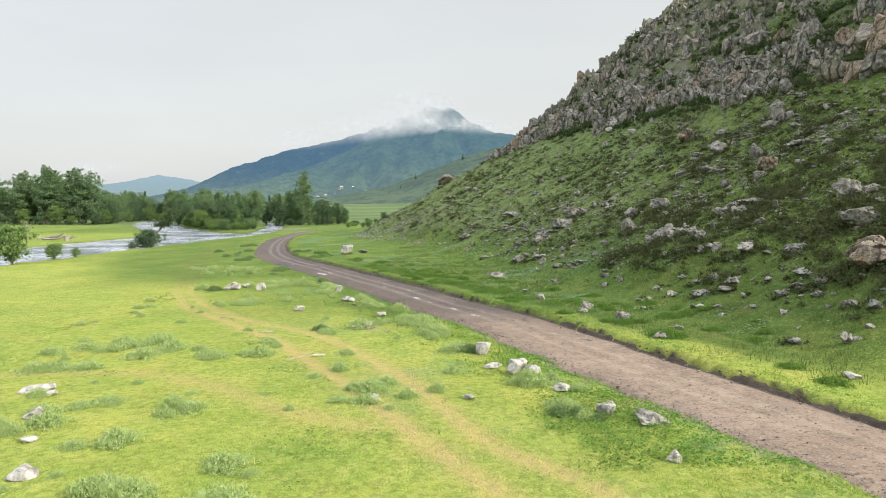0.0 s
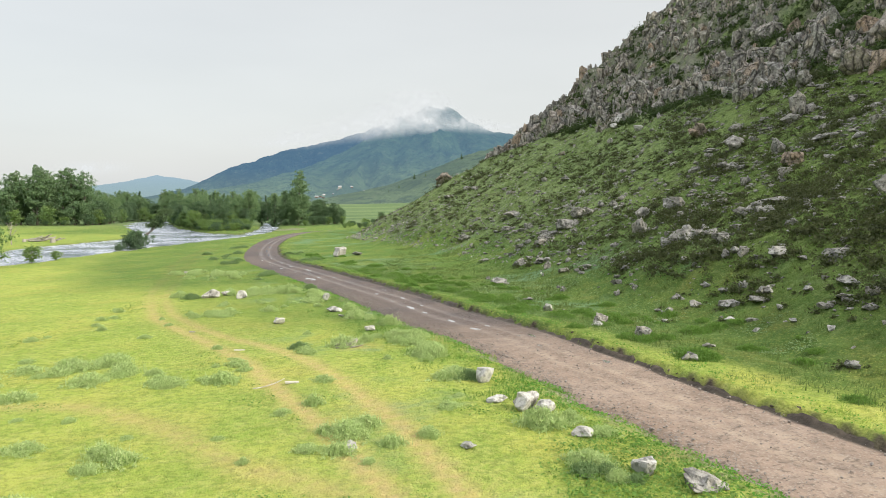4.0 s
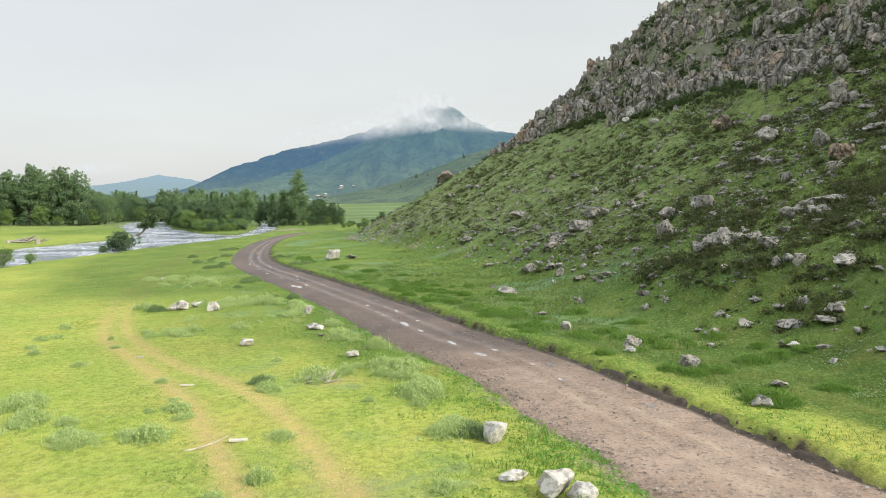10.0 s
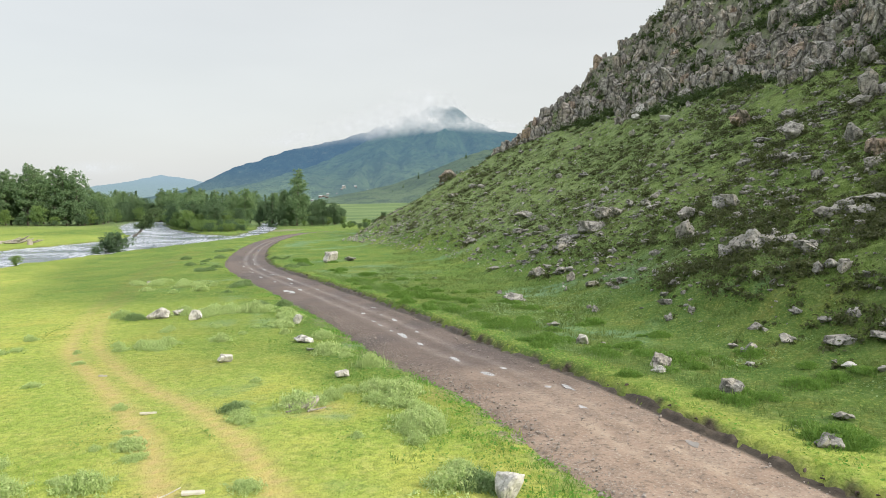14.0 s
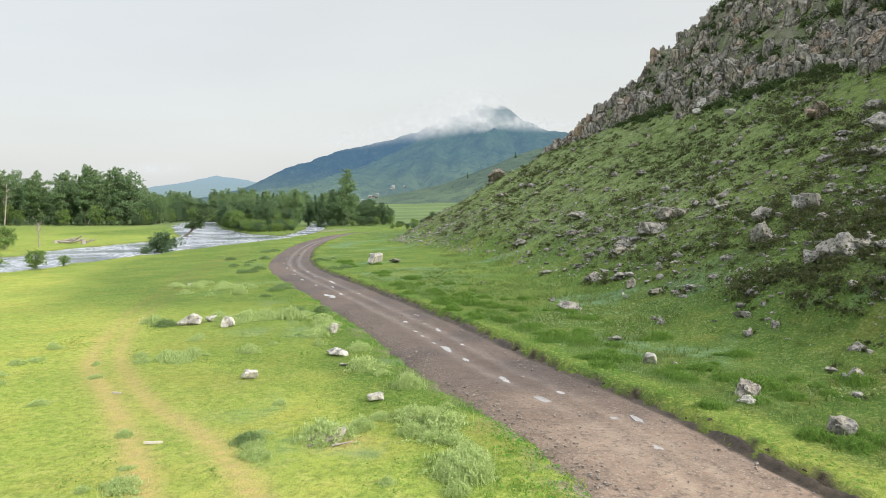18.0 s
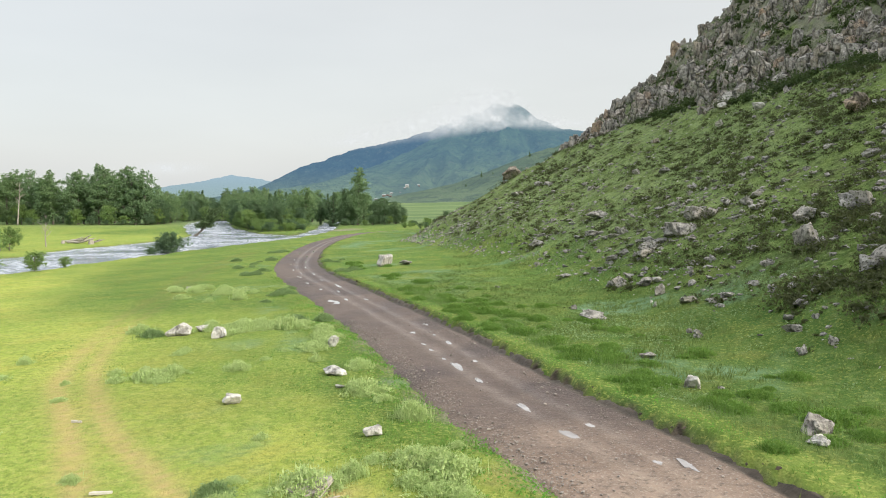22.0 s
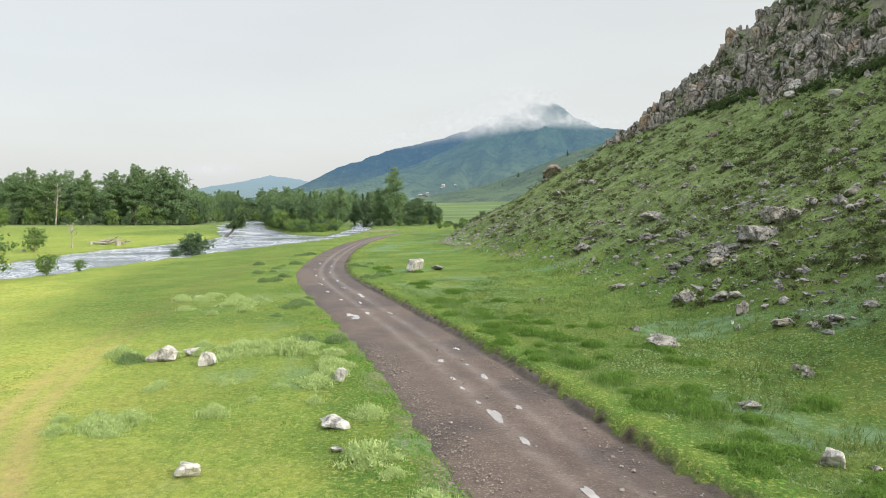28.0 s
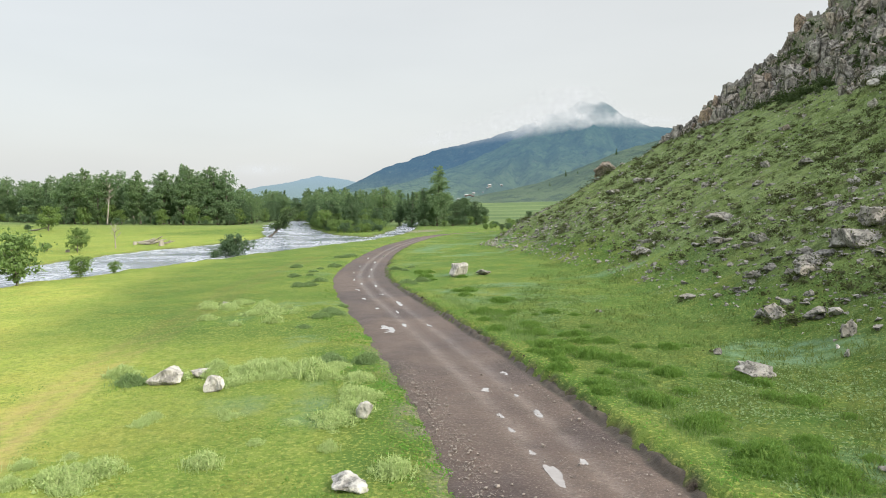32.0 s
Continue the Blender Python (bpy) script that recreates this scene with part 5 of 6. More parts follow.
PROTO = [
    make_tree("poplar_tree", "tall leafy green poplar on the river flat", 25, 5.6, "poplar", LEAF_POPLAR, BARK, 1, 11500, 0.27, 0.04),
    make_tree("poplar_tree", "tall leafy green poplar on the river flat", 24, 6.4, "round", LEAF_POPLAR, BARK, 2, 11500, 0.27, 0.05),
    make_tree("poplar_tree", "broad green poplar of the riverside wood", 21, 6.4, "round", LEAF_POPLAR, BARK, 3, 9500, 0.29, 0.03),
    make_tree("spruce_tree", "dark narrow conifer in the riverside wood", 20, 3.6, "spire", LEAF_DARK, BARK, 4, 5200, 0.32, 0.03),
    make_tree("alder_tree", "dark rounded alder of the riverside wood", 14, 5.0, "round", LEAF_DARK, BARK, 5, 6600, 0.27, 0.02),
    make_tree("willow_tree", "light green spreading willow by the water", 9, 4.4, "round", LEAF_WILLOW, BARK, 6, 4800, 0.23, 0.03),
    make_tree("willow_bush", "low rounded green willow bush", 4.2, 2.6, "round", LEAF_WILLOW, BARK, 7, 3000, 0.15, 0.02),
    make_tree("alder_bush", "dark green bush at the wood's edge", 4.6, 3.0, "round", LEAF_DARK, BARK, 8, 3000, 0.16, 0.02),
    make_tree("birch_tree", "pale-trunked birch among the poplars", 22, 4.6, "poplar", LEAF_POPLAR, BARK_PALE, 9, 6800, 0.28, 0.16),
    make_tree("poplar_tree", "tall pointed poplar above the bend", 24, 6.6, "pyramid", LEAF_POPLAR, BARK, 10, 15000, 0.27, 0.03),
]
rt = random.Random(11)


def row_of_trees(line, gap, kinds, scales, group, jitter=4.0):
    pts_ = spline(line, gap)
    for p in pts_:
        k = rt.choice(kinds)
        x, y = float(p[0] + rt.uniform(-jitter, jitter)), float(p[1] + rt.uniform(-jitter, jitter))
        if float(in_river(x, y)) > -1.0:
            continue
        plant(PROTO[k], x, y, rt.uniform(*scales), rt.uniform(0, 6.28), group)


# the wood beyond the river flat
row_of_trees([(-560, 440), (-420, 400), (-330, 372), (-262, 345), (-240, 330)], 6.0, [2, 1, 2, 4, 3, 8], (0.9, 1.1), "riverside wood")
row_of_trees([(-560, 470), (-420, 425), (-320, 395), (-250, 360), (-200, 345), (-180, 350)], 6.0, [1, 2, 3, 3, 4], (0.95, 1.15), "riverside wood", 5)
row_of_trees([(-238, 324), (-222, 320), (-206, 320), (-192, 320), (-184, 322)], 5.0, [1, 8, 1, 0], (0.98, 1.10), "riverside wood", 2)
row_of_trees([(-175, 320), (-164, 320), (-154, 321)], 4.6, [0, 1, 9], (1.04, 1.15), "riverside wood", 1.5)
row_of_trees([(-186, 326), (-170, 330), (-152, 330)], 5.0, [4, 2, 4], (0.75, 0.95), "riverside wood", 2)
row_of_trees([(-150, 324), (-152, 345), (-160, 372)], 4.5, [4, 2, 4, 5], (0.62, 0.82), "riverside wood", 3)
row_of_trees([(-185, 392), (-165, 394), (-145, 394), (-120, 392), (-100, 400)], 4.0, [2, 4, 4, 9, 4], (0.62, 0.84), "riverside wood", 3)
row_of_trees([(-178, 408), (-140, 415), (-110, 425), (-90, 430), (-68, 432)], 6.0, [2, 3, 4, 2], (0.72, 0.95), "riverside wood", 6)
row_of_trees([(-330, 520), (-220, 500), (-120, 520), (-84, 505)], 8.0, [2, 3, 2, 4, 0], (0.75, 0.95), "riverside wood", 8)
row_of_trees([(-420, 396), (-300, 355), (-240, 320), (-190, 313), (-156, 312), (-147, 320)], 4.0, [6, 7, 7, 5], (0.5, 1.05), "bushes of the wood's edge", 3)
row_of_trees([(-300, 400), (-230, 385), (-190, 380)], 6.0, [2, 1, 3, 4], (0.85, 1.0), "riverside wood", 6)
row_of_trees([(-160, 400), (-130, 395), (-100, 400), (-78, 395), (-62, 396)], 5.0, [4, 2, 4, 2], (0.66, 0.88), "riverside wood", 5)
row_of_trees([(-128, 372), (-100, 366), (-76, 350), (-60, 345), (-50, 342)], 4.5, [4, 5, 2, 4], (0.60, 0.82), "riverside wood", 4)
row_of_trees([(-120, 340), (-100, 330), (-84, 322), (-70, 318)], 4.5, [5, 7, 4, 5], (0.55, 0.8), "trees of the island", 3)
row_of_trees([(-160, 386), (-140, 386), (-126, 386)], 3.5, [7, 6, 5], (0.6, 1.0), "bushes of the wood's edge", 1.0)
plant(PROTO[4], -97.5, 300, 1.08, 0.7, "", "dense dark alder standing on the island")
plant(PROTO[9], -148, 398, 0.78, 0.7, "", "pointed poplar at the head of the reach")
# the wooded island and the bank beyond the bend
row_of_trees([(-128, 356), (-110, 318), (-100, 298), (-88, 274)], 4.5, [5, 4, 2, 4], (0.6, 0.85), "trees of the island", 3)
row_of_trees([(-112, 350), (-94, 320), (-82, 300), (-72, 284)], 5.0, [4, 2, 5, 3], (0.6, 0.8), "trees of the island", 4)
row_of_trees([(-100, 292), (-88, 268), (-79, 252), (-70, 242), (-67, 250), (-68, 268)], 2.6, [6, 7, 6, 5], (0.5, 0.95), "bushes of the island", 2)
row_of_trees([(-88, 272), (-76, 258), (-71, 268)], 3.5, [7, 4, 5], (0.55, 0.85), "bushes of the island", 2)
plant(PROTO[9], -56.2, 304, 1.02, 1.0, "", "tall dark poplar standing above the bend")
plant(PROTO[9], -61.5, 306, 0.66, 2.6, "", "poplar close beside a taller one")
plant(PROTO[3], -66, 302, 0.78, 2.0, "", "dark conifer beside a tall poplar")
plant(PROTO[4], -59, 308, 0.75, 0.5, "trees of the island")
plant(PROTO[4], -49, 308, 0.70, 1.5, "trees of the island")
row_of_trees([(-72, 316), (-50, 318), (-41, 318)], 3.5, [4, 7, 4, 5], (0.5, 0.68), "trees beyond the bend", 2.0)
row_of_trees([(-66, 296), (-58, 292), (-50, 296), (-43, 302), (-39, 308)], 2.4, [7, 7, 4, 6], (0.5, 0.85), "bushes beyond the bend", 1.5)
row_of_trees([(-26, 300), (-20, 275), (-24, 245)], 6.0, [6, 7], (0.35, 0.6), "bushes by the bend", 2)
row_of_trees([(-28, 420), (10, 430), (40, 440)], 7.0, [6, 7], (0.6, 0.9), "bushes by the far field", 2)
row_of_trees([(-92, 262), (-80, 246), (-71, 238), (-64, 246), (-62, 262)], 2.2, [6, 7], (0.3, 0.7), "bushes of the island", 1.6)
row_of_trees([(-150, 388), (-128, 340), (-112, 316)], 3.0, [6, 7, 5], (0.4, 0.9), "bushes of the island", 2)
row_of_trees([(-33, 290), (-30, 270), (-31, 255)], 3.5, [7, 6], (0.3, 0.5), "bushes by the bend", 1.2)
# lone conifers on the far foothill
for x, y, sc in ((-33, 1460, 0.70), (67, 1525, 0.75), (-62, 1400, 0.45), (-80, 1350, 0.40), (-10, 1440, 0.40)):
    plant(PROTO[3], x, y, sc, x, "conifers of the far foothill", "small dark conifer alone on the far foothill", far_z(x, y) - 0.3)
# trees that stand alone on the banks
plant(PROTO[6], -60.4, 101.5, 1.35, 0.3, "", "spreading willow bush on the near bank")
plant(PROTO[6], -58.4, 108.6, 0.62, 1.3, "", "slim upright willow bush on the near bank")
plant(PROTO[6], -57.6, 113.6, 0.36, 2.0, "", "small low bush on the near bank")
plant(PROTO[7], -59.4, 149.0, 1.0, 0.9, "", "dark leaning bush at the water's edge")
plant(PROTO[7], -61.6, 150.2, 0.8, 2.2, "", "dark low bush beside a larger one")
plant(PROTO[7], -62.6, 147.0, 0.45, 2.9, "", "sparse bush at the water's edge")
plant(PROTO[5], -92.4, 150.8, 0.52, 0.4, "", "small bright green tree on the far bank")
plant(PROTO[5], -177, 243, 0.95, 0.4, "", "broad willow standing alone on the flat")
plant(PROTO[7], -182, 240, 0.5, 1.4, "", "brownish bush beside a willow")
plant(PROTO[7], -100, 152, 0.35, 0.4, "", "low scrub beside a small tree")
for p in PROTO:
    for o in (*p.children_recursive, p):
        bpy.data.objects.remove(o)


# ---- bank details ----
# alder leaf with the crown's shade put into darker colours
LEAF_LEAN = leaf_material("shaded alder leaf", (0.060, 0.105, 0.048), (0.105, 0.160, 0.066), (0.085, 0.130, 0.060))
def branchy(name, label, height, seed, spread, mat, limbs=7, lean=(0, 0, 1), base=0.16):
    """A leafless tree: one tapered trunk with forked limbs."""
    rnd = random.Random(seed)
    top = tagged(new(name), label, "tree")
    bm = bmesh.new()
    trunk = limb(rnd, Vector((0, 0, -0.3)), Vector(lean), height, 0.10, 8)
    tube(bm, trunk, [base * (1 - 0.85 * k / 8) for k in range(9)], 7)
    child("trunk", from_bm("trunk", bm, mat, True), top)
    for k in range(limbs):
        bm = bmesh.new()
        f = rnd.uniform(0.4, 0.95)
        p = trunk[int(f * 8)]
        a = rnd.uniform(0, 6.28)
        path = limb(rnd, p, Vector((math.cos(a), math.sin(a), rnd.uniform(0.3, 1.1))), spread * rnd.uniform(0.5, 1.0), 0.28, 5)
        tube(bm, path, [base * 0.4 * (1 - 0.85 * j / 5) for j in range(6)], 5)
        bough = child("limb", from_bm("limb", bm, mat, True), top)
        for q in (2, 3, 4):
            b = rnd.uniform(0, 6.28)
            bm = bmesh.new()
            twig = limb(rnd, path[q], Vector((math.cos(b), math.sin(b), 0.6)), spread * 0.4, 0.3, 3)
            tube(bm, twig, [base * 0.16, base * 0.12, base * 0.08, base * 0.03], 4)
            child("twig", from_bm("twig", bm, mat, True), bough)
    return top


dead = branchy("dead_tree", "bare pale dead tree on the far bank", 4.6, 3, 2.6, BARK_PALE, 8)
dead.location = (-92.8, 162.2, gz(-92.8, 162.2))
for x, y, h, sd in ((-206, 312, 19, 5), (-236, 322, 17, 6)):
    snag = branchy("dead_tree", "tall bare white snag before the wood", h, sd, 3.4, BARK_PALE, 10, (0, 0, 1), 0.34)
    snag.location = (x, y, gz(x, y))


def leaning_tree():
    top = tagged(new("leaning_tree"), "dark leafy tree leaning over the river", "tree")
    rnd = random.Random(5)
    bm = bmesh.new()
    trunk = limb(rnd, Vector((0, 0, -0.4)), Vector((0.75, 0.1, 0.62)), 7.0, 0.12, 7)
    tube(bm, trunk, [0.34 * (1 - 0.8 * k / 7) for k in range(8)], 7)
    lobes = []
    for k in range(12):
        p = trunk[rnd.randint(2, 7)]
        path = limb(rnd, p, Vector((rnd.uniform(-0.5, 0.8), rnd.uniform(-1, 1), rnd.uniform(0.2, 0.9))), rnd.uniform(1.2, 2.6), 0.25, 4)
        tube(bm, path, [0.10, 0.08, 0.06, 0.04, 0.02], 5)
        lobes.append((path[-1].x, path[-1].y, path[-1].z, 1.15, 0.8))
        lobes.append((p.x, p.y, p.z + 0.6, 1.0, 0.7))
    child("trunk", from_bm("trunk", bm, BARK, True), top)
    v, f = leaf_cards(lobes, 4200, 0.20, 9)
    child("crown", mesh_of("crown", v, f, LEAF_LEAN), top)
    return top


lean_tree = leaning_tree()
lean_tree.scale = (1.35, 1.35, 1.25)
lean_tree.location = (-86.6, 219, gz(-89.0, 219) - 0.2)


def log(x, y, length, turn, radius, label, lift=0.0, tilt=0.0, mat=None):
    rnd = random.Random(int(x * 37 + y * 11))
    bm = bmesh.new()
    path = limb(rnd, Vector((-length / 2, 0, 0)), Vector((1, 0, tilt)), length, 0.06, 7)
    tube(bm, path, [radius * (1.0 - 0.07 * k) * rnd.uniform(0.9, 1.1) for k in range(8)], 8)
    for q in (2, 4, 5):
        st = limb(rnd, path[q], Vector((rnd.uniform(-0.3, 0.6), rnd.choice((-1, 1)), rnd.uniform(-0.1, 0.6))), radius * rnd.uniform(3, 7), 0.2, 3)
        tube(bm, st, [radius * 0.4, radius * 0.3, radius * 0.2, radius * 0.08], 5)
    ob = new("log", from_bm("log", bm, mat or BARK_PALE, True))
    ob.rotation_euler = (0, 0, turn)
    ob.location = (x, y, gz(x, y) + radius * 0.7 + lift)
    return tagged(ob, label, "log", "driftwood of the far bank" if y > 100 else "")


for x, y, ln, tn, r, lf in ((-92.6, 173.8, 6.5, -0.5, 0.22, 0.0), (-91.0, 172.6, 5.0, -0.2, 0.18, 0.15), (-93.5, 175.0, 5.5, 0.1, 0.20, 0.1), (-95.5, 176.5, 4.0, -0.9, 0.16, 0.0), (-91.8, 175.2, 3.6, 0.7, 0.14, 0.35), (-94.2, 177.6, 6.0, -0.35, 0.2, 0.3), (-90.0, 175.6, 4.4, -0.75, 0.17, 0.2), (-97.4, 179.0, 4.6, 0.25, 0.19, 0.1), (-88.6, 173.6, 3.4, 0.15, 0.15, 0.1), (-92.8, 176.4, 3.0, 1.2, 0.12, 0.5), (-182, 245, 6.0, 0.3, 0.3, 0.0)):
    log(x, y, ln, tn, r, "weathered grey driftwood log on the bank", lf)
log(-6.75, 33.2, 1.3, 0.45, 0.024, "pale bleached branch lying in the grass", 0.0, 0.0, WOOD_WHITE)


def board(x, y, length, wide, turn, label):
    """A split, bleached board with ragged ends."""
    rnd = random.Random(int(x * 53 + y * 29))
    bm = bmesh.new()
    n, rows_ = 6, []
    for k in range(n):
        f = k / (n - 1) - 0.5
        w = wide * (1.0 - 0.9 * abs(f) ** 2.5) * rnd.uniform(0.8, 1.1)
        rows_.append([bm.verts.new((f * length, sy * w / 2, z + 0.02 * rnd.random())) for sy, z in ((-1, 0.0), (1, 0.0), (1, 0.05), (-1, 0.06))])
    for a, b in zip(rows_, rows_[1:]):
        for k in range(4):
            bm.faces.new((a[k], a[(k + 1) % 4], b[(k + 1) % 4], b[k]))
    bm.faces.new(rows_[0][::-1])
    bm.faces.new(rows_[-1])
    bmesh.ops.recalc_face_normals(bm, faces=bm.faces)
    ob = new("board", from_bm("board", bm, WOOD_WHITE))
    ob.rotation_euler = (0.05, 0.04, turn)
    ob.location = (x, y, gz(x, y) + 0.01)
    return tagged(ob, label, "dead wood", "bleached wood in the pasture")


board(-5.95, 33.62, 0.55, 0.20, 0.25, "bleached split board at a branch's end")
board(-10.05, 41.0, 0.55, 0.13, 0.30, "small white splinter of wood beside a wheel track")
board(-14.5, 47.1, 0.35, 0.10, 0.1, "small white chip of wood between the wheel tracks")


for x, y, ln, tn in ((-4.6, 40.5, 1.0, 0.4), (-4.2, 40.7, 0.8, 1.3), (-4.5, 40.9, 0.7, 2.2), (-4.0, 40.4, 0.6, 0.0), (-4.8, 40.8, 0.5, 2.8)):
    log(x, y, ln, tn, 0.035, "short dry stick on a bare patch of earth", 0.02)


def slab():
    """A broken flat slab of weathered wood, tilted over a hollow in the turf."""
    rnd = random.Random(44)
    bm = bmesh.new()
    ring = [(math.cos(a) * 0.62 * rnd.uniform(0.75, 1.1), math.sin(a) * 0.36 * rnd.uniform(0.7, 1.15)) for a in [6.2832 * k / 11 for k in range(11)]]
    lo = [bm.verts.new((x, y, 0.0)) for x, y in ring]
    hi = [bm.verts.new((x * 0.96, y * 0.94, 0.11 + 0.05 * rnd.random())) for x, y in ring]
    mid = bm.verts.new((0.05, 0.0, 0.09))
    bm.faces.new(lo[::-1])
    for k in range(11):
        q = (k + 1) % 11
        bm.faces.new((lo[k], lo[q], hi[q], hi[k]))
        bm.faces.new((hi[k], hi[q], mid))
    ob = new("slab", from_bm("slab", bm, BARK_PALE))
    ob.rotation_euler = (0.22, -0.20, 0.35)
    ob.location = (-4.55, 41.0, gz(-4.55, 41.0) + 0.12)
    return tagged(ob, "pale broken slab of dead wood tilted over bare earth", "dead wood")


slab()


def stump(x, y, s):
    bm = bmesh.new()
    bmesh.ops.create_cone(bm, cap_ends=True, segments=10, radius1=0.55, radius2=0.42, depth=0.9)
    for v in bm.verts:
        v.co.x *= 1 + 0.3 * noise.noise(v.co * 2.0)
        v.co.y *= 1 + 0.3 * noise.noise(v.co * 2.0 + Vector((5, 0, 0)))
        v.co.z += 0.12 * noise.noise(v.co * 3.0) * (v.co.z > 0)
    ob = new("stump", from_bm("stump", bm, BARK_PALE))
    ob.scale = (s, s, s)
    ob.location = (x, y, gz(x, y) + 0.4 * s)
    return tagged(ob, "pale broken stump beside the driftwood", "stump", "stumps of the far bank")


for x, y, s in ((-88.6, 171.4, 1.1), (-97.0, 174.5, 0.8), (-94.4, 150.6, 0.6), (-95.8, 152.6, 0.5)):
    stump(x, y, s)


# ---- the village down the valley ----
WALL_W, WALL_B = plain("whitewash", (0.38, 0.375, 0.36)), plain("dark log wall", (0.16, 0.13, 0.11))
ROOF_G, ROOF_R = plain("grey sheet roof", (0.42, 0.44, 0.46), 0.5), plain("dark roof", (0.14, 0.12, 0.11))
PANE = plain("dim pane", (0.05, 0.06, 0.07), 0.15)


def box_bm(x0, y0, z0, x1, y1, z1):
    bm = bmesh.new()
    v = [bm.verts.new(c) for c in ((x0, y0, z0), (x1, y0, z0), (x1, y1, z0), (x0, y1, z0), (x0, y0, z1), (x1, y0, z1), (x1, y1, z1), (x0, y1, z1))]
    for q in ((3, 2, 1, 0), (4, 5, 6, 7), (0, 1, 5, 4), (1, 2, 6, 5), (2, 3, 7, 6), (3, 0, 4, 7)):
        bm.faces.new([v[k] for k in q])
    return bm


def house(x, y, w, d, h, wall, roof, turn, label):
    top = tagged(new("house"), label, "house", "village houses")
    child("wall", from_bm("wall", box_bm(-w / 2, -d / 2, -6, w / 2, d / 2, h), wall), top)
    bm = bmesh.new()
    e = 0.6
    v = [bm.verts.new(c) for c in ((-w / 2 - e, -d / 2 - e, h + 0.02), (w / 2 + e, -d / 2 - e, h + 0.02), (w / 2 + e, d / 2 + e, h + 0.02), (-w / 2 - e, d / 2 + e, h + 0.02), (-w / 2 - e, 0, h + d * 0.42), (w / 2 + e, 0, h + d * 0.42))]
    for q in ((0, 1, 5, 4), (2, 3, 4, 5), (0, 4, 3), (1, 2, 5), (3, 2, 1, 0)):
        bm.faces.new([v[k] for k in q])
    child("roof", from_bm("roof", bm, roof), top)
    for k in range(3):
        cx = -w / 2 + w * (k + 0.5) / 3
        sash = child("window", from_bm("window", box_bm(cx - 0.55, -d / 2 - 0.06, 0.8, cx + 0.55, -d / 2 + 0.02, 1.9), WALL_B), top)
        child("pane", from_bm("pane", box_bm(cx - 0.45, -d / 2 - 0.09, 0.9, cx + 0.45, -d / 2 - 0.05, 1.8), PANE), sash)
    top.location = (x, y, far_z(x, y))
    top.rotation_euler = (0, 0, turn)


rh = random.Random(21)
for k in range(16):
    t_ = k / 15
    hx, hy = -345 + 170 * t_ + rh.uniform(-10, 10), 1900 + 60 * t_ + rh.uniform(-60, 60)
    white = k in (2, 5, 9, 10, 13)
    house(hx, hy, rh.uniform(5, 9), rh.uniform(4, 6), rh.uniform(2.0, 2.6), WALL_W if white else WALL_B, ROOF_G if k % 3 else ROOF_R, rh.uniform(-0.5, 0.5),
          "small whitewashed village house far down the valley" if white else "small dark wooden village house far down the valley")


# ---- puddles on the road ----
def puddle_material():
    n = Nodes("puddle water", 0.03, 0.5)
    # pale base colour also carries part of the sky's reflection
    n.color(n.mix(n.noise(1.2), (0.250, 0.233, 0.230), (0.370, 0.352, 0.352)))
    n.bsdf.inputs["IOR"].default_value = 1.33
    n.bsdf.inputs["Coat Weight"].default_value = 1.0
    n.bsdf.inputs["Coat Roughness"].default_value = 0.02
    return n.mat


PUDDLE = puddle_material()


def puddle(y, s, length, width, seed, level=30):
    """An uneven sheet of water lying along a wheel rut: y is the place along the valley, s the metres from the road's middle."""
    k = int(np.abs(ROAD[:, 1] - y).argmin())
    n = ROAD_N[k]
    along = np.array([-n[1], n[0]])
    c = ROAD[k] + n * s
    length, width = length * 1.25, width * 1.35
    a = np.linspace(0, 2 * np.pi, 44, endpoint=False)
    r = 1 + 0.40 * vnoise(1.3 * np.cos(a) + seed, 1.3 * np.sin(a), 7) + 0.24 * vnoise(2.6 * np.cos(a) + seed, 2.6 * np.sin(a), 8)
    xy = c[None] + (np.cos(a) * r * length / 2)[:, None] * along + (np.sin(a) * r * width / 2)[:, None] * n
    near = np.hypot(ROAD_GRID[0] - c[0], ROAD_GRID[1] - c[1]) < max(0.35, 0.35 * length)
    off = (ROAD_GRID[0] - c[0]) * n[0] + (ROAD_GRID[1] - c[1]) * n[1]
    z = float(np.percentile(ROAD_GRID[2][near & (np.abs(off) < max(0.2, 0.6 * width))], level))
    top = np.c_[xy, np.full(44, z)]
    bm = bmesh.new()
    up = [bm.verts.new(p) for p in top]
    dn = [bm.verts.new((p[0], p[1], p[2] - 0.12)) for p in top]
    bm.faces.new(up)
    bm.faces.new(dn[::-1])
    for i in range(44):
        bm.faces.new((dn[i], dn[(i + 1) % 44], up[(i + 1) % 44], up[i]))
    bmesh.ops.recalc_face_normals(bm, faces=bm.faces)
    tagged(new("puddle", from_bm("puddle", bm, PUDDLE)), "shallow bright puddle in a wheel rut", "puddle", "puddles on the road")


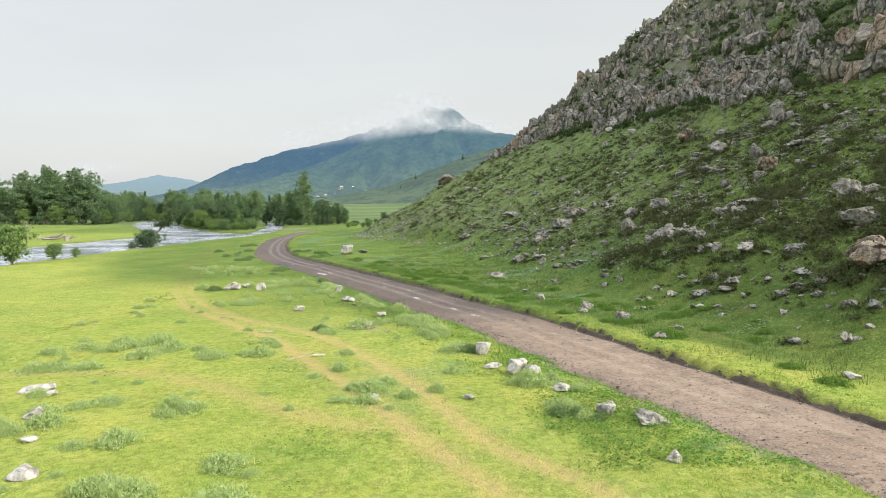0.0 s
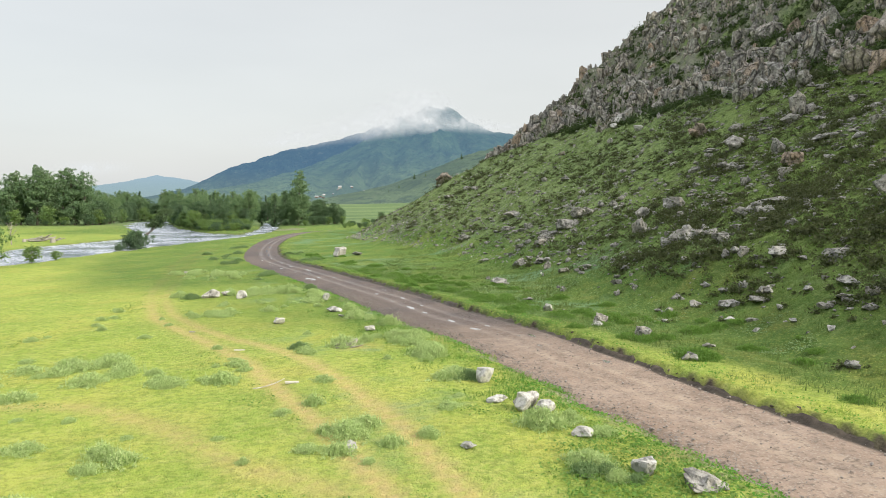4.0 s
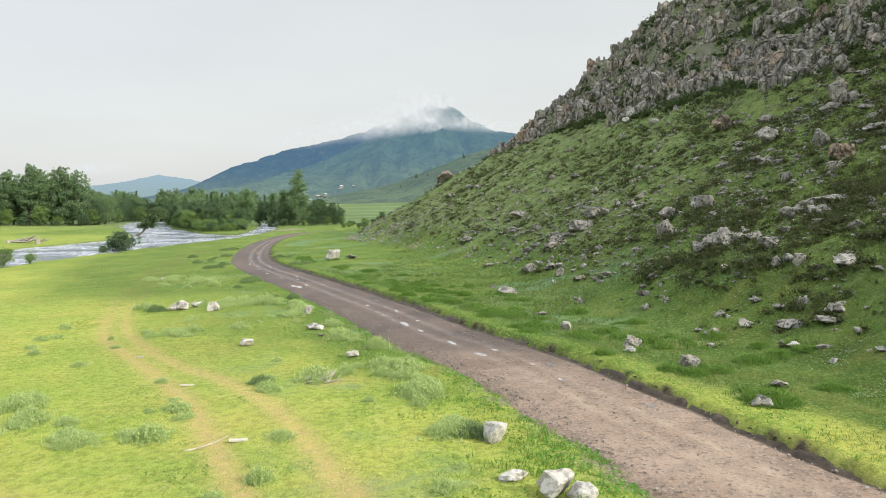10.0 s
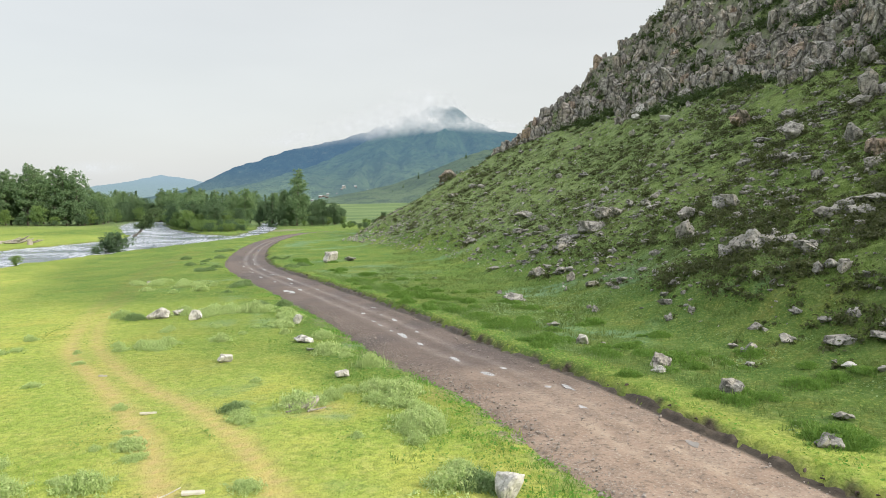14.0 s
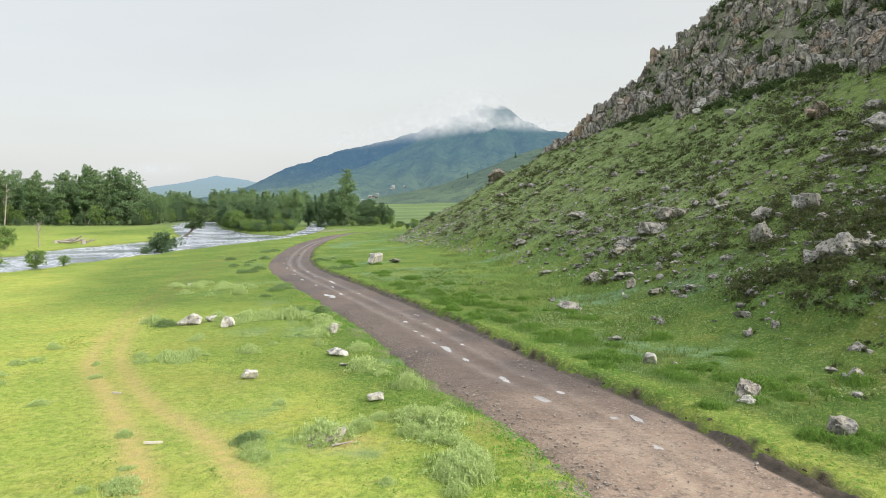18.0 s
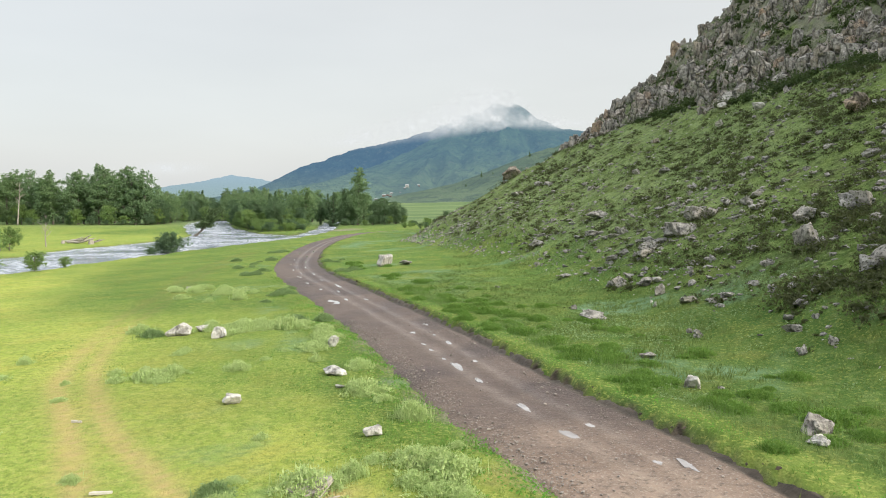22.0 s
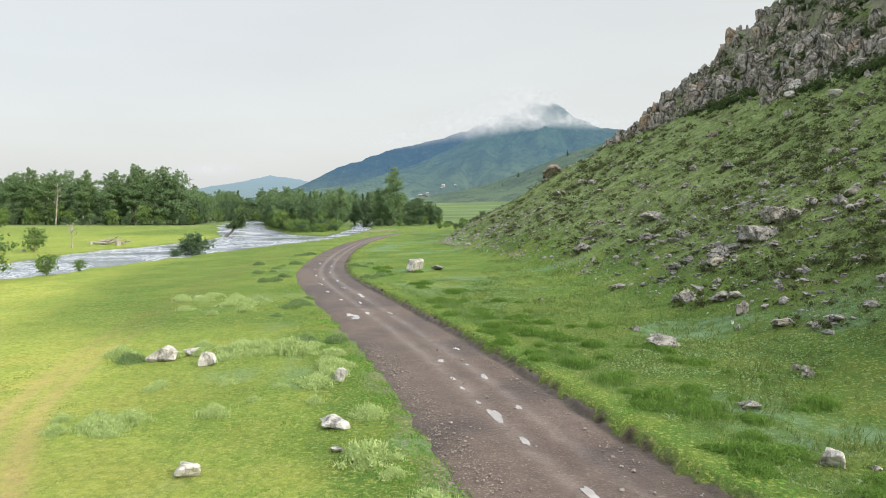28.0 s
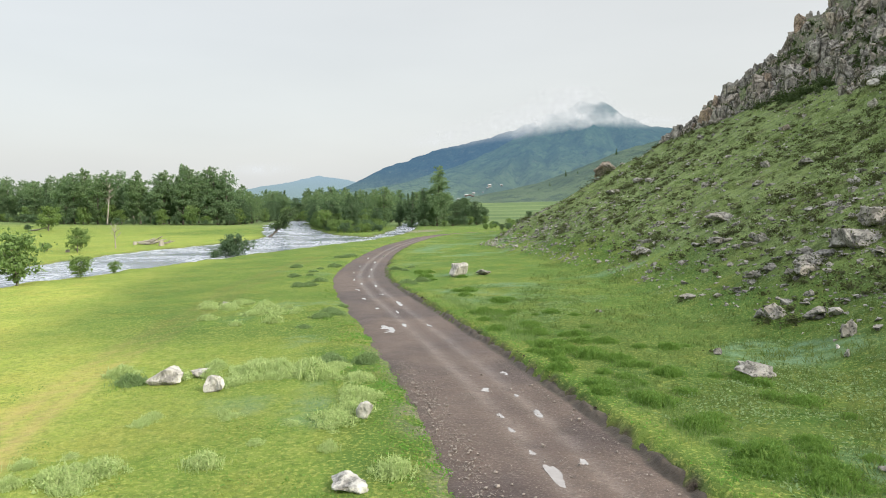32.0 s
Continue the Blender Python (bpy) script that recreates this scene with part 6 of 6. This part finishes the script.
# near stretch: single pools; far stretch: long slivers in both ruts
NEAR_POOLS = [(46.1, -0.2, 1.0, 0.6), (46.4, 0.83, 0.5, 0.3), (42.9, 1.44, 1.0, 0.6), (43.2, 0.8, 0.5, 0.3), (48.9, -0.1, 1.4, 0.36), (53.2, -0.12, 0.9, 0.3), (55.4, -0.15, 2.1, 0.45), (56.6, 0.9, 0.5, 0.26), (59.3, -0.35, 0.5, 0.24), (60.9, -0.26, 1.1, 0.26),
              (60.8, 1.1, 1.1, 0.34), (63.1, 1.1, 0.5, 0.24), (64.2, 0.2, 0.6, 0.55), (66.8, 1.7, 0.9, 0.34), (78.7, -1.7, 3.2, 1.3), (79.9, -0.39, 1.3, 0.45), (79.3, 1.21, 0.9, 0.45), (36.3, 1.7, 0.9, 0.4), (40.5, 0.5, 0.7, 0.3), (57.6, -0.28, 0.6, 0.28)]
FAR_POOLS = [(84.5, 0.2, 1.5, 0.4), (86.5, -1.0, 1.6, 0.45), (89.0, 1.1, 2.6, 0.6), (92.5, -1.3, 1.6, 0.5), (95.0, 0.6, 1.6, 0.45), (99.0, -1.1, 2.0, 0.5), (101.5, 0.9, 2.0, 0.45), (104.0, -0.2, 1.8, 0.4), (108.0, -0.9, 2.2, 0.4), (112.0, 0.8, 2.4, 0.4),
             (116.0, -1.0, 2.8, 0.4), (120.5, 0.9, 2.8, 0.4), (125.0, -0.9, 3.2, 0.4), (131.0, 0.6, 3.4, 0.4), (138.0, -1.0, 3.4, 0.4), (144.0, 0.8, 3.8, 0.45)]
for k, (y, s, ln, wd) in enumerate(NEAR_POOLS + FAR_POOLS):
    puddle(y, s, ln * 0.66, wd * 0.55, k * 3.7, 70 if y < 82 else 58)

# ---- grass, wormwood, scrub ----
def blades(x, y, z, height, count, width, lean, seed):
    """Thin upright blades, count at each place; returns vertices and three-sided faces."""
    rnd = np.random.default_rng(seed)
    n = len(x) * count
    px = np.repeat(x, count) + rnd.normal(0, 1, n) * np.repeat(height, count) * 0.55
    py = np.repeat(y, count) + rnd.normal(0, 1, n) * np.repeat(height, count) * 0.55
    h = np.repeat(height, count) * rnd.uniform(0.55, 1.25, n)
    a = rnd.uniform(0, 6.28, n)
    w = width * h
    dx, dy = np.cos(a) * w, np.sin(a) * w
    lx, ly = rnd.normal(0, lean, n) * h, rnd.normal(0, lean, n) * h
    pz = np.repeat(z, count) - 0.03
    v = np.stack([np.c_[px - dx, py - dy, pz], np.c_[px + dx, py + dy, pz], np.c_[px + lx, py + ly, pz + h]], 1).reshape(-1, 3)
    return v, np.arange(n * 3).reshape(-1, 3)


def grass_patch(name, label, count, xr, yr, height, per, mat, seed, chance=None, width=0.085, lean=0.45):
    rnd = np.random.default_rng(seed)
    x, y = rnd.uniform(*xr, count), yr[0] + (yr[1] - yr[0]) * rnd.random(count) ** 1.35
    s, k = road_lateral(x, y)
    keep = (s < -HALF[k] - 0.25) | (s > HALF[k] + 0.55)
    keep &= np.minimum(near_line(x, y, TRACK_A), near_line(x, y, TRACK_B)) > 0.40
    keep &= in_river(x, y) < -0.8
    if chance is not None:
        keep &= rnd.random(count) < chance(x, y, s)
    x, y = x[keep], y[keep]
    h = rnd.uniform(*height, len(x)) * (1 + 0.5 * vnoise(x / 2.5, y / 2.5, seed))
    v, f = blades(x, y, ground_z(x, y), h, per, width, lean, seed + 1)
    return tagged(new(name, mesh_of(name, v, f, mat)), label, "grass", "", "stuff")


grass_patch("grass", "short bright pasture grass", 84000, (-26, 18), (13, 72), (0.04, 0.10), 5, BLADE_GRASS, 900,
            lambda x, y, s: (0.25 + 0.75 * ramp01(fbm(x / 2.0, y / 2.0, 903, 3), -0.2, 0.4)) * np.where(s < 0, 1.0, ramp01(y, 34, 26)))
grass_patch("verge_grass", "lush long grass along the road verges", 30000, (-30, 16), (30, 105), (0.08, 0.19), 8, BLADE_LUSH, 910,
            lambda x, y, s: np.where(s < 0, ramp01(-s, 9.0, 3.0), ramp01(s, 5.0, 3.0)) * ramp01(fbm(x / 1.6, y / 1.6, 913, 3), -0.25, 0.25))
grass_patch("verge_grass", "bright long grass along the road verges", 9000, (-4, 20), (15, 40), (0.08, 0.18), 6, BLADE_GRASS, 930,
            lambda x, y, s: np.where(s < 0, ramp01(-s, 8.0, 3.0), ramp01(s, 5.0, 3.0)) * ramp01(fbm(x / 1.6, y / 1.6, 933, 3), -0.25, 0.25))
grass_patch("slope_grass", "tussocky dull green grass of the slope", 60000, (-6, 44), (26, 130), (0.12, 0.26), 5, BLADE_HILL, 920,
            lambda x, y, s: ramp01(s, 4.0, 7.0) * (0.2 + 0.8 * ramp01(fbm(x / 1.8, y / 1.8, 923, 3), -0.1, 0.4)))


grass_patch("weeds", "vivid green weeds along the road's open edge", 12000, (-16, 16), (22, 75), (0.05, 0.11), 6, BLADE_WEED, 940,
            lambda x, y, s: (s < 0) * ramp01(-s, 4.6, 3.2) * ramp01(fbm(x / 1.4, y / 1.4, 943, 3), -0.05, 0.25), 0.12, 0.5)


def herb_patch(name, label, count, xr, yr, height, size, mat, seed, chance):
    """Low broad-leaved herbs: small tilted leaves in a shallow, lumpy layer over the ground."""
    rnd = np.random.default_rng(seed)
    x, y = rnd.uniform(*xr, count), yr[0] + (yr[1] - yr[0]) * rnd.random(count) ** 1.2
    s, k = road_lateral(x, y)
    keep = ((s < -HALF[k] - 0.2) | (s > HALF[k] + 0.5)) & (np.minimum(near_line(x, y, TRACK_A), near_line(x, y, TRACK_B)) > 0.45)
    keep &= rnd.random(count) < chance(x, y, s)
    x, y = x[keep], y[keep]
    n = len(x)
    lump = ramp01(fbm(x / 0.9, y / 0.9, seed, 3), -0.4, 0.5)
    c = np.c_[x, y, ground_z(x, y) + 0.01 + height * rnd.random(n) * (0.2 + 0.8 * lump)]
    nrm = np.c_[rnd.normal(0, 0.55, (n, 2)), np.full(n, 1.0)]
    nrm /= np.linalg.norm(nrm, axis=1)[:, None]
    t = np.cross(nrm, rnd.normal(size=(n, 3)))
    t /= np.linalg.norm(t, axis=1)[:, None]
    b = np.cross(nrm, t)
    q = (size * rnd.uniform(0.6, 1.4, n))[:, None]
    v = np.stack([c - t * q, c + b * q * 0.5, c + t * q, c - b * q * 0.5], 1).reshape(-1, 3)
    return tagged(new(name, mesh_of(name, v, np.arange(n * 4).reshape(-1, 4), mat)), label, "herbs", "", "stuff")


herb_patch("herbs", "dense vivid green herbs along the road's open verge", 190000, (-16, 14), (18, 80), 0.16, 0.05, BLADE_WEED, 960,
           lambda x, y, s: (s < 0) * ramp01(-s + 0.8 * vnoise(x / 1.5, y / 1.5, 961), 5.2, 3.4) * (0.25 + 0.75 * ramp01(fbm(x / 1.6, y / 1.6, 963, 3), -0.2, 0.2)))
herb_patch("herbs", "leafy dull green herbs scattered through the pasture", 150000, (-24, 12), (16, 66), 0.10, 0.045, BLADE_LUSH, 965,
           lambda x, y, s: (s < 0) * (0.5 * ramp01(fbm(x / 2.4, y / 2.4, 966, 4), 0.18, 0.45) + 0.5 * ramp01(-s, 9, 5) * ramp01(fbm(x / 1.7, y / 1.7, 967, 3), 0.0, 0.3)))
herb_patch("herbs", "silvery green herbs in the meadow under the hill", 150000, (-12, 24), (36, 100), 0.12, 0.06, BLADE_SILVER, 970,
           lambda x, y, s: (s > 4.5) * ramp01(hill_z(x, y), 6.0, 1.5) * ramp01(fbm(x / 3.2, y / 2.4, 971, 4), 0.05, 0.35))


herb_patch("herbs", "vivid green herbs along the road's cut bank", 70000, (-16, 18), (14, 90), 0.10, 0.05, BLADE_WEED, 978,
           lambda x, y, s: (s > 0) * ramp01(s + 0.5 * vnoise(x / 1.2, y / 1.2, 979), 4.6, 3.6) * (0.3 + 0.7 * ramp01(fbm(x / 1.5, y / 1.5, 979, 3), -0.2, 0.2)))
herb_patch("herbs", "thick dark green herbs round a flat grey boulder", 42000, (-1, 11), (15, 32), 0.26, 0.05, BLADE_LUSH, 975,
           lambda x, y, s: (s < 0) * ramp01(np.hypot((x - 5.2) / 2.6, (y - 22.3) / 4.6) + 0.3 * vnoise(x / 0.8, y / 0.8, 976), 1.0, 0.55))


def verge_stalks():
    """A row of seed-headed grass on the hill side of the road."""
    rnd = np.random.default_rng(985)
    y = rnd.uniform(40, 92, 2200)
    k = np.abs(ROAD[None, :, 1] - y[:, None]).argmin(1)
    p_ = ROAD[k] + ROAD_N[k] * (4.9 + 0.45 * vnoise(y / 4, y * 0, 986) + rnd.normal(0, 0.42, len(y)))[:, None]
    keep = rnd.random(len(y)) < ramp01(vnoise(y / 2.2, y * 0 + 2, 987) + 0.5 * vnoise(y / 0.7, y * 0, 988), -0.35, 0.4)
    p_ = p_[keep]
    v, f = blades(p_[:, 0], p_[:, 1], ground_z(p_[:, 0], p_[:, 1]), rnd.uniform(0.16, 0.40, len(p_)), 6, 0.03, 0.22, 989)
    return tagged(new("tall_grass", mesh_of("tall_grass", v, f, BLADE_VERGE)), "tall seed-headed grass in a row beside the road", "grass", "", "stuff")


verge_stalks()
grass_patch("bank_grass", "bright grass hanging over the road's cut bank", 12000, (-14, 20), (14, 80), (0.07, 0.15), 6, BLADE_LUSH, 945,
            lambda x, y, s: (s > 0) * ramp01(s, 4.6, 3.2) * ramp01(fbm(x / 1.4, y / 1.4, 946, 3), -0.3, 0.2))
grass_patch("tussock_grass", "dark tussocks in the meadow under the hill", 26000, (-14, 24), (28, 100), (0.08, 0.20), 6, BLADE_HILL, 947,
            lambda x, y, s: ramp01(s, 3.4, 5.0) * ramp01(hill_z(x, y), 3.0, 0.5) * ramp01(fbm(x / 1.1, y / 1.1, 948, 4), 0.0, 0.35))


def clump_mesh(name, mat, seed, count, tall, wide, width=0.05, lean=0.3):
    rnd = np.random.default_rng(seed)
    x, y = rnd.normal(0, wide * 0.42, count), rnd.normal(0, wide * 0.34, count)
    h = tall * rnd.uniform(0.55, 1.1, count) * np.exp(-(x ** 2 + y ** 2) / wide ** 2)
    v, f = blades(x, y, x * 0, h, 4, width, lean, seed + 1)
    # side leaves on the stalks
    m = count * 20
    i = rnd.integers(0, count, m)
    t = rnd.random(m)
    c = np.c_[x[i] + rnd.normal(0, 0.07, m), y[i] + rnd.normal(0, 0.07, m), h[i] * t]
    d = rnd.normal(size=(m, 3)) * 0.06 + np.array([0, 0, 0.05])
    e = np.cross(d, rnd.normal(size=(m, 3)))
    e *= 0.026 / np.maximum(np.linalg.norm(e, axis=1), 1e-6)[:, None]
    v2 = np.stack([c - e, c + e, c + d], 1).reshape(-1, 3)
    return mesh_of(name, np.r_[v, v2], np.r_[f, np.arange(m * 3).reshape(-1, 3) + len(v)], mat)


SAGE = [clump_mesh("wormwood_clump", BLADE_SAGE, 950 + k, 120, (0.62, 0.50, 0.74)[k % 3], (0.95, 1.05, 0.8)[k % 3], 0.024, 0.16) for k in range(6)]
WEED = [clump_mesh("weed_clump", BLADE_SILVER, 970 + k, 110, (0.60, 0.50)[k % 2], 0.6, 0.05, 0.4) for k in range(4)]
SILVER = [clump_mesh("herb_clump", BLADE_SILVER, 990 + k, 120, 0.50, 1.0, 0.05, 0.4) for k in range(3)]
NETTLE = [clump_mesh("nettle_clump", BLADE_LUSH, 980 + k, 120, 0.45, 1.0, 0.07, 0.5) for k in range(3)]
rc = np.random.default_rng(77)


def clumps(name, meshes, label, group, cx, cy, rx, ry, count, size=(0.7, 1.3)):
    for _ in range(count):
        x, y = float(cx + rc.normal() * rx), float(cy + rc.normal() * ry)
        s, k = road_lateral([x], [y])
        if -HALF[k[0]] - (1.5 if name == "wormwood_clump" else 0.5) < s[0] < HALF[k[0]] + 0.9:
            continue
        ob = new(name, meshes[int(rc.integers(0, len(meshes)))])
        q = float(rc.uniform(*size))
        ob.scale = (q, q, q * float(rc.uniform(0.8, 1.15)))
        ob.rotation_euler = (0, 0, float(rc.uniform(0, 6.28)))
        ob.location = (x, y, gz(x, y) - 0.03)
        tagged(ob, label, "plant", group)


WORM = "pale silvery wormwood clump growing in the pasture"
for cx, cy, rx, ry, n_ in [(-1.2, 41.5, 0.9, 1.3, 12), (-0.2, 38.3, 0.8, 1.2, 8), (-11.6, 35.2, 1.6, 0.7, 9), (-16.4, 38.4, 1.5, 1.0, 9), (-17.0, 32.5, 1.0, 0.8, 5), (-14.4, 52.4, 1.0, 0.9, 8), (-13.6, 64.6, 2.6, 0.7, 18),
                           (-16.6, 66.2, 1.6, 0.6, 8), (-10.4, 66.4, 1.4, 0.6, 8), (-24.8, 84.0, 2.4, 1.6, 16), (-27.0, 86.5, 1.6, 1.0, 6), (3.3, 26.6, 0.5, 0.7, 4), (4.2, 24.0, 0.4, 0.6, 3), (-5.6, 57.5, 0.8, 2.0, 8), (-2.8, 47.2, 0.7, 1.3, 7),
                           (-2.9, 26.4, 0.5, 0.5, 3), (-10.2, 25.0, 0.9, 0.9, 4), (0.5, 34.2, 0.3, 0.4, 2), (-5.0, 50.4, 0.4, 1.2, 4), (-8.7, 60.6, 0.6, 1.2, 6), (-9.3, 17.8, 1.6, 1.0, 4), (-7.0, 19.0, 1.6, 0.8, 4), (-4.3, 41.3, 0.8, 0.8, 4), (-15.8, 24.5, 0.8, 1.0, 5)]:
    clumps("wormwood_clump", SAGE, WORM, "wormwood clumps", cx, cy, rx * 1.3, ry * 1.25, n_, (0.4, 1.0))
for cx, cy, rx, ry, n_ in [(-7.2, 41.0, 0.2, 0.2, 2), (1.0, 33.5, 0.2, 0.25, 2), (-19.6, 63.3, 0.4, 0.3, 2), (-12.0, 68.5, 0.8, 0.8, 5), (4.2, 23.2, 0.5, 0.6, 3)]:
    clumps("weed_clump", WEED, "bright green weedy clump in the grass", "weed clumps", cx, cy, rx, ry, n_, (0.45, 0.95))
for cx, cy, rx, ry, n_ in [(11.6, 36.0, 0.5, 0.4, 6), (4.2, 56.0, 0.5, 1.2, 6), (2.4, 61.0, 0.5, 1.6, 7), (0.0, 66.5, 0.6, 1.8, 7), (-3.0, 73.5, 0.7, 2.0, 7), (-8.0, 86.0, 0.9, 2.5, 7), (7.6, 47.6, 0.4, 0.9, 5), (14.8, 27.6, 0.5, 0.9, 4), (6.3, 51.8, 0.5, 1.0, 5), (-15.5, 106.8, 1.0, 1.4, 7), (-18, 112, 0.8, 1.6, 5), (10.2, 45.6, 0.5, 0.5, 3), (-11.5, 93, 1.0, 2.5, 5)]:
    clumps("nettle_clump", NETTLE, "dark green nettle clump beside the road", "nettle clumps", cx, cy, rx, ry, max(1, n_ * 2 // 3), (0.5, 1.0))


for cx, cy, rx, ry, n_ in [(-18.5, 84, 0.8, 3.0, 6), (-27.6, 103, 0.8, 3.0, 7), (-32.0, 116, 0.8, 4.0, 7), (-36.6, 140, 0.8, 5.0, 8), (-17.0, 101.5, 0.7, 1.6, 5), (-21.8, 117, 0.7, 2.4, 5)]:
    clumps("herb_clump", SILVER, "tall silvery green weeds standing along the road", "silvery herb clumps", cx, cy, rx, ry * 1.4, n_, (0.45, 1.0))
for _ in range(110):
    cy = float(rc.uniform(34, 84))
    k_ = int(np.abs(ROAD[:, 1] - cy).argmin())
    cx = float(ROAD[k_, 0] + rc.uniform(3.8, 12.0))
    if float(hill_z(cx, cy)) < 2.0:
        clumps("nettle_clump", NETTLE, "low green herb clump in the meadow under the hill", "nettle clumps", cx, cy, 0.3, 0.3, 1, (0.3, 0.75))
for _ in range(90):
    cx, cy = float(rc.uniform(-24, 3)), float(rc.uniform(15, 62))
    clumps("wormwood_clump", SAGE, WORM, "wormwood clumps", cx, cy, 0.3, 0.3, 1, (0.25, 0.55))


def scrub_on_hill():
    """Low dark scrub between the boulders."""
    pts_ = scatter_hill(5200, 61, lambda x, y, r: r < (0.15 + 0.85 * ramp01(fbm(x / 3.5, y / 3.5, 141, 4), -0.1, 0.35)) * ramp01(x - foot(y), 2, 8) * (0.22 + 0.78 * ramp01(y, 84, 50)))
    rnd = np.random.default_rng(62)
    z = ground_z(pts_[:, 0], pts_[:, 1])
    r = rnd.gamma(3.0, 0.12, len(pts_)) + 0.15
    lobes = [(x, y, h + 0.2 * q, q, q * 0.5) for (x, y), h, q in zip(pts_, z, r)]
    for _ in range(760):
        y = rnd.uniform(32, 62)
        x = float(foot(y)) + rnd.uniform(3.5, 17)
        if rnd.random() > ramp01(vnoise(x / 2.6, y / 2.6, 147), -0.35, 0.35):
            continue
        q = rnd.gamma(3.0, 0.14) + 0.15
        lobes.append((x, y, gz(x, y) + 0.2 * q, q, q * 0.55))
    for _ in range(900):
        y = rnd.uniform(58, 108)
        x = float(foot(y)) + rnd.uniform(20, 39)
        if rnd.random() < ramp01(vnoise(x / 4, y / 4, 149), -0.5, 0.3):
            q = rnd.gamma(3.0, 0.13) + 0.15
            lobes.append((x, y, gz(x, y) + 0.15 * q, q, q * 0.45))
    for x, y, size in HILL_ROCKS:
        for _ in range(3):
            a, q = rnd.uniform(0, 6.28), size * rnd.uniform(0.25, 0.5)
            px, py = x + 0.62 * size * math.cos(a), y + 0.62 * size * math.sin(a)
            lobes.append((px, py, gz(px, py) + 0.2 * q, q, q * 0.6))
    v, f = leaf_cards(lobes, 330000, 0.085, 63)
    return tagged(new("scrub", mesh_of("scrub", v, f, LEAF_SHRUB)), "low dark brownish scrub between the boulders", "scrub", "", "stuff")


scrub_on_hill()


def scrub_on_crags():
    """Green pockets of scrub on the ledges of the cliff."""
    rnd = np.random.default_rng(71)
    y = rnd.uniform(76, 160, 9000)
    x = foot(y) + rnd.uniform(36, 72, 9000)
    keep = rnd.random(9000) < (0.12 + 0.88 * ramp01(fbm(x / 4, y / 6, 73, 4), -0.1, 0.3)) * (1.0 - 0.45 * outcrop(x, y))
    x, y = x[keep], y[keep]
    r = rnd.gamma(3.0, 0.15, len(x)) + 0.20
    v, f = leaf_cards(list(zip(x, y, ground_z(x, y) + 0.35 * r, r, r * 0.6)), 150000, 0.14, 72)
    return tagged(new("crag_scrub", mesh_of("crag_scrub", v, f, LEAF_CRAG)), "dark green scrub growing between the crags", "scrub", "", "stuff")


scrub_on_crags()


def gravel():
    rnd = np.random.default_rng(81)
    count = 5200
    k = rnd.integers(int(np.abs(ROAD[:, 1] - 16).argmin()), int(np.abs(ROAD[:, 1] - 70).argmin()), count)
    side = rnd.random(count)
    s = np.where(side < 0.72, -2.45 + rnd.normal(0, 0.34, count), np.where(side < 0.82, 2.15 + rnd.normal(0, 0.14, count), rnd.uniform(-2.2, 2.2, count)))
    p = ROAD[k] + ROAD_N[k] * s[:, None] + rnd.normal(0, 0.25, (count, 1)) * np.c_[-ROAD_N[k][:, 1], ROAD_N[k][:, 0]]
    V, F, base = [], [], 0
    co0 = [np.array([v.co[:] for v in m.vertices]) for m in SMALL_GREY]
    fa0 = [np.array([q.vertices[:] for q in m.polygons]) for m in SMALL_GREY]
    for (x, y), kk in zip(p, k):
        i = int(rnd.integers(0, len(co0)))
        q = rnd.gamma(1.6, 0.016) + (0.016 if rnd.random() < 0.93 else 0.045)
        V.append(co0[i] * q + np.array([x, y, ROAD_Z[kk] + 0.03 + 0.2 * q]))
        F.append(fa0[i] + base)
        base += len(co0[i])
    return tagged(new("gravel", mesh_of("gravel", np.concatenate(V), np.concatenate(F), PEBBLE)), "loose grey gravel along the road edges", "gravel", "", "stuff")


gravel()


def bank_clods():
    """Crumbled lumps of dark earth along the cut edge of the road."""
    rnd = np.random.default_rng(91)
    k = rnd.integers(int(np.abs(ROAD[:, 1] - 14).argmin()), int(np.abs(ROAD[:, 1] - 110).argmin()), 2600)
    p = ROAD[k] + ROAD_N[k] * (HALF[k] * 1.0 + 0.02 + rnd.normal(0, 0.13, 2600))[:, None]
    protos = [rock_mesh("clod", CLOD, 700 + q, 10, 0.0, 0.8) for q in range(5)]
    keep = rnd.random(2600) < 0.35 + 0.65 * ramp01(vnoise(p[:, 1] / 1.3, p[:, 1] * 0, 92), -0.3, 0.4)
    p = p[keep]
    return joined_rocks("clods", p, rnd.gamma(2.0, 0.03, len(p)) + 0.045, protos, 93, "crumbled lumps of dark earth along the road's cut edge")


bank_clods()
